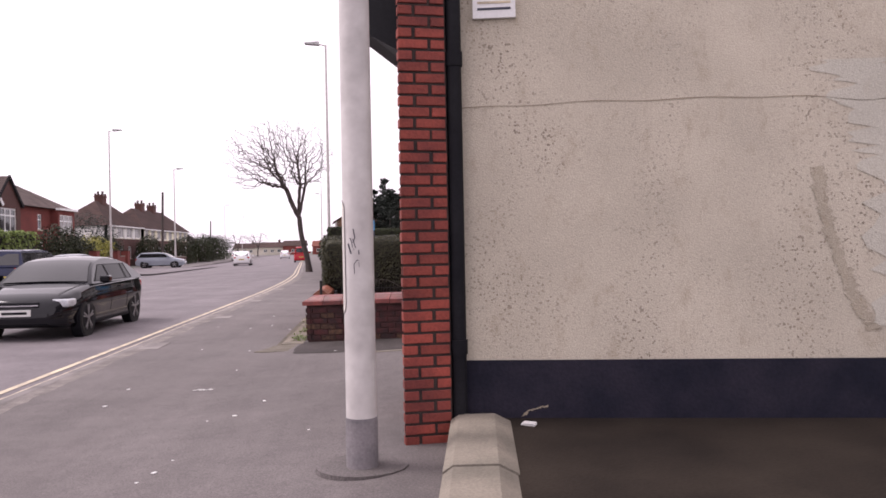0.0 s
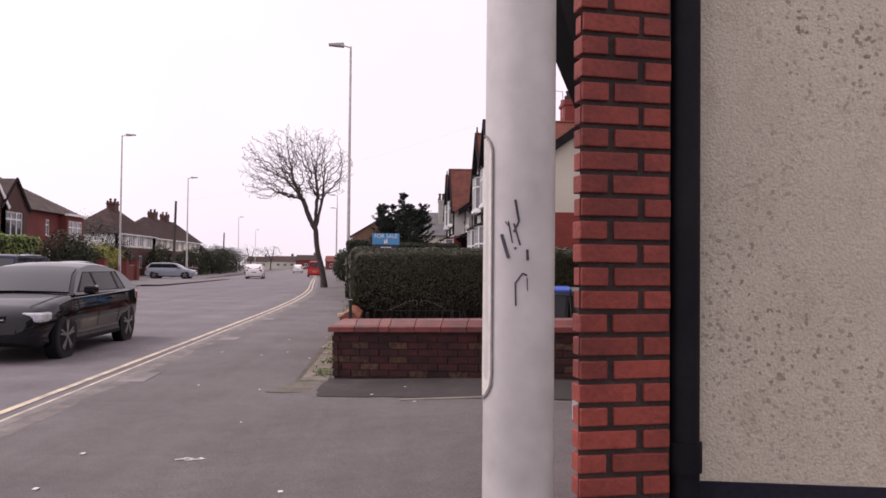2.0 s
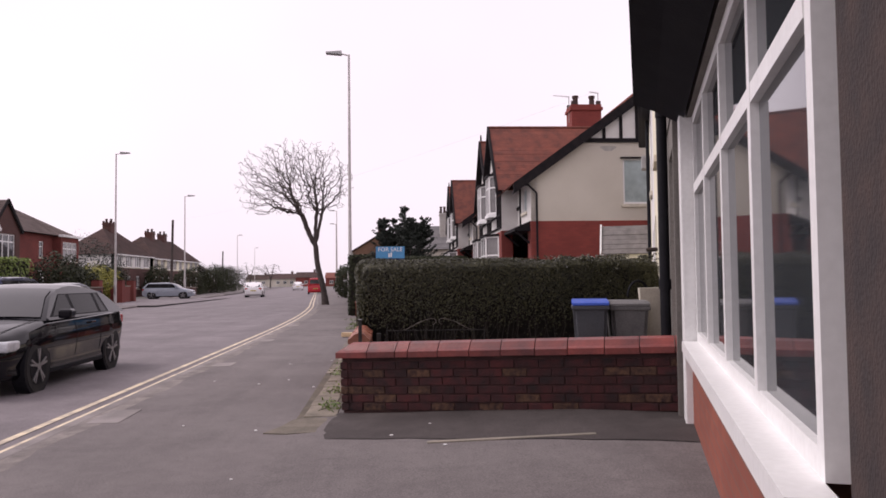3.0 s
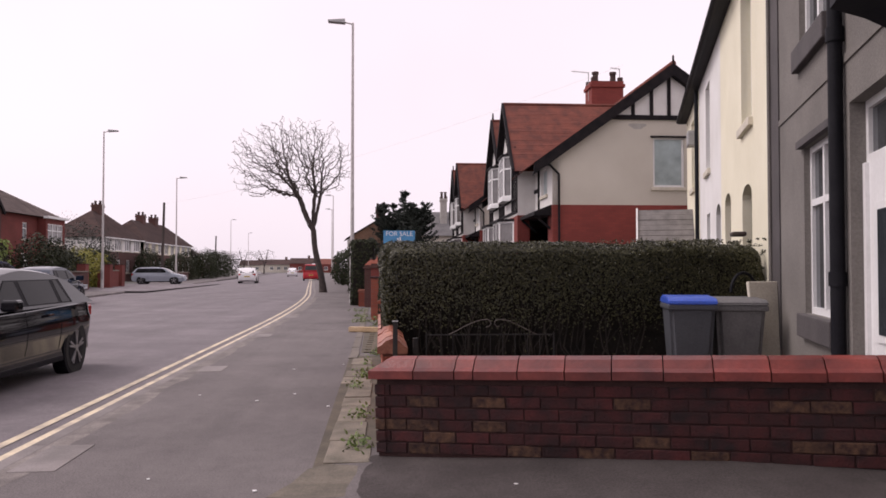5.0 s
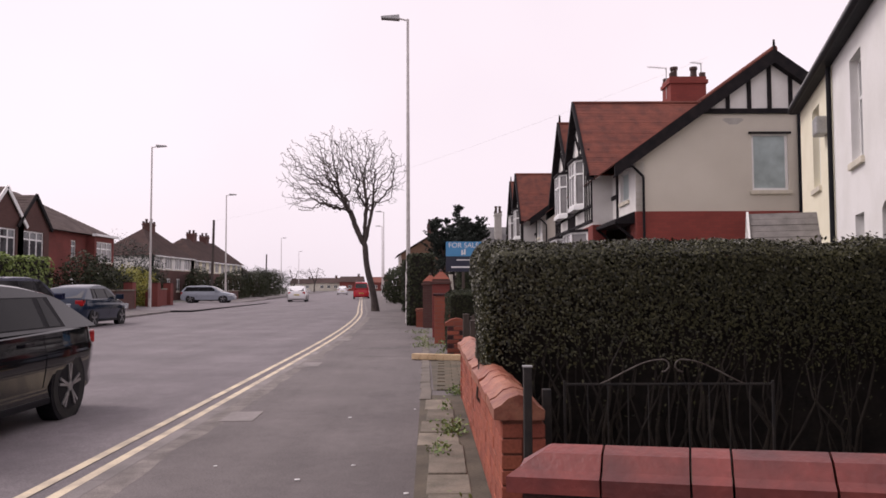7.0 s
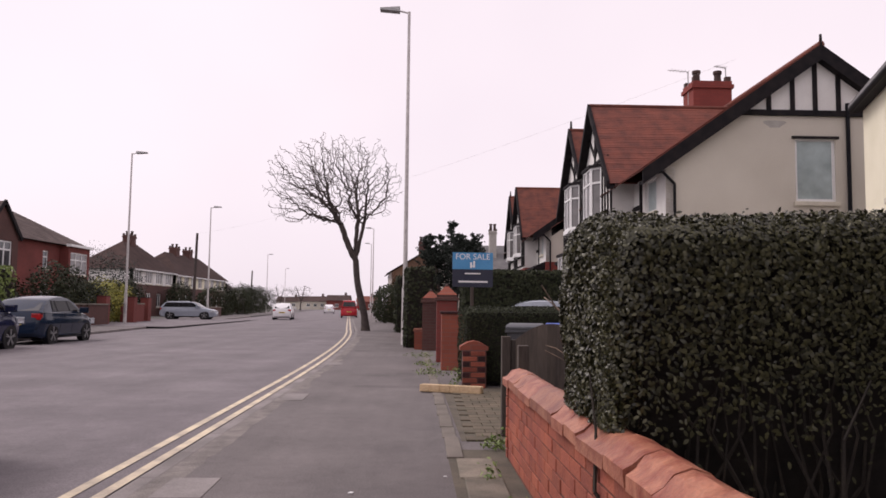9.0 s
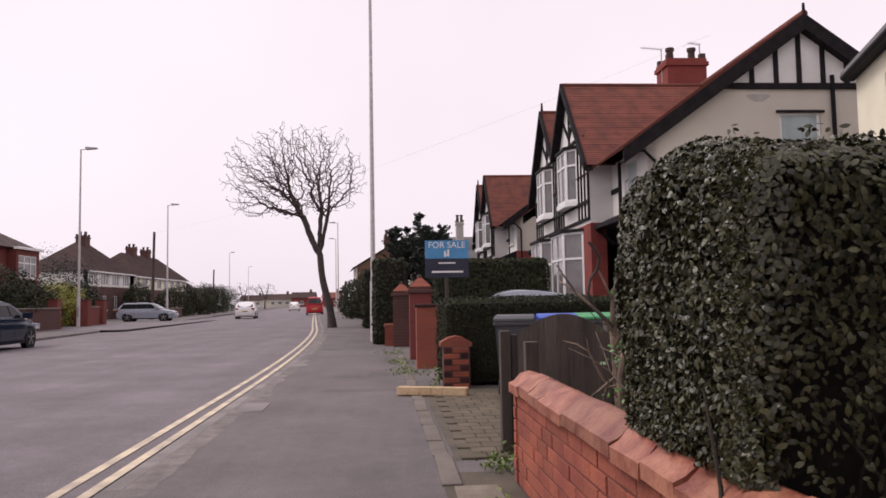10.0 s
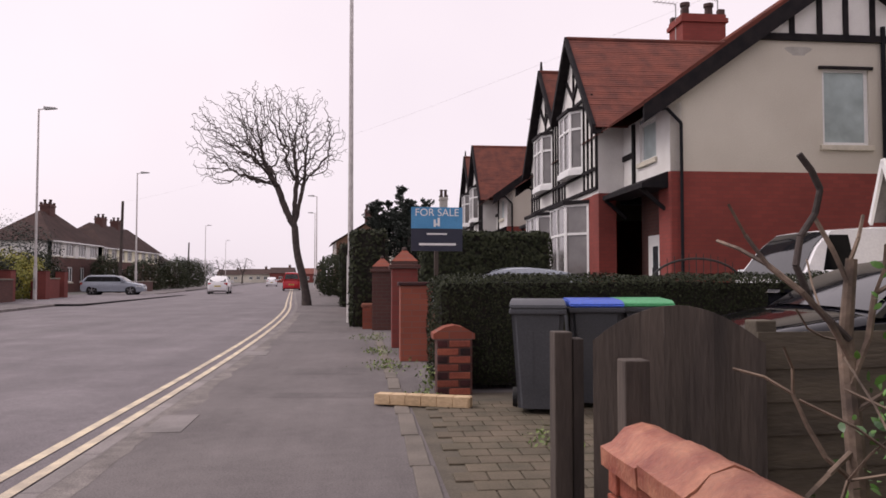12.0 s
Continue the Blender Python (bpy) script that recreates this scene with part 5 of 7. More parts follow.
# ---- hedges ----
def hedge(x0, x1, y0, y1, z0, z1, label, n, size, leaf, m=None, seed=1, stems=0, group="", ragged=0.05, faces="WSTEN", kind=""):
    """A clipped hedge: a solid core in painted shade, a skin of leaves on the faces that are seen, stems at the foot.
    """
    r = np.random.default_rng(seed)
    h = thing("hedge", label, "hedge", m, group, kind)
    # Solid block down to the ground, its dark colour standing for inner shade.
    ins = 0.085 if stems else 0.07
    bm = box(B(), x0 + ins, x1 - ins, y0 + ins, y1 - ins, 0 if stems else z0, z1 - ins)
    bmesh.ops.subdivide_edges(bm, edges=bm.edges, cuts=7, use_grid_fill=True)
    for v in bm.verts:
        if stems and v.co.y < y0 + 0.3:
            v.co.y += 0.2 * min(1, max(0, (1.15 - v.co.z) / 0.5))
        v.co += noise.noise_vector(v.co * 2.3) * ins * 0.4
    part("core", bm, HEDGE_CORE, h, "solid core coloured near-black for the shade inside the hedge")
    areas = {"W": (y1 - y0) * (z1 - z0), "E": (y1 - y0) * (z1 - z0), "S": (x1 - x0) * (z1 - z0), "N": (x1 - x0) * (z1 - z0), "T": (x1 - x0) * (y1 - y0)}
    if stems:
        areas["W"] *= 5
        areas["T"] *= 1.4
        areas["S"] *= 1.5
        areas["E"] *= 2
        areas["N"] *= 0.4
    tot = sum(areas[f] for f in faces)
    P, N = [], []
    for f in faces:
        k = int(n * areas[f] / tot)
        a, b = r.random(k), r.random(k)
        deep = -np.abs(r.normal(0, ragged, k)) + ragged * 0.5
        X, Yv, Z = x0 + (x1 - x0) * a, y0 + (y1 - y0) * a, z0 + (z1 - z0) * b
        if f in "WE":
            s = -1 if f == "W" else 1
            pts = np.column_stack([np.full(k, x0 if s < 0 else x1) + s * deep, Yv, Z])
            nn = np.tile([s, 0, 0.35], (k, 1))
        elif f in "SN":
            s = -1 if f == "S" else 1
            pts = np.column_stack([X, np.full(k, y0 if s < 0 else y1) + s * deep, Z])
            nn = np.tile([0, s, 0.35], (k, 1))
        else:
            pts = np.column_stack([X, y0 + (y1 - y0) * b, np.full(k, z1) + deep])
            nn = np.tile([0, 0, 1.0], (k, 1))
        P.append(pts)
        N.append(nn)
    P, N = np.concatenate(P), np.concatenate(N)
    # round the corners and let the surface swell
    c = np.array([(x0 + x1) / 2, (y0 + y1) / 2, (z0 + z1) / 2])
    hs = np.array([(x1 - x0) / 2, (y1 - y0) / 2, (z1 - z0) / 2])
    rad = min(0.16, hs.min() * 0.5)
    q = np.clip(P - c, -(hs - rad), hs - rad)
    dv = (P - c) - q
    ln = np.linalg.norm(dv, axis=1)[:, None] + 1e-6
    flat = N.copy()
    N = dv / ln * np.where(flat[:, 1:2] < -0.5, 5.0, 1.0) + np.array([0, 0, 0.25])
    P = c + q + dv / ln * np.minimum(ln, rad + ragged * 0.6)
    wob = np.array([noise.noise(Vector(p) * 1.7) + 0.5 * noise.noise(Vector(p) * 4.1) for p in P[:, :]])
    P = P + N / np.linalg.norm(N, axis=1)[:, None] * (wob * ragged)[:, None]
    if stems:
        face = flat[:, 1] < -0.5
        want = np.where(face, np.clip((P[:, 2] - z0 - 0.28) / 0.8, 0.04, 1) ** 1.4 * 0.85, np.where((flat[:, 0] < -0.5) & (P[:, 2] < 0.71), 0.0, 1.0))
        keep = r.random(len(P)) < want
        P, N = P[keep], N[keep]
    leaves("leaves", P, N, size, leaf, h, r)
    for i in range(stems):
        x, y, th = r.uniform(x0 + 0.1, x1 - 0.1), r.uniform(y0 + 0.02, y0 + 0.24), r.uniform(0.5, 1.5)
        bm = B()
        p = Vector((x, y, 0))
        for s in range(4):
            e = p + Vector((r.normal(0, 0.07), r.normal(0, 0.03), (z0 + 0.5 * (z1 - z0)) / 4))
            tube(bm, p, e, (0.011 - 0.002 * s) * th, (0.009 - 0.002 * s) * th, 5, False)
            p = e
        part("stem", bm, HEDGE_STEM, h)
    return h


tall = hedge(0.0, 4.2, 14.55, 15.6, 0.28, 1.57, "tall clipped privet hedge, dark and bare at its foot", 200000, 0.0135, PRIVET, seed=3, stems=90, faces="WSTEN", ragged=0.062)
rng = np.random.default_rng(77)
p = np.column_stack([4.32 - np.abs(rng.normal(0, 0.75, 26000)), rng.uniform(14.5, 15.6, 26000), 1.66 - np.abs(rng.normal(0, 0.16, 26000))])
p = p[np.array([noise.noise(Vector(q) * 3.1) + 0.5 * noise.noise(Vector(q) * 9) > 0.12 + 0.9 * max(0, q[2] - 1.55) for q in p])]
leaves("side_growth", p, np.tile([-0.2, -0.5, 0.7], (len(p), 1)), 0.015, PRIVET, tall, rng)
p = np.column_stack([rng.uniform(0.0, 4.2, 5000), rng.uniform(14.55, 15.5, 5000), 1.57 + np.abs(rng.normal(0, 0.016, 5000))])
p = p[np.array([noise.noise(Vector(q) * 4) > 0.1 for q in p])]
leaves("top_growth", p, np.tile([0, -0.3, 0.7], (len(p), 1)), 0.013, PRIVET, tall, rng)
hedge(-0.2, 5.2, 23.15, 23.95, 0.05, 1.19, "low dark clipped hedge along a drive", 45000, 0.014, PRIVET_FAR, seed=5, faces="WSTE")
hedge(-0.1, 2.8, 33.2, 34.2, 0.0, 2.2, "tall dark hedge between two drives", 9000, 0.045, PRIVET_FAR, seed=6, faces="WST", m=pose(0.3, -1.5, 0))
hedge(-0.9, 0.0, 33.8, 46.0, 0.0, 2.35, "tall hedge along the footway", 9000, 0.05, PRIVET_FAR, seed=7, faces="WST", m=pose(0.1, 0, 0, 0, 0, 1.0))
hedge(-2.2, -1.2, 47.0, 64.0, 0.0, 2.6, "tall shaggy hedge farther along the footway", 8000, 0.07, PRIVET_FAR, seed=8, faces="WST", ragged=0.12)

# green shrub and dead branches behind the wall end
rng = np.random.default_rng(31)
shrub = thing("ivy_shrub", "bright green ivy shrub on bare stems behind the wall", "shrub", pose(0.50, 16.8, 0))
p = np.column_stack([rng.normal(0.13, 0.10, 11000), rng.normal(0, 0.16, 11000), np.clip(rng.normal(0.68, 0.22, 11000), 0.05, 1.2)])
p = p[(noise_ok := np.array([noise.noise(Vector(q) * 5.5) + 0.35 * noise.noise(Vector(q) * 14) > -0.06 for q in p]))]
leaves("leaves", p, np.tile([-0.5, -0.5, 0.6], (len(p), 1)), 0.0155, BRIGHT_LEAF, shrub, rng)


def limb(bm, p, d, r, ln, depth, rr, bend_amt=0.35, fork=2, shrink=0.72, up=0.0):
    """A branch that wanders, tapers and forks."""
    p, d = Vector(p), Vector(d).normalized()
    seg = max(2, int(ln / 0.09)) if ln < 1.2 else 4
    for s in range(seg):
        e = p + d * (ln / seg)
        tube(bm, p, e, r, r * 0.92, 6 if r > 0.008 else 4, False)
        p, r = e, r * 0.92
        d = (d + Vector((rr.gauss(0, bend_amt), rr.gauss(0, bend_amt), rr.gauss(0, bend_amt) + up)) * 0.45).normalized()
    if depth > 0:
        for k in range(fork):
            nd = (d + Vector((rr.gauss(0, 0.6), rr.gauss(0, 0.6), rr.gauss(0.1, 0.45)))).normalized()
            limb(bm, p, nd, r * 0.8, ln * shrink, depth - 1, rr, bend_amt, fork, shrink, up)


rr = random.Random(12)
bm = B()
for k in range(3):
    limb(bm, (rr.uniform(0.0, 0.25), rr.uniform(-0.25, 0.25), 0), (rr.gauss(0, 0.15), rr.gauss(0, 0.15), 1), 0.012, 0.5, 2, rr)
for k, (x, y, dx, h, r0) in enumerate(((-0.10, 0.1, 0.02, 1.18, 0.026), (0.05, -0.05, 0.10, 1.08, 0.022), (0.2, 0.1, -0.12, 1.05, 0.014))):
    b2 = B()
    q = Vector((x, y, 0))
    for s in range(5):
        e = Vector((x + dx * (s + 1) / 5 + rr.gauss(0, 0.012), y + rr.gauss(0, 0.012), h * (s + 1) / 5))
        tube(b2, q, e, r0 * (1.05 - 0.06 * s), r0 * (0.99 - 0.06 * s), 9, s == 4)
        q = e
    part("stem", b2, DEAD_WOOD, shrub, "thick sawn-off stem")
part("stem_tangle", bm, DEAD_WOOD, shrub, "thin bare stems", kind="stuff")
dead = thing("dead_shrub", "bare dead shrub with pale twisted branches", "shrub", pose(0.46, 17.22, 0))
bm = tube(B(), (0, 0, 0), (0.02, 0.0, 0.55), 0.032, 0.027, 10)
tube(bm, (0.02, 0, 0.55), (0.0, 0.02, 1.0), 0.027, 0.022, 10)
tube(bm, (0.0, 0.02, 1.0), (0.01, 0.0, 1.22), 0.019, 0.015, 10)
part("trunk", bm, DEAD_WOOD, dead)
for k, (z, d, r0, ln) in enumerate(((0.95, (-0.5, -0.1, 0.8), 0.016, 0.34), (0.88, (0.4, 0, 0.9), 0.016, 0.26), (0.7, (-0.7, -0.2, -0.45), 0.014, 0.3), (0.62, (-0.6, 0.1, 0.55), 0.012, 0.28), (0.5, (-0.6, -0.3, -0.1), 0.012, 0.25),
                                    (1.15, (-0.35, 0.1, 0.9), 0.012, 0.2), (0.8, (0.7, -0.2, 0.5), 0.013, 0.42), (0.4, (0.6, -0.3, 0.6), 0.012, 0.5), (0.55, (0.4, 0.4, 0.8), 0.012, 0.5), (0.3, (-0.5, -0.3, 0.6), 0.011, 0.4))):
    bm = B()
    limb(bm, (0, 0, z), d, r0 * 0.62, ln, 1 if k != 5 else 0, random.Random(40 + k), 0.5, 2, 0.6)
    if k == 5:
        limb(bm, (0.0, 0.0, 1.2), (0.3, -0.1, 0.9), 0.006, 0.16, 0, random.Random(3), 0.7)
    part("branch", bm, DEAD_WOOD, dead)

bm = B()
pts = [Vector(p) for p in ((0.0, 0.0, 1.0), (-0.10, 0.01, 1.10), (-0.15, 0.0, 1.20), (-0.13, 0.01, 1.28), (-0.08, 0.02, 1.345), (-0.07, 0.01, 1.41), (-0.10, 0.0, 1.46), (-0.135, 0.0, 1.505))]
for a, b in zip(pts, pts[1:]):
    tube(bm, a, b, 0.0095, 0.009, 8)
part("branch", bm, BARK, dead, "dark crooked upper branch")

# low iron gate standing open, with its post
gate = thing("iron_gate", "low black iron garden gate with a broken bow top standing open", "gate", pose(0.40, 13.42, 0, 0, 0, -1) @ Matrix.Diagonal((1.1, 1, 1, 1)))
bm = B()
for z in (0.14, 0.71):
    bar(bm, (0, 0, z), (1.08, 0, z), 0.011, 0.011)
for u in (0.0, 1.08):
    bar(bm, (u, 0, 0.06), (u, 0, 0.73), 0.012, 0.012)
part("gate_frame", bm, IRON, gate)
for k in range(9):
    part("bar", tube(B(), (0.12 + 0.105 * k, 0, 0.14), (0.12 + 0.105 * k, 0, 0.71), 0.0035, None, 6), IRON, gate)
for sd in (-1, 1):
    bm = B()
    pts = [Vector((0.56 + sd * (0.05 + 0.33 * (1 - f)), 0, 0.71 + 0.14 * math.sin(math.pi / 2 * f ** 1.2))) for f in [i / 10 for i in range(11)]]
    pts += [Vector((0.56 + sd * (0.05 - 0.035 * math.sin(a)), 0, 0.815 + 0.035 * math.cos(a))) for a in (0.5, 1.1, 1.8, 2.6, 3.3)]
    for a, b in zip(pts, pts[1:]):
        tube(bm, a, b, 0.0045, None, 6)
    part("scroll", bm, WORN_IRON, gate, "rust-worn bow")
gp = thing("gate_post", "square black iron gate post at the wall end", "post", pose(0.11, 12.74, 0))
part("upright", box(B(), -0.02, 0.02, -0.02, 0.02, 0, 0.88, 0.004), IRON, gp)
part("cap", box(B(), -0.024, 0.024, -0.024, 0.024, 0.88, 0.888, 0.002), GALV, gp)
single("gate_post", box(B(), -0.025, 0.025, -0.025, 0.025, 0, 0.68, 0.005), IRON, "short square metal gate post in the garden", "post", pose(0.30, 13.45, 0))


# ---- wheelie bins ----
def wheelie(m, body, lid, label, group):
    b = thing("wheelie_bin", label, "bin", m, group)
    bm = B()
    lo = [(-0.21, -0.24), (0.21, -0.24), (0.21, 0.22), (-0.21, 0.22)]
    hi = [(-0.28, -0.33), (0.28, -0.33), (0.28, 0.33), (-0.28, 0.33)]
    va, vb = [bm.verts.new((*p, 0.07)) for p in lo], [bm.verts.new((*p, 0.97)) for p in hi]
    bm.faces.new(va[::-1])
    bm.faces.new(vb)
    for k in range(4):
        bm.faces.new((va[k], va[(k + 1) % 4], vb[(k + 1) % 4], vb[k]))
    bmesh.ops.bevel(bm, geom=[e for e in bm.edges if abs(e.verts[0].co.z - e.verts[1].co.z) > 0.5], offset=0.05, segments=3, affect="EDGES")
    part("body", bm, body, b, smooth=True)
    bm = box(B(), -0.30, 0.30, -0.35, 0.35, 0.93, 0.985, 0.015)
    part("rim", bm, body, b)
    bm = prism(B(), [(-0.36, 0.985), (-0.36, 1.01), (-0.30, 1.045), (0.22, 1.065), (0.36, 1.03), (0.36, 0.985)], "x", -0.295, 0.295)
    bmesh.ops.bevel(bm, geom=list(bm.edges), offset=0.012, segments=2, affect="EDGES")
    part("lid", bm, lid, b, "", True)
    for sx in (-1, 1):
        bm = B()
        v = [bm.verts.new((sx * x, -0.24 - 0.09 * (z - 0.07) / 0.9 - 0.006, z)) for x, z in ((0.05, 0.22), (0.17, 0.22), (0.20, 0.78), (0.05, 0.78))]
        bm.faces.new(v)
        r = bmesh.ops.extrude_face_region(bm, geom=bm.faces[:])
        bmesh.ops.translate(bm, verts=[q for q in r["geom"] if isinstance(q, bmesh.types.BMVert)], vec=(0, 0.012, 0))
        part("moulded_panel", bm, body, b)
    part("handle", tube(B(), (-0.22, 0.40, 0.96), (0.22, 0.40, 0.96), 0.017, None, 10), body, b)
    for sx in (-1, 1):
        w = part("wheel", tube(B(), (sx * 0.23, 0.24, 0.10), (sx * 0.28, 0.24, 0.10), 0.10, None, 20), RUBBER, b)
        part("hub", tube(B(), (sx * 0.279, 0.24, 0.10), (sx * 0.285, 0.24, 0.10), 0.04, None, 14), BIN_OLD, w)
    return b


wheelie(pose(2.95, 13.6, 0.02, 0, 0, -12) @ Matrix.Diagonal((0.76, 0.78, 0.98, 1)), BIN_GREY, BLUE_LID, "dark grey wheelie bin with a blue lid", "garden bins")
wheelie(pose(3.46, 13.72, 0.02, 0, 0, -8) @ Matrix.Diagonal((0.84, 0.78, 0.96, 1)), BIN_OLD, BIN_OLD, "faded grey wheelie bin with a grey lid", "garden bins")
wheelie(pose(0.61, 21.85, 0.0, 0, 0, -12) @ Matrix.Diagonal((0.8, 0.95, 0.93, 1)), BIN_GREY, BIN_GREY, "dark grey wheelie bin beside a hedge", "drive bins")
wheelie(pose(1.17, 22.1, 0.0, 0, 0, -8) @ Matrix.Diagonal((0.82, 0.9, 0.93, 1)), BIN_GREY, BLUE_LID, "dark grey wheelie bin with a blue lid", "drive bins")
wheelie(pose(1.66, 22.2, 0.0, 0, 0, -6) @ Matrix.Diagonal((0.82, 0.9, 0.93, 1)), BIN_GREY, GREEN_LID, "dark grey wheelie bin with a green lid", "drive bins")
bm = box(B(), -0.26, 0.26, -0.02, 0.02, 0.0, 0.95, 0.01)
single("board", bm, SILL, "pale board leaning by the house wall", "board", pose(3.93, 13.75, 0.25, -8, 0, 14))
bm = B()
for i in range(12):
    a0, a1 = math.pi * i / 11, math.pi * (i + 1) / 11
    if i < 11:
        tube(bm, (0.17 * math.cos(a0), 0, 0.2 * math.sin(a0)), (0.17 * math.cos(a1), 0, 0.2 * math.sin(a1)), 0.016, None, 8, False)
single("hose", bm, BLACK_PLASTIC, "loop of black hose behind the bins", "hose", pose(3.72, 14.05, 1.08, 0, 0, 20))

# ---- the drive: gate, fence, piers, plank, sign ----
drive = thing("drive", "mossy block-paved drive", "drive", kind="structure")
bm = B()
bm.faces.new([bm.verts.new(p) for p in ((-0.4, 18.4, 0.004), (6.5, 18.4, 0.004), (6.5, 23.0, 0.004), (-0.5, 23.0, 0.004))])
part("bed", bm, DIRT, drive)
block = mesh_of("paving_block", box(B(), -0.098, 0.098, -0.045, 0.045, -0.02, 0.014, 0.005), DRIVE_BLOCK)
for iy in range(20):
    for ix in range(12):
        x, y = -0.26 + ix * 0.205 + (0.1 if iy % 2 else 0), 18.5 + iy * 0.2
        o = new("paving_block", block)
        o.parent = drive
        o.matrix_basis = pose(x, y, 0.004, 0, 0, 0) @ Matrix.Diagonal((1, 2.05, 1, 1))

tg = thing("timber_gate", "weathered arched timber gate standing open", "gate", pose(0.07, 18.32, 0.06, 0, 0, -21))
for i in range(7):
    u0, u1 = i * 0.094, i * 0.094 + 0.0932
    def top(u):
        return 0.80 + 0.20 * math.sin(math.pi * (0.06 + 0.88 * u / 0.658)) ** 0.8
    bm = prism(B(), [(u0, 0), (u1, 0), (u1, top(u1)), ((u0 + u1) / 2, top((u0 + u1) / 2)), (u0, top(u0))], "y", -0.011, 0.011)
    part("board", bm, WOOD_GREY, tg)
for z in (0.2, 0.62):
    part("rail", box(B(), 0, 0.655, 0.011, 0.045, z, z + 0.09), WOOD_GREY, tg)
gp = thing("gate_post", "split weathered timber gate post", "post", pose(0.02, 18.62, 0), group="timber posts")
part("timber", box(B(), -0.05, 0.03, -0.05, 0.05, 0, 0.93, 0.006), WOOD_GREY, gp)
part("timber", box(B(), 0.035, 0.085, -0.04, 0.05, 0, 0.90, 0.006), WOOD_GREY, gp)
single("gate_post", box(B(), -0.045, 0.045, -0.045, 0.045, 0, 0.885, 0.006), WOOD_GREY, "short squared timber post by the wall end", "post", pose(0.075, 17.85, 0), group="timber posts")
fence = thing("timber_fence", "low fence of horizontal timber boards", "fence", pose(0.68, 18.14, 0, 0, 0, 4))
for i in range(7):
    part("board", prism(B(), [(-0.012, 0.03 + i * 0.13), (0.012, 0.03 + i * 0.13), (0.004, 0.175 + i * 0.13), (-0.006, 0.175 + i * 0.13)], "x", 0.0, 3.6), WOOD_FENCE, fence)
for u in (0.05, 1.2, 2.4, 3.55):
    part("post", box(B(), u - 0.045, u + 0.045, 0.015, 0.1, 0, 1.0, 0.006), WOOD_FENCE, fence)
plank = thing("plank", "pale ribbed timber plank lying across the footway edge", "plank", pose(-0.80, 22.36, 0.012, 0, 0, -20))
part("board", box(B(), 0, 0.90, -0.06, 0.06, 0.0, 0.095, 0.006), PALE_WOOD, plank)
for i in range(6):
    part("rib", box(B(), 0.012 + i * 0.147, 0.153 + i * 0.147, -0.068, 0.062, 0.006, 0.101, 0.004), PALE_WOOD, plank)

stub = thing("garden_wall", "short stub of old brick wall with rounded coping", "wall", pose(-0.2, 22.86, 0), kind="structure")
part("wall_core", box(B(), 0.01, 0.36, -0.012, 0.3, 0, 0.56), DULL_BRICK, stub)
bm = coping_piece(0.32, 0.42, 0.14)
bm.transform(pose(0.18, 0.0, 0.56, 0, 0, 90))
part("coping", bm, ORANGE_BRICK, stub)
stub_brick = mesh_of("brick", box(B(), -0.105, 0.105, -0.02, 0.05, -0.033, 0.033, 0.006), WALL_BRICK_ORANGE)
stub_half = mesh_of("brick", box(B(), -0.05, 0.05, -0.02, 0.05, -0.033, 0.033, 0.006), WALL_BRICK)
for c in range(7):
    for u, me in (((0.115, stub_brick), (0.29, stub_half)) if c % 2 else ((0.06, stub_half), (0.235, stub_brick))):
        o = new("brick", me)
        o.parent = stub
        o.matrix_basis = pose(u, 0.0, 0.04 + c * 0.079, 0, 0, 0)


def pier(m, w, d, h, cap, brick, label, group="brick gate piers"):
    p = thing("gate_pier", label, "gate pier", m, group)
    part("shaft", box(B(), 0, w, 0, d, 0, h, 0.008), brick, p)
    if cap:
        bm = box(B(), -0.045, w + 0.045, -0.045, d + 0.045, h, h + 0.07, 0.01)
        box(bm, 0.0, w, 0.0, d, h + 0.07, h + 0.13)
        part("neck", bm, DULL_BRICK, p, "dark moulded course under the cap")
        bm = bmesh.new()
        bmesh.ops.create_cone(bm, cap_ends=True, segments=4, radius1=w * 0.72, radius2=0.05, depth=0.19)
        bm.transform(pose(w / 2, d / 2, h + 0.225, 0, 0, 45))
        part("cap", bm, ORANGE_BRICK, p)
        bm = bmesh.new()
        bmesh.ops.create_uvsphere(bm, u_segments=10, v_segments=6, radius=0.05)
        bm.transform(pose(w / 2, d / 2, h + 0.33))
        part("knob", bm, TERRACOTTA, p)
    else:
        part("cap", box(B(), -0.03, w + 0.03, -0.03, d + 0.03, h, h + 0.05, 0.012), WALL_BRICK, p)
    return p


pier(pose(-0.45, 26.02, 0), 0.46, 0.46, 1.07, False, ORANGE_BRICK, "orange-red brick gate pier with a flat top")
pier(pose(-0.52, 28.15, 0), 0.44, 0.44, 1.34, True, HOUSE_BRICK, "red brick gate pier with a pyramid cap")
pier(pose(-0.86, 32.6, 0), 0.46, 0.46, 1.32, True, DULL_BRICK, "dark red brick gate pier with a pyramid cap")
lw = thing("garden_wall", "low pale brick wall before the hedge", "wall", kind="structure")
bm = B()
for k in range(8):
    y0, y1 = 33.08 + k * 1.6, 33.08 + (k + 1) * 1.6
    box(bm, -0.95 + bend(y0) + 0.45, -0.7 + bend(y0) + 0.45, y0, y1, 0, 0.5)
part("wall_core", bm, ORANGE_BRICK, lw)
bm = B()
for k in range(8):
    y0, y1 = 33.08 + k * 1.6, 33.08 + (k + 1) * 1.6
    box(bm, -0.98 + bend(y0) + 0.45, -0.67 + bend(y0) + 0.45, y0, y1, 0.5, 0.58, 0.02)
part("coping", bm, COPING_WORN, lw)
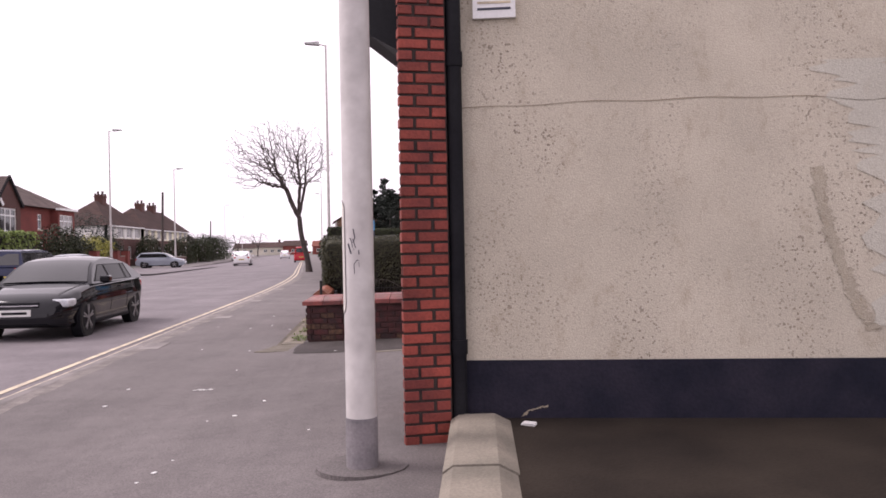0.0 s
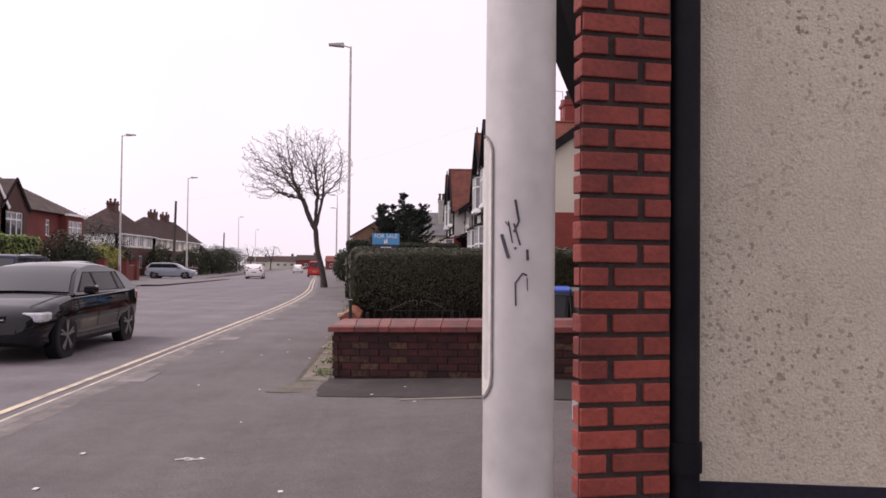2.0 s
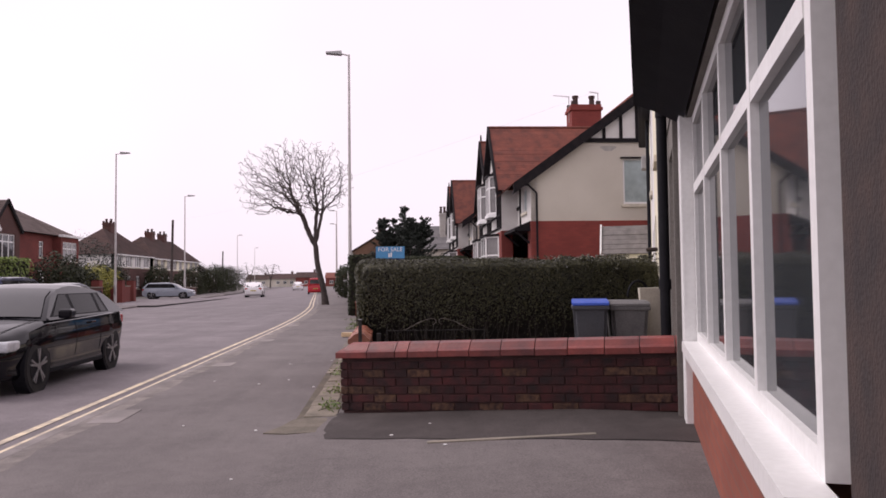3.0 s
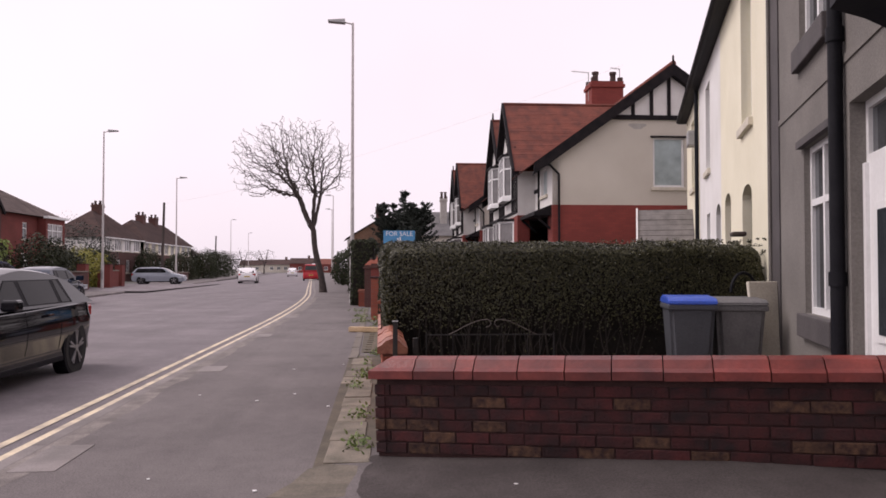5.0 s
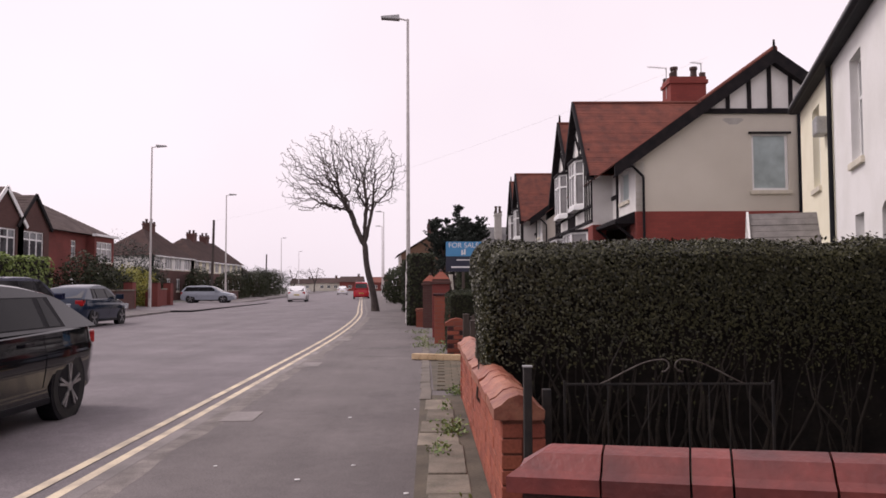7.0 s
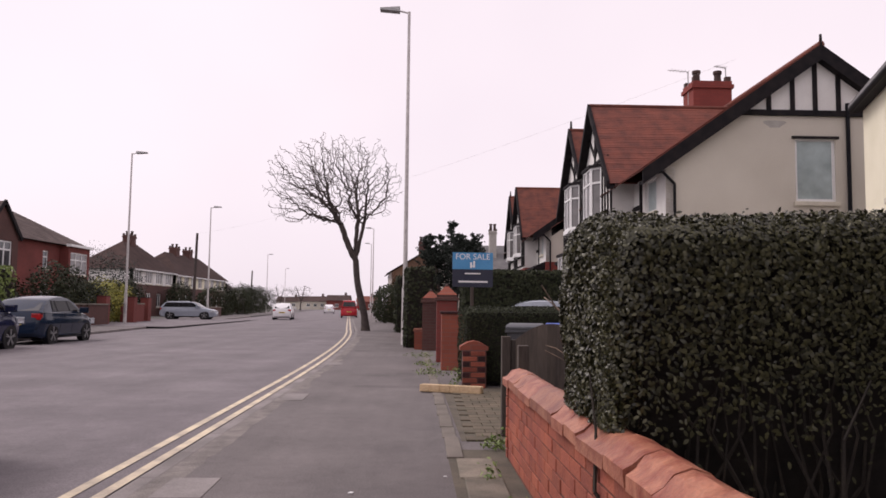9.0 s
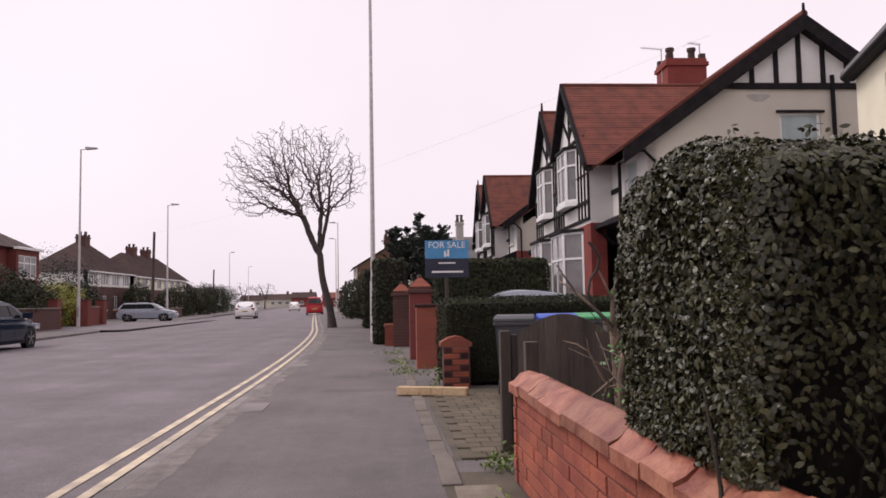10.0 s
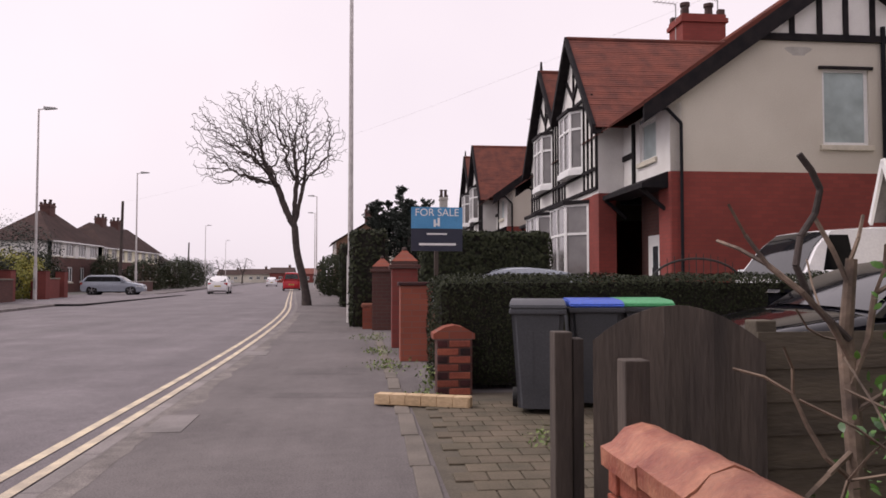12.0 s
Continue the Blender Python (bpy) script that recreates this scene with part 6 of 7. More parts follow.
bm = box(B(), -0.06, 0.26, 26.5, 28.1, 0, 0.6)
part("wall_core", bm, HOUSE_BRICK, thing("garden_wall", "low red brick wall between two piers", "wall", kind="structure"))

sign = thing("estate_sign", "blue and navy for-sale board on a timber post", "sign", pose(-0.17, 28.64, 0, 0, 0, 3))
part("post", box(B(), 0.42, 0.49, 0.02, 0.09, 0, 2.42, 0.004), WOOD_GREY, sign)
part("board", box(B(), 0.0, 0.92, 0.0, 0.018, 1.66, 2.44), SIGN_NAVY, sign)
part("panel", box(B(), 0.0, 0.92, -0.006, -0.001, 2.06, 2.44), SIGN_BLUE, sign, "light blue upper panel")
text("lettering", "FOR SALE", 0.185, pose(0.46, -0.010, 2.34, 90, 0, 0), SIGN_WHITE, sign, "white capital letters")
bm = box(B(), 0.40, 0.44, -0.014, -0.009, 2.09, 2.22)
box(bm, 0.47, 0.51, -0.014, -0.009, 2.10, 2.25)
box(bm, 0.42, 0.49, -0.0135, -0.0085, 2.12, 2.15)
part("emblem", bm, SIGN_WHITE, sign, "white emblem")
part("line", box(B(), 0.28, 0.64, -0.006, -0.001, 1.95, 1.978), SIGN_WHITE, sign)
part("line", box(B(), 0.14, 0.80, -0.006, -0.001, 1.76, 1.80), SIGN_WHITE, sign)


# ---- street lamps and poles ----
def street_lamp(m, h, side, label):
    l = thing("street_lamp", label, "street lamp", m, "street lamps")
    bm = tube(B(), (0, 0, 0), (0, 0, 1.8), 0.10, 0.095, 16)
    tube(bm, (0, 0, 1.8), (0, 0, h), 0.075, 0.045, 14)
    part("shaft", bm, POLE_PAINT, l, smooth=True)
    part("arm", tube(B(), (0, 0, h - 0.05), (side * 0.35, 0, h + 0.03), 0.03, None, 8), POLE_PAINT, l)
    bm = prism(B(), [(side * 0.3, h - 0.03), (side * 0.95, h + 0.02), (side * 0.95, h + 0.08), (side * 0.3, h + 0.13)], "y", -0.14, 0.14)
    part("lantern", bm, GALV, l)
    part("access_door", box(B(), -0.05, 0.05, -0.105, -0.09, 0.6, 1.2), GALV, l)
    return l


street_lamp(pose(-1.45, 35.76, 0), 10.85, -1, "tall grey steel street lamp on the footway")
street_lamp(pose(-19.38, 58.9, 0), 10.6, 1, "tall grey steel street lamp across the road")
street_lamp(pose(-20.4, 80.0, 0), 9.95, 1, "tall grey steel street lamp across the road")
street_lamp(pose(-29.5, 148, 0), 10.3, 1, "tall grey steel street lamp far along the road")
street_lamp(pose(-6.9, 97, 0), 10.0, -1, "tall grey steel street lamp far along the footway")
street_lamp(pose(-8.7, 118, 0), 10.0, -1, "tall grey steel street lamp far along the footway")
street_lamp(pose(-36, 200, 0), 10.3, 1, "tall grey steel street lamp far along the road")
for x, y, h in ((-22.0, 81.0, 7.7), (-30.5, 140, 7.0)):
    single("telegraph_pole", tube(B(), (0, 0, 0), (0.15, 0, h), 0.15, 0.11, 10), BARK, "dark wooden telegraph pole", "pole", pose(x, y, 0), group="telegraph poles")
bm = B()
for i in range(24):
    f0, f1 = i / 24, (i + 1) / 24
    q = [Vector((-22 + 31 * f, 81 - 46 * f, 7.6 + 1.6 * f - 3.0 * f * (1 - f))) for f in (f0, f1)]
    tube(bm, q[0], q[1], 0.0025, None, 4, False)
single("overhead_cable", bm, GALV, "thin overhead cable sagging across the road", "cable")


# ---- the bare street tree ----
def bare_tree(base, fork, centre, radii, n_attr, seed, label, trunk_r=0.25, step=0.19, name="tree", leads=((-0.42, 0.12, 0.95), (0.30, -0.1, 1.0)), lead_n=8, floor=None, twig=0.0075):
    """Grow limbs towards points scattered in a flattened, clumpy crown, then taper them by what they carry."""
    r = np.random.default_rng(seed)
    pts = r.normal(0, 1, (n_attr, 3))
    pts /= np.linalg.norm(pts, axis=1)[:, None]
    pts = pts * (r.random(n_attr) ** 0.5)[:, None] * radii
    lump = np.array([noise.noise(Vector(q) * 0.75 + Vector((seed, 2, 5))) for q in pts])
    pts = pts * (1 + 0.16 * lump)[:, None]
    gap = np.array([noise.noise(Vector(q) * 1.15 + Vector((9, seed, 1))) for q in pts])
    pts = pts[gap > -0.16] + centre
    low = floor or (lambda p: centre[2] - radii[2] * 0.8)
    pts = pts[[p[2] > low(p) for p in pts]]
    b, f = np.array(base, float), np.array(fork, float)
    nodes = [b + (f - b) * k / 14 + np.array([0.05 * math.sin(k * 0.5), 0, 0]) for k in range(15)]
    parent = [-1] + list(range(14))
    for lead in leads:
        last, p, d = 14, f.copy(), np.array(lead)
        for k in range(lead_n):
            p = p + (d + np.array([0, 0, 0.05 * k])) * step * 0.95 + r.normal(0, 0.022, 3)
            nodes.append(p.copy())
            parent.append(last)
            last = len(nodes) - 1
    alive = np.ones(len(pts), bool)
    drift = {}
    for it in range(80):
        N = np.array(nodes)
        if not alive.any():
            break
        A = pts[alive]
        d = np.linalg.norm(A[:, None, :] - N[None, 14:, :], axis=2)
        near = d.argmin(1) + 14
        dm = d.min(1)
        grow = {}
        for a, k, q in zip(A, near, dm):
            if q < 2.6:
                grow.setdefault(k, []).append((a - N[k]) / (np.linalg.norm(a - N[k]) + 1e-6))
        if not grow:
            break
        for k, ds in grow.items():
            w = 0.6 * drift.get(k, np.zeros(3)) + r.normal(0, 0.27, 3)
            v = np.mean(ds, 0) + w
            v /= np.linalg.norm(v) + 1e-6
            drift[len(nodes)] = -w * 0.7
            nodes.append(N[k] + v * step)
            parent.append(k)
        N = np.array(nodes)
        idx = np.where(alive)[0]
        dd = np.linalg.norm(pts[idx][:, None, :] - N[None, -len(grow):, :], axis=2).min(1)
        alive[idx[dd < step * 1.15]] = False
    n = len(nodes)
    area = np.zeros(n)
    kids = np.bincount([p for p in parent if p >= 0], minlength=n)
    for k in range(n - 1, 0, -1):
        if kids[k] == 0:
            area[k] = twig ** 2.1
        area[parent[k]] += area[k]
    rad = np.maximum(area, 1e-9) ** (1 / 2.1)
    s = trunk_r / rad[0]
    rad = np.where(rad > 0.03, rad * (1 + (s - 1) * np.clip((rad - 0.03) / (rad[0] - 0.03), 0, 1)), rad)
    for k in range(15):
        rad[k] = trunk_r * (1.25 - 0.25 * min(1, k / 3) - 0.2 * k / 14)
    V, F, VT, FT = [], [], [], []
    for k in range(1, n):
        big = rad[k] > 0.028
        vs, fs, sides = (V, F, 8) if big else (VT, FT, 4)
        p, q = Vector(nodes[parent[k]]), Vector(nodes[k])
        m = (q - p).to_track_quat("Z", "Y").to_matrix()
        o = len(vs)
        r0 = rad[k] * (1.12 if big else 1.0) if k > 14 else rad[parent[k]]
        for c, rr_ in ((p, min(rad[parent[k]], r0)), (q, rad[k])):
            for i in range(sides):
                a = 2 * math.pi * i / sides
                vs.append(tuple(c + m @ Vector((math.cos(a) * rr_, math.sin(a) * rr_, 0))))
        for i in range(sides):
            j = (i + 1) % sides
            fs.append((o + i, o + j, o + sides + j, o + sides + i))
    t = thing(name, label, "tree")
    for nm, vv, ff, mm in (("trunk", V, F, BARK), ("crown", VT, FT, TWIG)):
        me = bpy.data.meshes.new(nm)
        me.from_pydata(vv, [], ff)
        me.materials.append(mm)
        me.shade_smooth()
        o = new(nm, me)
        o.parent = t
        tagged(o, kind="stuff" if nm == "crown" else "")
    return t


bare_tree((-3.76, 49.2, -0.02), (-4.36, 49.35, 3.5), np.array([-5.55, 49.3, 7.2]), np.array([3.6, 3.2, 2.75]), 5200, 4, "bare leaning street tree with a broad twiggy crown", 0.19,
          leads=((-0.42, 0.1, 0.86), (0.26, -0.12, 0.9), (0.12, 0.28, 0.95)), lead_n=9, floor=lambda p: 5.35 + 0.10 * (p[0] + 6.5), twig=0.0085)
for k, (x, y, sc) in enumerate(((-33, 205, 1.0), (-44, 235, 1.5), (-50, 240, 1.2))):
    bare_tree((x, y, 0), (x + 0.2, y, 2.2), np.array([x, y, 4.2]), np.array([3.4, 3.4, 2.4]) * sc, 420, 9 + k, "bare twiggy tree far along the road", 0.2, 0.45, twig=0.02)


# ---- vehicles ----
def car(m, L, W, H, body, label, style="hatch", plate=PLATE, group="", lights_on=False, front_seen=True):
    c = thing("car" if style != "van" else "van", label, "car" if style != "van" else "van", m, group)
    hw = W / 2
    S = {"hatch": ((0.265, 0.445, 0.60, 0.845, 0.972), 0.675), "mpv": ((0.19, 0.38, 0.62, 0.92, 0.985), 0.63), "estate": ((0.25, 0.43, 0.60, 0.90, 0.985), 0.67), "van": ((0.16, 0.28, 0.6, 0.985, 0.995), 0.55)}[style]
    (xa, xb, xc, xd, xe), beltf = S
    belt = H * beltf if style != "van" else 1.15
    st = np.concatenate([np.linspace(0, 0.16, 12), np.linspace(0.19, 0.9, 22), np.linspace(0.92, 1, 8)])
    hood0 = 0.485 * H
    top = np.interp(st, [0, 0.012, 0.035, 0.075, 0.15, xa, 0.5, 0.9, 0.965, 0.985, 1], [0.36 * H, hood0 - 0.06, hood0 + 0.02, hood0 + 0.09, belt - 0.10, belt - 0.015, belt, belt + 0.035, belt + 0.02, belt - 0.10, 0.42 * H])
    wid = np.interp(st, [0, 0.02, 0.06, 0.14, 0.3, 0.8, 0.93, 0.98, 1], [0.62, 0.80, 0.91, 0.98, 1.0, 1.0, 0.965, 0.88, 0.76]) * hw
    low = np.interp(st, [0, 0.04, 0.1, 0.9, 0.97, 1], [0.30, 0.22, 0.2, 0.2, 0.26, 0.36])
    bm = B()
    rings = []
    for s, t, w, z0 in zip(st, top, wid, low):
        x = L / 2 - s * L
        half = [(0.0, z0), (w * 0.90, z0), (w * 0.965, z0 + 0.06), (w * 0.955, z0 + 0.17), (w * 0.985, z0 + (t - z0) * 0.45), (w, z0 + (t - z0) * 0.68), (w * 0.975, z0 + (t - z0) * 0.76), (w * 0.95, t - 0.045), (w * 0.90, t - 0.008), (w * 0.80, t + 0.012), (w * 0.45, t + 0.03), (0.0, t + 0.036)]
        pts = half + [(-a, b) for a, b in half[-2:0:-1]]
        rings.append([bm.verts.new((x, a, b)) for a, b in pts])
    for r0, r1 in zip(rings, rings[1:]):
        for k in range(len(r0)):
            j = (k + 1) % len(r0)
            bm.faces.new((r0[k], r0[j], r1[j], r1[k]))
    bm.faces.new(rings[0])
    bm.faces.new(rings[-1][::-1])
    bd = part("body", bm, body, c, smooth=True)
    # cabin
    def X(f):
        return L / 2 - f * L
    prof = [(X(xa), belt - 0.02), (X((xa * 0.45 + xb * 0.55)), belt + (H - belt) * 0.62), (X(xb), H - 0.045), (X((xb + xc) / 2), H - 0.008), (X(xc), H), (X((xc + xd) / 2), H - (0.045 if style == "hatch" else 0.02)), (X(xd), H - (0.155 if style == "hatch" else 0.075)), (X(xe), belt)]
    def wy(z):
        return hw * (0.925 - 0.235 * (z - belt) / (H - belt))
    bm = B()
    secs = []
    dense = []
    for i in range(len(prof) - 1):
        dense.append((*prof[i], 1.0 if 2 < i < len(prof) - 1 else 0.0))
        if 2 <= i < len(prof) - 2:
            q0, q1, q2, q3 = (Vector(prof[j]) for j in (i - 1 if i > 2 else i, i, i + 1, i + 2))
            for f in (0.25, 0.5, 0.75):
                v = 0.5 * (2 * q1 + (q2 - q0) * f + (2 * q0 - 5 * q1 + 4 * q2 - q3) * f * f + (3 * q1 - q0 - 3 * q2 + q3) * f ** 3)
                dense.append((v.x, v.y, f if i == 2 else 1.0))
    dense.append((*prof[-1], 0.0))
    for x, z, e in dense:
        w = wy(z)
        secs.append([bm.verts.new((x, y, z + dz)) for y, dz in ((-w, 0), (-w * 0.94, 0.002 + 0.014 * e), (-w * 0.6, 0.012 + 0.022 * e), (0, 0.018 + 0.026 * e), (w * 0.6, 0.012 + 0.022 * e), (w * 0.94, 0.002 + 0.014 * e), (w, 0))])
    for a, b in zip(secs, secs[1:]):
        for k in range(6):
            bm.faces.new((a[k], a[k + 1], b[k + 1], b[k]))
    bm.faces.new([s[0] for s in secs])
    bm.faces.new([s[6] for s in secs][::-1])
    cab = part("cabin", bm, body, c, smooth=True)
    # glazing, a little proud of the cabin
    def quad(name, pts, par, off, gm=None):
        b2 = B()
        b2.faces.new([b2.verts.new(Vector(p) + Vector(off)) for p in pts])
        part(name, b2, gm or CAR_GLASS, par)
    def lerp(a, b, f):
        return (a[0] + (b[0] - a[0]) * f, a[1] + (b[1] - a[1]) * f)
    b2 = B()
    rows = []
    for f in (0.06, 0.5, 0.94):
        q = lerp(prof[0], prof[1], f * 2) if f < 0.5 else lerp(prof[1], prof[2], f * 2 - 1)
        w = wy(q[1]) * 0.91
        rows.append([b2.verts.new((q[0] + 0.012, y, q[1] + 0.014 + dz)) for y, dz in ((-w, 0), (-w * 0.6, 0.012), (0, 0.018), (w * 0.6, 0.012), (w, 0))])
    for a, b in zip(rows, rows[1:]):
        for k in range(4):
            b2.faces.new((a[k], a[k + 1], b[k + 1], b[k]))
    part("windscreen", b2, CAR_GLASS, cab, smooth=True)
    a, b = lerp(prof[-1], prof[-2], 0.12), lerp(prof[-1], prof[-2], 0.88)
    wa, wb = wy(a[1]) * 0.86, wy(b[1]) * 0.88
    quad("rear_window", [(a[0], -wa, a[1]), (a[0], wa, a[1]), (b[0], wb, b[1]), (b[0], -wb, b[1])], cab, (-0.012, 0, 0.012))
    zt, zb = H - (0.125 if style == "hatch" else 0.10), belt + 0.035
    cuts = {"hatch": [xa + 0.05, 0.50, 0.72, 0.80], "van": [xa + 0.05, 0.34]}.get(style, [xa + 0.05, 0.47, 0.66, xd + (xe - xd) * 0.35])
    for sd in (-1, 1):
        if style != "van":
            r0, r1 = wy(zb - 0.012) + 0.003, wy(zt + 0.012) + 0.003
            pts = [(X(cuts[0] - 0.012), sd * r0, zb - 0.012), (X(cuts[-1] + 0.008), sd * r0, zb - 0.012), (X(cuts[-1] - 0.02 if style == "hatch" else xd - 0.02), sd * r1, zt + 0.012), (X(xb - 0.01), sd * r1, zt + 0.012)]
            quad("window_trim", pts if sd > 0 else pts[::-1], cab, (0, 0, 0), BLACK_PLASTIC)
        for k, (u0, u1) in enumerate(zip(cuts, cuts[1:])):
            t0, t1 = u0 + 0.012, u1 - 0.012
            top0 = max(t0, xb - 0.01) if k == 0 else t0
            last = k == len(cuts) - 2
            top1 = t1
            if last and style != "van":
                top1 = xd - 0.01 if style != "hatch" else t1 - 0.03
            pts = [(X(t0), sd * (wy(zb) + 0.006), zb), (X(t1), sd * (wy(zb) + 0.006), zb), (X(top1), sd * (wy(zt) + 0.006), zt), (X(top0), sd * (wy(zt) + 0.006), zt)]
            quad("side_window", pts if sd > 0 else pts[::-1], cab, (0, 0, 0), SIDE_GLASS)
        mb = box(B(), X(xa + 0.085), X(xa + 0.045), sd * (hw + 0.01), sd * (hw + 0.19), belt + 0.0, belt + 0.13, 0.03)
        part("mirror", mb, body, c)
        hl = box(B(), X(0.105), X(0.03), sd * hw * 0.60, sd * hw * 0.935, hood0 - 0.10, hood0 + 0.035, 0.03)
        part("headlight", hl, LAMP_CLEAR, c)
        tl = box(B(), X(0.988), X(0.955), sd * hw * 0.62, sd * hw * 0.885, belt - 0.20, belt - 0.05, 0.02)
        part("tail_light", tl, LAMP_RED, c)
        for fx in (0.195, 0.805):
            x = X(fx)
            R = 0.33
            ho = hw * 0.965
            arch = tube(B(), (x, sd * (ho - 0.16), R), (x, sd * (ho + 0.010), R), R + 0.045, None, 28)
            part("wheel_arch", arch, BLACK_PLASTIC, bd)
            wl = part("wheel", tube(B(), (x, sd * (ho - 0.17), R), (x, sd * (ho + 0.015), R), R, None, 28), RUBBER, c)
            rim = tube(B(), (x, sd * (ho + 0.0), R), (x, sd * (ho + 0.019), R), R * 0.74, R * 0.70, 24)
            part("rim", rim, BLACK_PLASTIC, wl)
            sp = B()
            for k in range(5):
                a0 = 2 * math.pi * k / 5 + 0.3
                for da in (-0.13, 0.13):
                    bar(sp, (x + 0.04 * math.cos(a0), sd * (ho + 0.022), R + 0.04 * math.sin(a0)), (x + R * 0.70 * math.cos(a0 + da), sd * (ho + 0.022), R + R * 0.70 * math.sin(a0 + da)), 0.018, 0.026)
            tube(sp, (x, sd * (ho + 0.014), R), (x, sd * (ho + 0.030), R), 0.05, None, 12)
            part("spokes", sp, ALLOY, wl)
        part("door_handle", box(B(), X(0.63), X(0.59), sd * hw * 0.99, sd * (hw + 0.012), belt - 0.12, belt - 0.09, 0.006), body, c)
        for f in (0.475, 0.69):
            t, z0 = belt, 0.2
            line = [(0.957, z0 + 0.17), (0.987, z0 + (t - z0) * 0.45), (1.002, z0 + (t - z0) * 0.68), (0.977, z0 + (t - z0) * 0.76), (0.952, t - 0.045)]
            seam = B()
            for (wa, za), (wb, zc) in zip(line, line[1:]):
                bar(seam, (X(f), sd * hw * wa, za), (X(f), sd * hw * wb, zc), 0.005, 0.005)
            part("door_seam", seam, BLACK_PLASTIC, bd)
    part("grille", box(B(), X(0.03), X(0.006), -hw * 0.42, hw * 0.42, hood0 - 0.12, hood0 - 0.0, 0.02), BLACK_PLASTIC, c)
    for sd in (-1, 1):
        part("sill_trim", box(B(), X(0.72), X(0.28), sd * hw * 0.90, sd * hw * 0.972, 0.20, 0.27, 0.012), BLACK_PLASTIC, c)
        part("bonnet_seam", bar(B(), (X(0.07), sd * hw * 0.66, hood0 + 0.118), (X(xa - 0.01), sd * hw * 0.80, belt + 0.003), 0.008, 0.006), BLACK_PLASTIC, bd)
    part("grille_bar", box(B(), X(0.01), X(0.002), -hw * 0.42, hw * 0.42, hood0 - 0.07, hood0 - 0.05, 0.004), CHROME, c)
    part("lower_intake", box(B(), X(0.03), X(0.004), -hw * 0.58, hw * 0.58, 0.27, 0.40, 0.02), BLACK_PLASTIC, c)
    pl = part("number_plate", box(B(), X(0.004), X(-0.002), -0.26, 0.26, 0.43, 0.54), PLATE, c, "white number plate with a dark bar")
    part("plate_bar", box(B(), X(-0.002), X(-0.003), -0.2, 0.2, 0.465, 0.505), BLACK_PLASTIC, pl)
    pl = part("number_plate", box(B(), X(1.002), X(0.99), -0.26, 0.26, 0.62, 0.73), PLATE_YELLOW, c, "yellow number plate with a dark bar")
    part("plate_bar", box(B(), X(1.003), X(1.002), -0.2, 0.2, 0.655, 0.695), BLACK_PLASTIC, pl)
    return c


def road_pose(x, y, heading, z=-0.075):
    """heading 90: away along the street; -90: towards the shop."""
    return pose(x, y, z, 0, 0, heading)


car(road_pose(-5.05, 15.7, -89), 4.36, 1.78, 1.37, CAR_BLACK, "glossy black hatchback with a chrome grille bar on the road", "hatch", group="traffic")
car(road_pose(-12.9, 31.2, 91, -0.10), 4.32, 1.75, 1.68, CAR_NAVY, "navy blue people carrier parked at the far kerb", "mpv", group="parked cars")
car(road_pose(-13.15, 36.5, 92, -0.10), 4.05, 1.74, 1.47, CAR_BLUE, "dark blue hatchback parked at the far kerb", "hatch", group="parked cars")
car(road_pose(-19.8, 73.0, 4, 0.0), 4.35, 1.78, 1.42, CAR_SILVER, "silver estate car at a side turning", "estate", group="traffic")
car(road_pose(-13.6, 80.0, 96, -0.09), 4.0, 1.70, 1.46, CAR_WHITE, "white hatchback driving away on the road", "hatch", group="traffic")
car(road_pose(-9.5, 97.0, 96, -0.09), 4.4, 1.85, 1.9, CAR_RED, "red delivery van parked by the kerb", "van", group="parked cars")
car(pose(3.75, 21.2, 0.0, 0, 0, 178), 4.2, 1.76, 1.34, CAR_BLACK, "dark car parked on the drive behind a fence", "hatch", group="cars on drives")
car(pose(6.3, 25.6, 0.0, 0, 0, 182), 4.7, 1.86, 1.86, CAR_WHITE, "white van parked on a drive behind a hedge", "van", group="cars on drives")
car(pose(1.75, 30.3, 0.0, 0, 0, 178), 4.1, 1.7, 1.36, CAR_SILVER, "silver car parked on a drive behind a hedge", "hatch", group="cars on drives")
for x, y, h, mm in ((-21, 118, 100, CAR_SILVER), (-23, 126, 98, CAR_WHITE), (-17.5, 142, 97, CAR_WHITE)):
    car(road_pose(x, y, h), 4.2, 1.75, 1.5, mm, "pale car far along the road", "hatch", group="far cars")


# ---- far side of the road ----
def front_m(x, y):
    """Face of a house that looks across the road towards the shop side."""
    return pose(x, y, 0, 0, 0, -90)


def hip(parent, x0, x1, y0, y1, ze, zr, ins, material, courses=22):
    xm = (x0 + x1) / 2
    tiled_slope(parent, "roof_slope", [(x1, y0, ze), (x1, y1, ze), (xm, y1 - ins, zr), (xm, y0 + ins, zr)], material, courses, 1, rng)
    tiled_slope(parent, "roof_slope", [(x0, y0, ze), (x0, y1, ze), (xm, y1 - ins, zr), (xm, y0 + ins, zr)], material, courses, 1, rng)
    for ya, yb in ((y0, y0 + ins), (y1, y1 - ins)):
        tiled_slope(parent, "roof_slope", [(x0, ya, ze), (x1, ya, ze), (xm, yb, zr), (xm, yb, zr - 0.001)], material, courses, 1, rng)


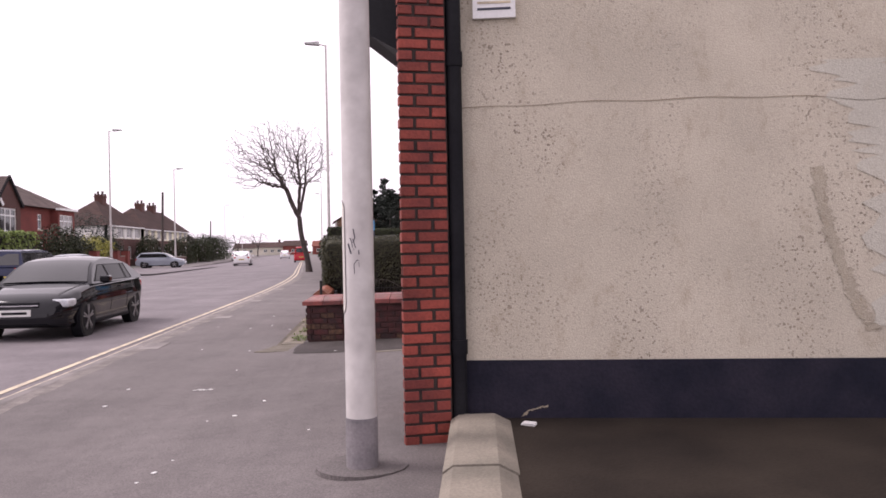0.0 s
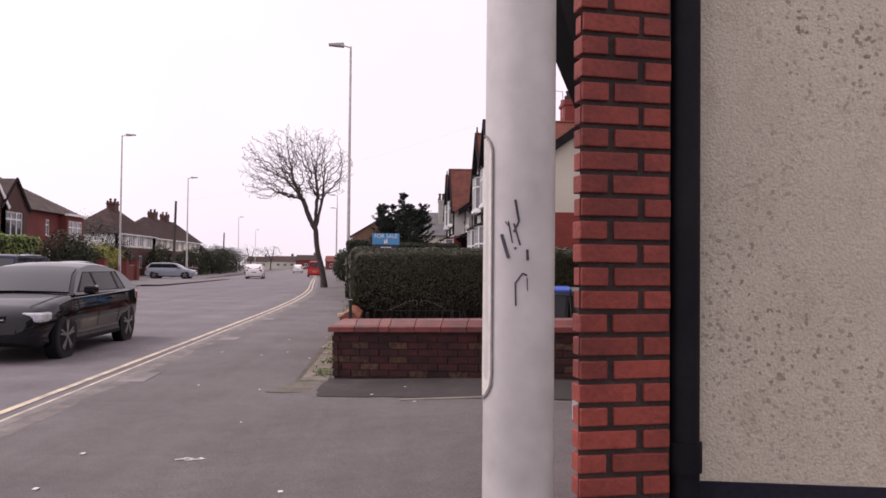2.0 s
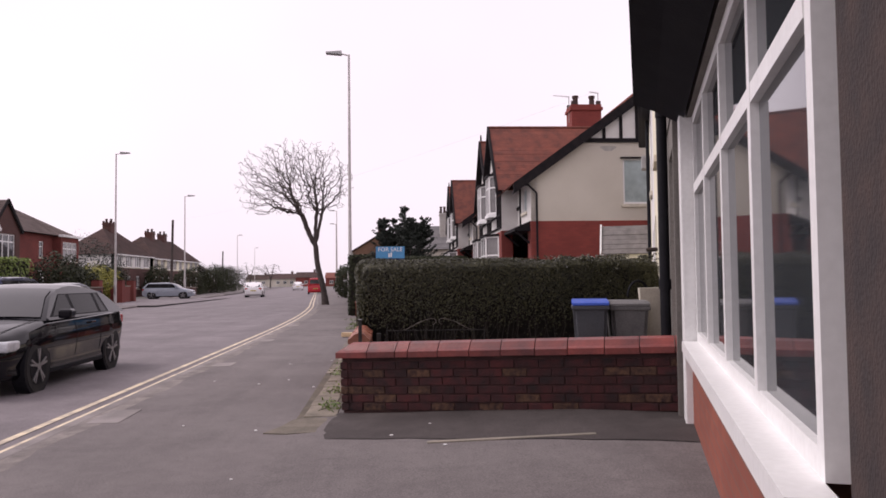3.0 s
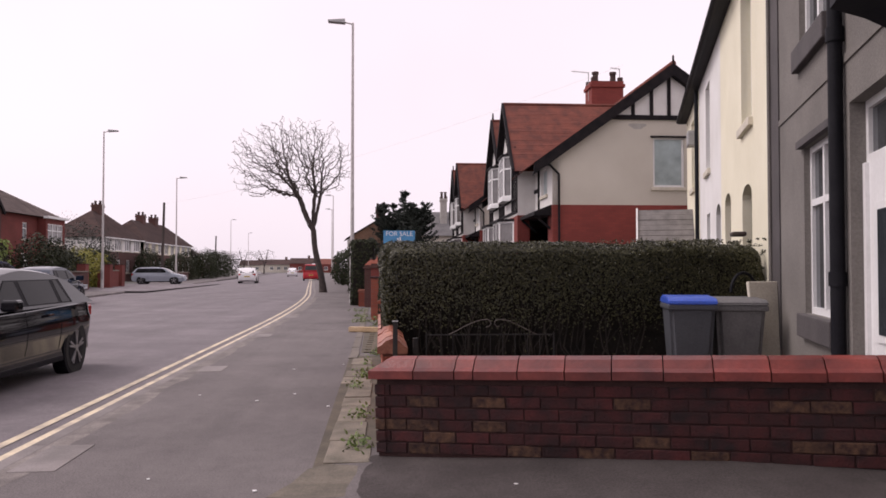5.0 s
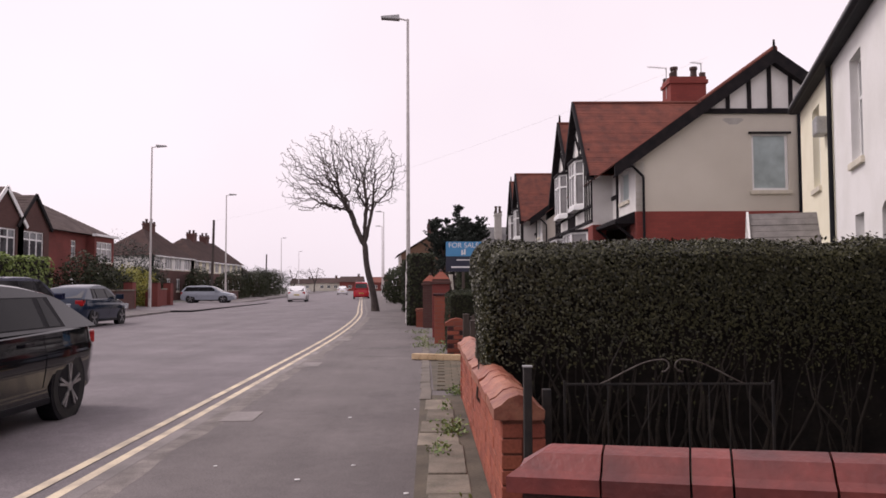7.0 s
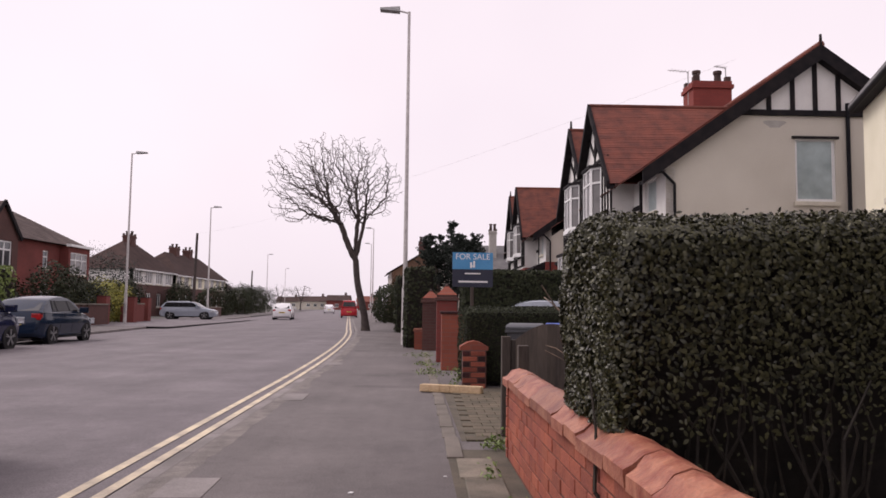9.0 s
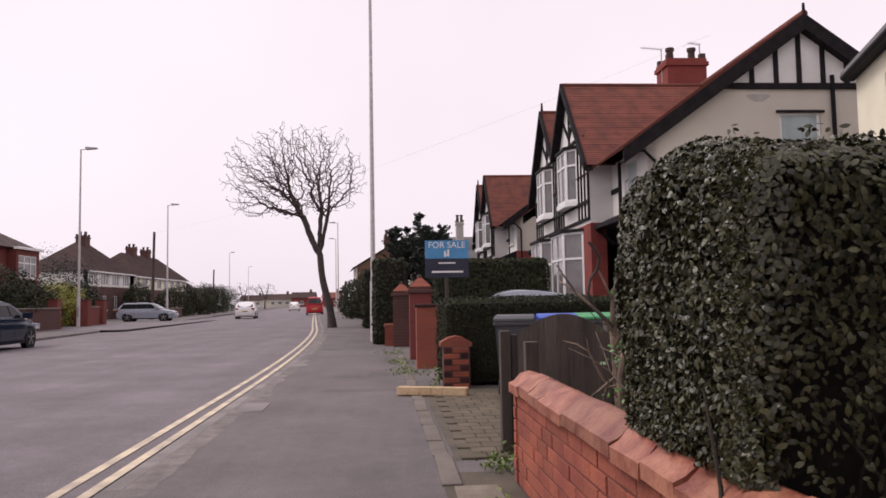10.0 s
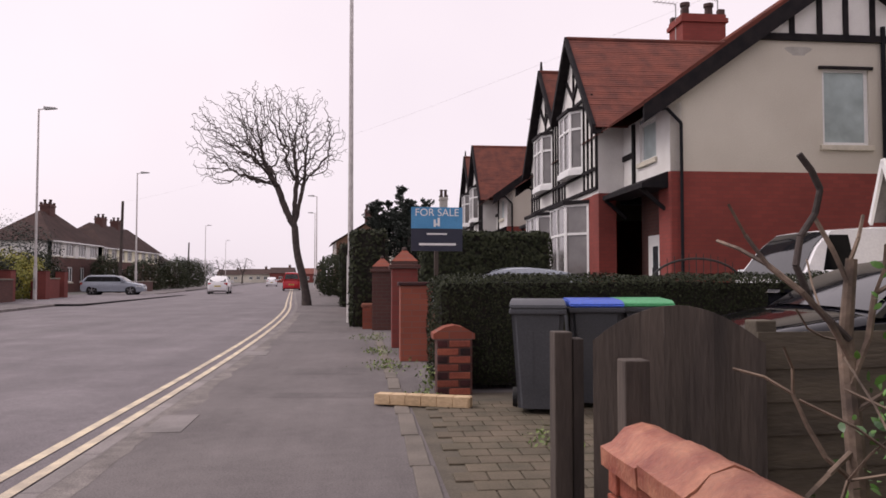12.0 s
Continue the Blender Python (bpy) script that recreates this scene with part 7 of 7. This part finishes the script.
red = thing("red_brick_house", "red brick house with a hipped brown roof and gabled bays", "house", kind="structure")
holes = [(4.9, 5.6, 3.35, 4.5), (4.7, 5.7, 0.9, 2.4)]
bm = panel(B(), 0, 22, 0, 5.0, holes, 0.25)
bm.transform(front_m(-25, 65.3))
part("front_wall", bm, HOUSE_BRICK, red)
for (a, b, z0, z1) in holes:
    window(red, front_m(-25, 65.3) @ pose(a, 0, z0), b - a, z1 - z0, 2 if b - a > 0.8 else 1, (z1 - z0) * 0.65, 0.06, 0.08)
for y, s in ((65.3, 0), (43.3, 180)):
    bm = panel(B(), 0, 9, 0, 5.0, (), 0.25)
    bm.transform(pose(-34 if s == 0 else -25, y, 0, 0, 0, s))
    part("end_wall", bm, HOUSE_BRICK, red)
hip(red, -34.5, -24.6, 42.9, 65.7, 5.0, 7.9, 4.6, ROOF_GREYBROWN)
bm = panel(B(), 0.35, 3.45, 0, 4.9, [(0.65, 3.15, 3.1, 4.55), (0.65, 3.15, 0.8, 2.35)], 0.65)
bm.transform(front_m(-24.4, 65.3))
part("bay_wall", bm, HOUSE_BRICK, red, "two-storey brick bay with pale windows")
for z, hh in ((3.1, 1.45), (0.8, 1.55)):
    window(red, front_m(-24.4, 65.3) @ pose(0.65, 0, z), 2.5, hh, 3, hh * 0.66, 0.05, 0.08, CURTAIN_GLASS)
bm = box(B(), 0.2, 3.6, -0.1, 0.25, 4.9, 5.06)
bm.transform(front_m(-24.4, 65.3))
part("bay_eave", bm, UPVC, red)
for yc, mm, w, zt in ((53.4, TUDOR_BLACK, 1.7, 6.75), (50.4, UPVC, 1.9, 6.85), (46.0, UPVC, 1.9, 6.85)):
    bm = panel(B(), -w, w, 0, 4.9, [(-1.1, 1.1, 3.0, 4.6), (-1.1, 1.1, 0.8, 2.4)], 0.9)
    prism(bm, [(-w, 4.9), (w, 4.9), (0, zt - 0.15)], "y", -0.9, 0)
    bm.transform(front_m(-24.1, yc))
    part("bay_wall", bm, DULL_BRICK, red)
    for z in (3.0, 0.8):
        window(red, front_m(-24.1, yc) @ pose(-1.1, 0, z), 2.2, 1.6, 3, 1.1, 0.06, 0.09)
    for sd in (-1, 1):
        bm = bar(B(), (sd * (w + 0.2), 0.12, 4.75), (0, 0.12, zt), 0.06, 0.22)
        bm.transform(front_m(-24.1, yc))
        part("bargeboard", bm, mm, red)
        tiled_slope(red, "bay_slope", [(-24.0, yc + sd * (w + 0.2), 4.72), (-27.5, yc + sd * (w + 0.2), 4.72), (-29.0, yc, zt), (-24.0, yc, zt)], ROOF_GREYBROWN, 12, 1, rng)

def semi(x, y0, y1, ze, zr, ins, bays, band, stacks, label, rot=0.0):
    """A hipped pair across the road: dark brick below, a pale band of windows under the eaves."""
    h = thing("semi_detached_house", label, "house", kind="structure", group="houses across the road")
    ln = y1 - y0
    fm = front_m(x, y1)
    step = ln / bays
    zb = ze * 0.68
    low = [(step * k + step * 0.3, step * k + step * 0.7, 0.9, 2.2) for k in range(bays)]
    bm = panel(B(), 0, ln, 0, zb, low, 0.25)
    bm.transform(fm)
    part("front_wall", bm, DULL_BRICK, h)
    for a, b, z0, z1 in low:
        window(h, fm @ pose(a, 0, z0), b - a, z1 - z0, 2, 0, 0.06, 0.1)
    for k in range(bays):
        hole = (step * k + step * 0.18, step * k + step * 0.82, zb + 0.12, ze - 0.12)
        bm = panel(B(), step * k, step * (k + 1), zb, ze, [hole], 0.25)
        bm.transform(fm)
        part("upper_band", bm, band[k % len(band)], h)
        window(h, fm @ pose(hole[0], 0, hole[2]), hole[1] - hole[0], hole[3] - hole[2], 3, 0, 0.06, 0.09, CURTAIN_GLASS)
    bm = panel(B(), 0, 5.2, 0, ze, (), 0.25)
    bm.transform(pose(x, y0, 0, 0, 0, 180))
    part("end_wall", bm, WHITE_WALL if band[0] is WHITE_WALL else DULL_BRICK, h)
    bm = panel(B(), 0, 5.2, 0, ze, (), 0.25)
    bm.transform(pose(x - 5.2, y1, 0))
    part("end_wall", bm, DULL_BRICK, h)
    hip(h, x - 5.5, x + 0.35, y0 - 0.35, y1 + 0.35, ze - 0.08, zr, ins, ROOF_BROWN)
    bm = box(B(), x + 0.2, x + 0.36, y0 - 0.3, y1 + 0.3, ze - 0.16, ze - 0.04)
    part("gutter", bm, UPVC, h)
    for y in stacks:
        chimney(h, x - 2.6, y, zr - 0.8, zr + 0.72, 0.85, 1.2, 2, DULL_BRICK, False, 0.4)
    return h


semi(-27.2, 80.0, 91.0, 4.4, 7.1, 4.2, 4, (WHITE_WALL,), (85.6,), "hipped brown-roofed pair with a white upper band")
semi(-27.2, 91.7, 111.5, 4.3, 6.95, 4.2, 8, (CREAM_WALL,), (98.8, 103.6), "hipped brown-roofed pair with a cream upper band")
semi(-31.5, 119.0, 136.0, 3.3, 5.4, 4.0, 6, (DULL_BRICK,), (124.0,), "low brown-roofed brick house far along the road")
semi(-37.0, 146.0, 160.0, 3.0, 5.0, 4.0, 5, (DULL_BRICK,), (151.0,), "low brown-roofed brick house far along the road")
for k, (x, y, w, d, h, wall, label) in enumerate(((-40.5, 275, 10, 9, 2.7, STUCCO, "pale far house with a brown roof"), (-31, 268, 7.5, 9, 3.1, HOUSE_BRICK, "far red brick house"), (-21, 262, 6, 9, 2.8, HOUSE_BRICK, "far red brick house"), (-52, 290, 8, 9, 2.6, STUCCO, "pale far house with a brown roof"))):
    hs = thing("far_house", label, "house", pose(x, y, 0), group="houses at the end of the road", kind="structure")
    hl = [(-w / 2 + 1.0 + 2.4 * i, -w / 2 + 2.2 + 2.4 * i, 0.9, 2.0) for i in range(int(w / 2.6))]
    bm = panel(B(), -w / 2, w / 2, 0, h, hl, 0.3)
    bm.transform(pose(0, 0, 0, 0, 0, 180))
    part("wall", bm, wall, hs)
    for a, b, z0, z1 in hl:
        window(hs, pose(0, 0, 0, 0, 0, 180) @ pose(a, 0, z0), b - a, z1 - z0, 2, 0, 0.06, 0.1)
    bm = prism(B(), [(-0.4, h), (d, h), (d / 2, h + 1.9)], "x", -w / 2 - 0.3, w / 2 + 0.3)
    part("roof", bm, ROOF_BROWN if k != 2 else ROOF_RED, hs)
    chimney(hs, w * 0.3, d / 2, h + 1.4, h + 2.5, 0.7, 0.7, 2, DULL_BRICK, False, 0.35)

# right-hand houses beyond the half-timbered pair
r3 = thing("slate_house", "house with a slate roof and a white chimney", "house", pose(0.5, 75, 0), kind="structure")
bm = box(B(), 0, 7.5, 0, 9, 0, 4.4)
prism(bm, [(0.0, 4.4), (9.0, 4.4), (4.5, 6.6)], "x", 0.0, 7.5)
part("wall", bm, STUCCO, r3)
tiled_slope(r3, "roof_slope", [(-0.3, -0.3, 4.3), (7.8, -0.3, 4.3), (7.8, 4.5, 6.8), (-0.3, 4.5, 6.8)], ROOF_SLATE, 18, 1, rng)
tiled_slope(r3, "roof_slope", [(-0.3, 9.3, 4.3), (7.8, 9.3, 4.3), (7.8, 4.5, 6.8), (-0.3, 4.5, 6.8)], ROOF_SLATE, 18, 1, rng)
chimney(r3, 4.4, 2.5, 5.0, 7.9, 0.6, 0.9, 2, STAIN)
r4h = thing("brick_house", "tan brick house with a white front near the footway", "house", pose(-4.6, 86, 0, 0, 0, 5), kind="structure")
bm = box(B(), 0.3, 7.0, 0, 9, 0, 4.6)
prism(bm, [(0.3, 4.6), (7.0, 4.6), (3.6, 6.6)], "y", 0.0, 9.0)
part("wall", bm, TAN_BRICK, r4h)
bm = panel(B(), 0, 9, 2.4, 4.6, [(1.0, 3.5, 2.9, 4.2), (5, 7.5, 2.9, 4.2)], 0.3)
bm.transform(pose(0.28, 0, 0, 0, 0, 90))
part("front", bm, WHITE_WALL, r4h)
for a in (1.0, 5.0):
    window(r4h, pose(0.28, 0, 0, 0, 0, 90) @ pose(a, 0, 2.9), 2.5, 1.3, 3, 0, 0.06, 0.1)
for sd in (0, 1):
    tiled_slope(r4h, "roof_slope", [(-0.1 if not sd else 7.3, -0.3, 4.5), (-0.1 if not sd else 7.3, 9.3, 4.5), (3.6, 9.3, 6.75), (3.6, -0.3, 6.75)], ROOF_BROWN, 16, 1, rng)
chimney(r4h, 3.6, 3.0, 6.3, 7.8, 0.8, 1.0, 2, DULL_BRICK)


# conifer behind the half-timbered houses
def conifer(m, h, r, n, seed, label):
    """Several leaders, each ringed with short upswept sprays of needles."""
    t = thing("conifer", label, "tree", m)
    g = np.random.default_rng(seed)
    P = []
    lead = [(0.0, 0.0, h)] + [(r * 0.72 * math.cos(2.4 * k + 0.3) * (0.5 + 0.5 * g.random()), r * 0.5 * math.sin(2.4 * k), h * g.uniform(0.78, 0.95)) for k in range(7)]
    for x, y, top in lead:
        part("trunk", tube(B(), (x * 0.3, y * 0.3, 0), (x, y, top * 0.95), 0.14, 0.02, 8), BARK, t)
        for k in range(46):
            f = g.random() ** 0.75
            z = top * (0.30 + 0.68 * f)
            ln = r * (0.62 - 0.52 * f) * g.uniform(0.55, 1.25) + 0.12
            a = g.random() * 2 * math.pi
            q = g.random(n // (46 * 8)) ** 0.8
            side = g.normal(0, 0.10, len(q)) * (0.4 + q) * ln
            d = np.column_stack([x + np.cos(a) * ln * q - np.sin(a) * side, y + np.sin(a) * ln * q + np.cos(a) * side, z + 0.55 * ln * q * q - 0.1 * ln * q])
            P.append(d + g.normal(0, 0.04, d.shape))
    P = np.concatenate(P)
    leaves("crown", P, np.tile([0, 0, 0.5], (len(P), 1)), 0.075, CONIFER, t, g)
    return t


conifer(pose(1.2, 68, 0), 7.6, 3.1, 42000, 3, "dark spreading conifer above the roofs")


# gardens across the road
def blob_bush(m, rx, ry, rz, n, size, leaf, label, seed):
    t = thing("bush", label, "bush", m, "far garden bushes")
    g = np.random.default_rng(seed)
    d = g.normal(0, 1, (n, 3))
    d /= np.linalg.norm(d, axis=1)[:, None]
    rad = 0.72 + 0.3 * g.random(n)
    rad *= 1 + 0.28 * np.array([noise.noise(Vector(v) * 2.6 + Vector((seed, 0, 0))) for v in d])
    P = d * rad[:, None] * np.array([rx, ry, rz]) + np.array([0, 0, rz * 0.75])
    P = P[P[:, 2] > 0.02]
    leaves("crown", P, P - np.array([0, 0, rz * 0.6]), size, leaf, t, g)
    bm = B()
    rr2 = random.Random(seed)
    for k in range(5):
        limb(bm, (0, 0, 0), (rr2.gauss(0, 0.3), rr2.gauss(0, 0.3), 1), 0.06, rz * 0.8, 1, rr2)
    part("stem_tangle", bm, BARK, t, kind="stuff")
    return t


hedge(-18.6, -17.4, 33.5, 42.4, 0.0, 2.55, "bright green hedge across the road", 5000, 0.09, LIME_LEAF, seed=14, faces="SET", ragged=0.15)
for k, (x, y, rx, ry, rz, lf, lab) in enumerate(((-20.5, 52.5, 1.6, 2.0, 1.9, PRIVET_FAR, "dark rounded garden bush"), (-21.5, 57, 1.8, 1.8, 1.6, PRIVET_FAR, "dark rounded garden bush"), (-21.8, 61.5, 1.8, 2.4, 1.55, YELLOW_LEAF, "yellow-flecked leafy garden shrub"),
                                               (-27.0, 73.5, 3.2, 3.0, 3.3, CONIFER, "dark evergreen bush by the end wall"), (-22.5, 66, 1.6, 1.8, 1.8, PRIVET_FAR, "dark rounded garden bush"), (-24.0, 96, 1.6, 6, 1.9, PRIVET_FAR, "long dark garden bush"),
                                               (-24.6, 110, 1.6, 4, 2.2, PRIVET_FAR, "long dark garden bush"), (-26.5, 124, 2.4, 4, 2.4, PRIVET_FAR, "dark rounded garden bush"), (-3.6, 70, 1.3, 5, 1.7, PRIVET_FAR, "dark bush by the footway"), (-25.5, 88, 1.4, 2.2, 2.0, PRIVET_FAR, "dark rounded garden bush"), (-38, 172, 3, 5, 3.0, CONIFER, "dark evergreen far along the road"), (-43, 185, 4, 4, 3.4, PRIVET_FAR, "dark rounded garden bush"), (-50, 205, 6, 5, 3.2, PRIVET_FAR, "long dark garden bush"), (-29, 116, 2.0, 2.4, 2.6, CONIFER, "dark evergreen far along the road"), (-31, 150, 3, 5, 2.6, PRIVET_FAR, "dark rounded garden bush"), (-21.5, 47.5, 1.6, 2.4, 1.6, PRIVET_FAR, "dark rounded garden bush"))):
    blob_bush(pose(x, y, 0), rx, ry, rz, 4200, 0.085, lf, lab, 50 + k)
for (x, y0, y1, h, mm, label) in ((-19.0, 43, 55.5, 1.1, DULL_BRICK, "low dark red garden wall across the road"), (-20.1, 60.6, 64.0, 1.15, HOUSE_BRICK, "low red garden wall across the road"), (-22.4, 82, 92, 0.9, DULL_BRICK, "low dark brick garden wall across the road")):
    w = thing("garden_wall", label, "wall", kind="structure")
    part("wall_core", box(B(), x - 0.25, x, y0, y1, 0, h), mm, w)
    part("coping", box(B(), x - 0.3, x + 0.05, y0, y1, h, h + 0.08, 0.015), CONCRETE, w)
for (x, y) in ((-19.9, 56.0), (-19.9, 60.2), (-20.6, 64.6)):
    pier(pose(x, y, 0), 0.55, 0.55, 1.6, False, HOUSE_BRICK, "dark red brick gate pier across the road", "far gate piers")
bm = B()
bm.faces.new([bm.verts.new(p) for p in ((-14.2, 51.5, 0.006), (-14.9, 75, 0.006), (-60, 79, 0.025), (-60, 66.5, 0.025))])
single("side_road", bm, ASPHALT, "side street joining the road", "road", kind="structure")

# iron arch of a gate behind the low hedge
arch = thing("iron_arch_gate", "rusty iron drive gate with an arched spiked top", "gate", pose(4.15, 26.6, 0))
bm = B()
for k in range(16):
    a0, a1 = math.pi * k / 16, math.pi * (k + 1) / 16
    tube(bm, (0.75 * math.cos(a0), 0, 1.06 + 0.42 * math.sin(a0)), (0.75 * math.cos(a1), 0, 1.06 + 0.42 * math.sin(a1)), 0.018, None, 6)
part("top_rail", bm, IRON, arch)
part("bottom_rail", box(B(), -0.77, 0.77, -0.012, 0.012, 0.1, 0.14), IRON, arch)
for k in range(13):
    u = -0.66 + 0.11 * k
    z = 1.06 + 0.42 * math.sqrt(max(0, 1 - (u / 0.75) ** 2))
    part("bar", tube(B(), (u, 0, 0.1), (u * 1.06, 0, z + 0.08), 0.009, 0.006, 6), IRON, arch)


# ---- bricks of the pillar and the garden walls, piece by piece ----
def brick_mesh(l, d, h, material):
    return mesh_of("brick", box(B(), -l / 2, l / 2, -d, 0.06, -h / 2, h / 2, 0.004), material)


rb = random.Random(17)
COURSE = 0.0699
ps = brick_mesh(0.182, 0.008, 0.054, PILLAR_BRICK)
ph = brick_mesh(0.086, 0.008, 0.054, PILLAR_BRICK)
for c in range(72):
    z = 0.1446 + (c + 0.5) * COURSE
    row_b = ((0.098, ps), (0.252, ph)) if c % 2 else ((0.048, ph), (0.202, ps))
    for u, me in row_b:
        o = new("brick", me)
        o.parent = pillar
        o.matrix_basis = PIL_M @ pose(u + rb.uniform(-0.003, 0.003), 0.006 + rb.uniform(-0.002, 0.002), z, 0, rb.uniform(-0.6, 0.6), 0)


def brick_face(core, m, length, height, d, mats, seed, first=0.0, course=0.0795):
    """Stretcher-bonded bricks proud of a wall face that looks along -Y of m."""
    r = random.Random(seed)
    full = [brick_mesh(0.222, d, 0.069, k) for k in mats]
    half = [brick_mesh(0.106, d, 0.069, k) for k in mats]
    n = int(height / course)
    for c in range(n):
        u = 0.0
        z = (c + 0.5) * course + (height - n * course) / 2
        short = c % 2
        while u < length - 0.05:
            ln = 0.106 if short or u + 0.222 > length else 0.222
            short = False
            me = r.choices(half if ln < 0.2 else full, weights=[10 if k == 0 else 1.7 for k in range(len(mats))])[0]
            o = new("brick", me)
            o.parent = core
            o.matrix_basis = m @ pose(u + ln / 2 + r.uniform(-0.003, 0.003), 0.012 + r.uniform(-0.003, 0.003), z + r.uniform(-0.002, 0.002), 0, r.uniform(-0.7, 0.7), r.uniform(-0.4, 0.4))
            u += ln + 0.0105


brick_face(side_core, SIDE_M, SIDE_L - 0.02, SIDE_H, 0.012, [WALL_BRICK, WALL_BRICK_PALE], 4)
brick_face(side_core, SIDE_M @ pose(0, 0.215, 0, 0, 0, -90), 0.215, SIDE_H, 0.012, [WALL_BRICK, WALL_BRICK_PALE], 5)
brick_face(front_core, FRONT_M @ pose(FRONT_L, 0.0, 0, 0, 0, 180), FRONT_L, FRONT_H, 0.012, [WALL_BRICK_ORANGE], 6)
brick_face(front_core, FRONT_M @ pose(0, 0.0, 0, 0, 0, -90), 0.21, FRONT_H, 0.012, [WALL_BRICK_ORANGE], 7)
brick_face(front_core, FRONT_M @ pose(FRONT_L, -0.21, 0, 0, 0, 90), 0.21, FRONT_H, 0.012, [WALL_BRICK_ORANGE], 8)
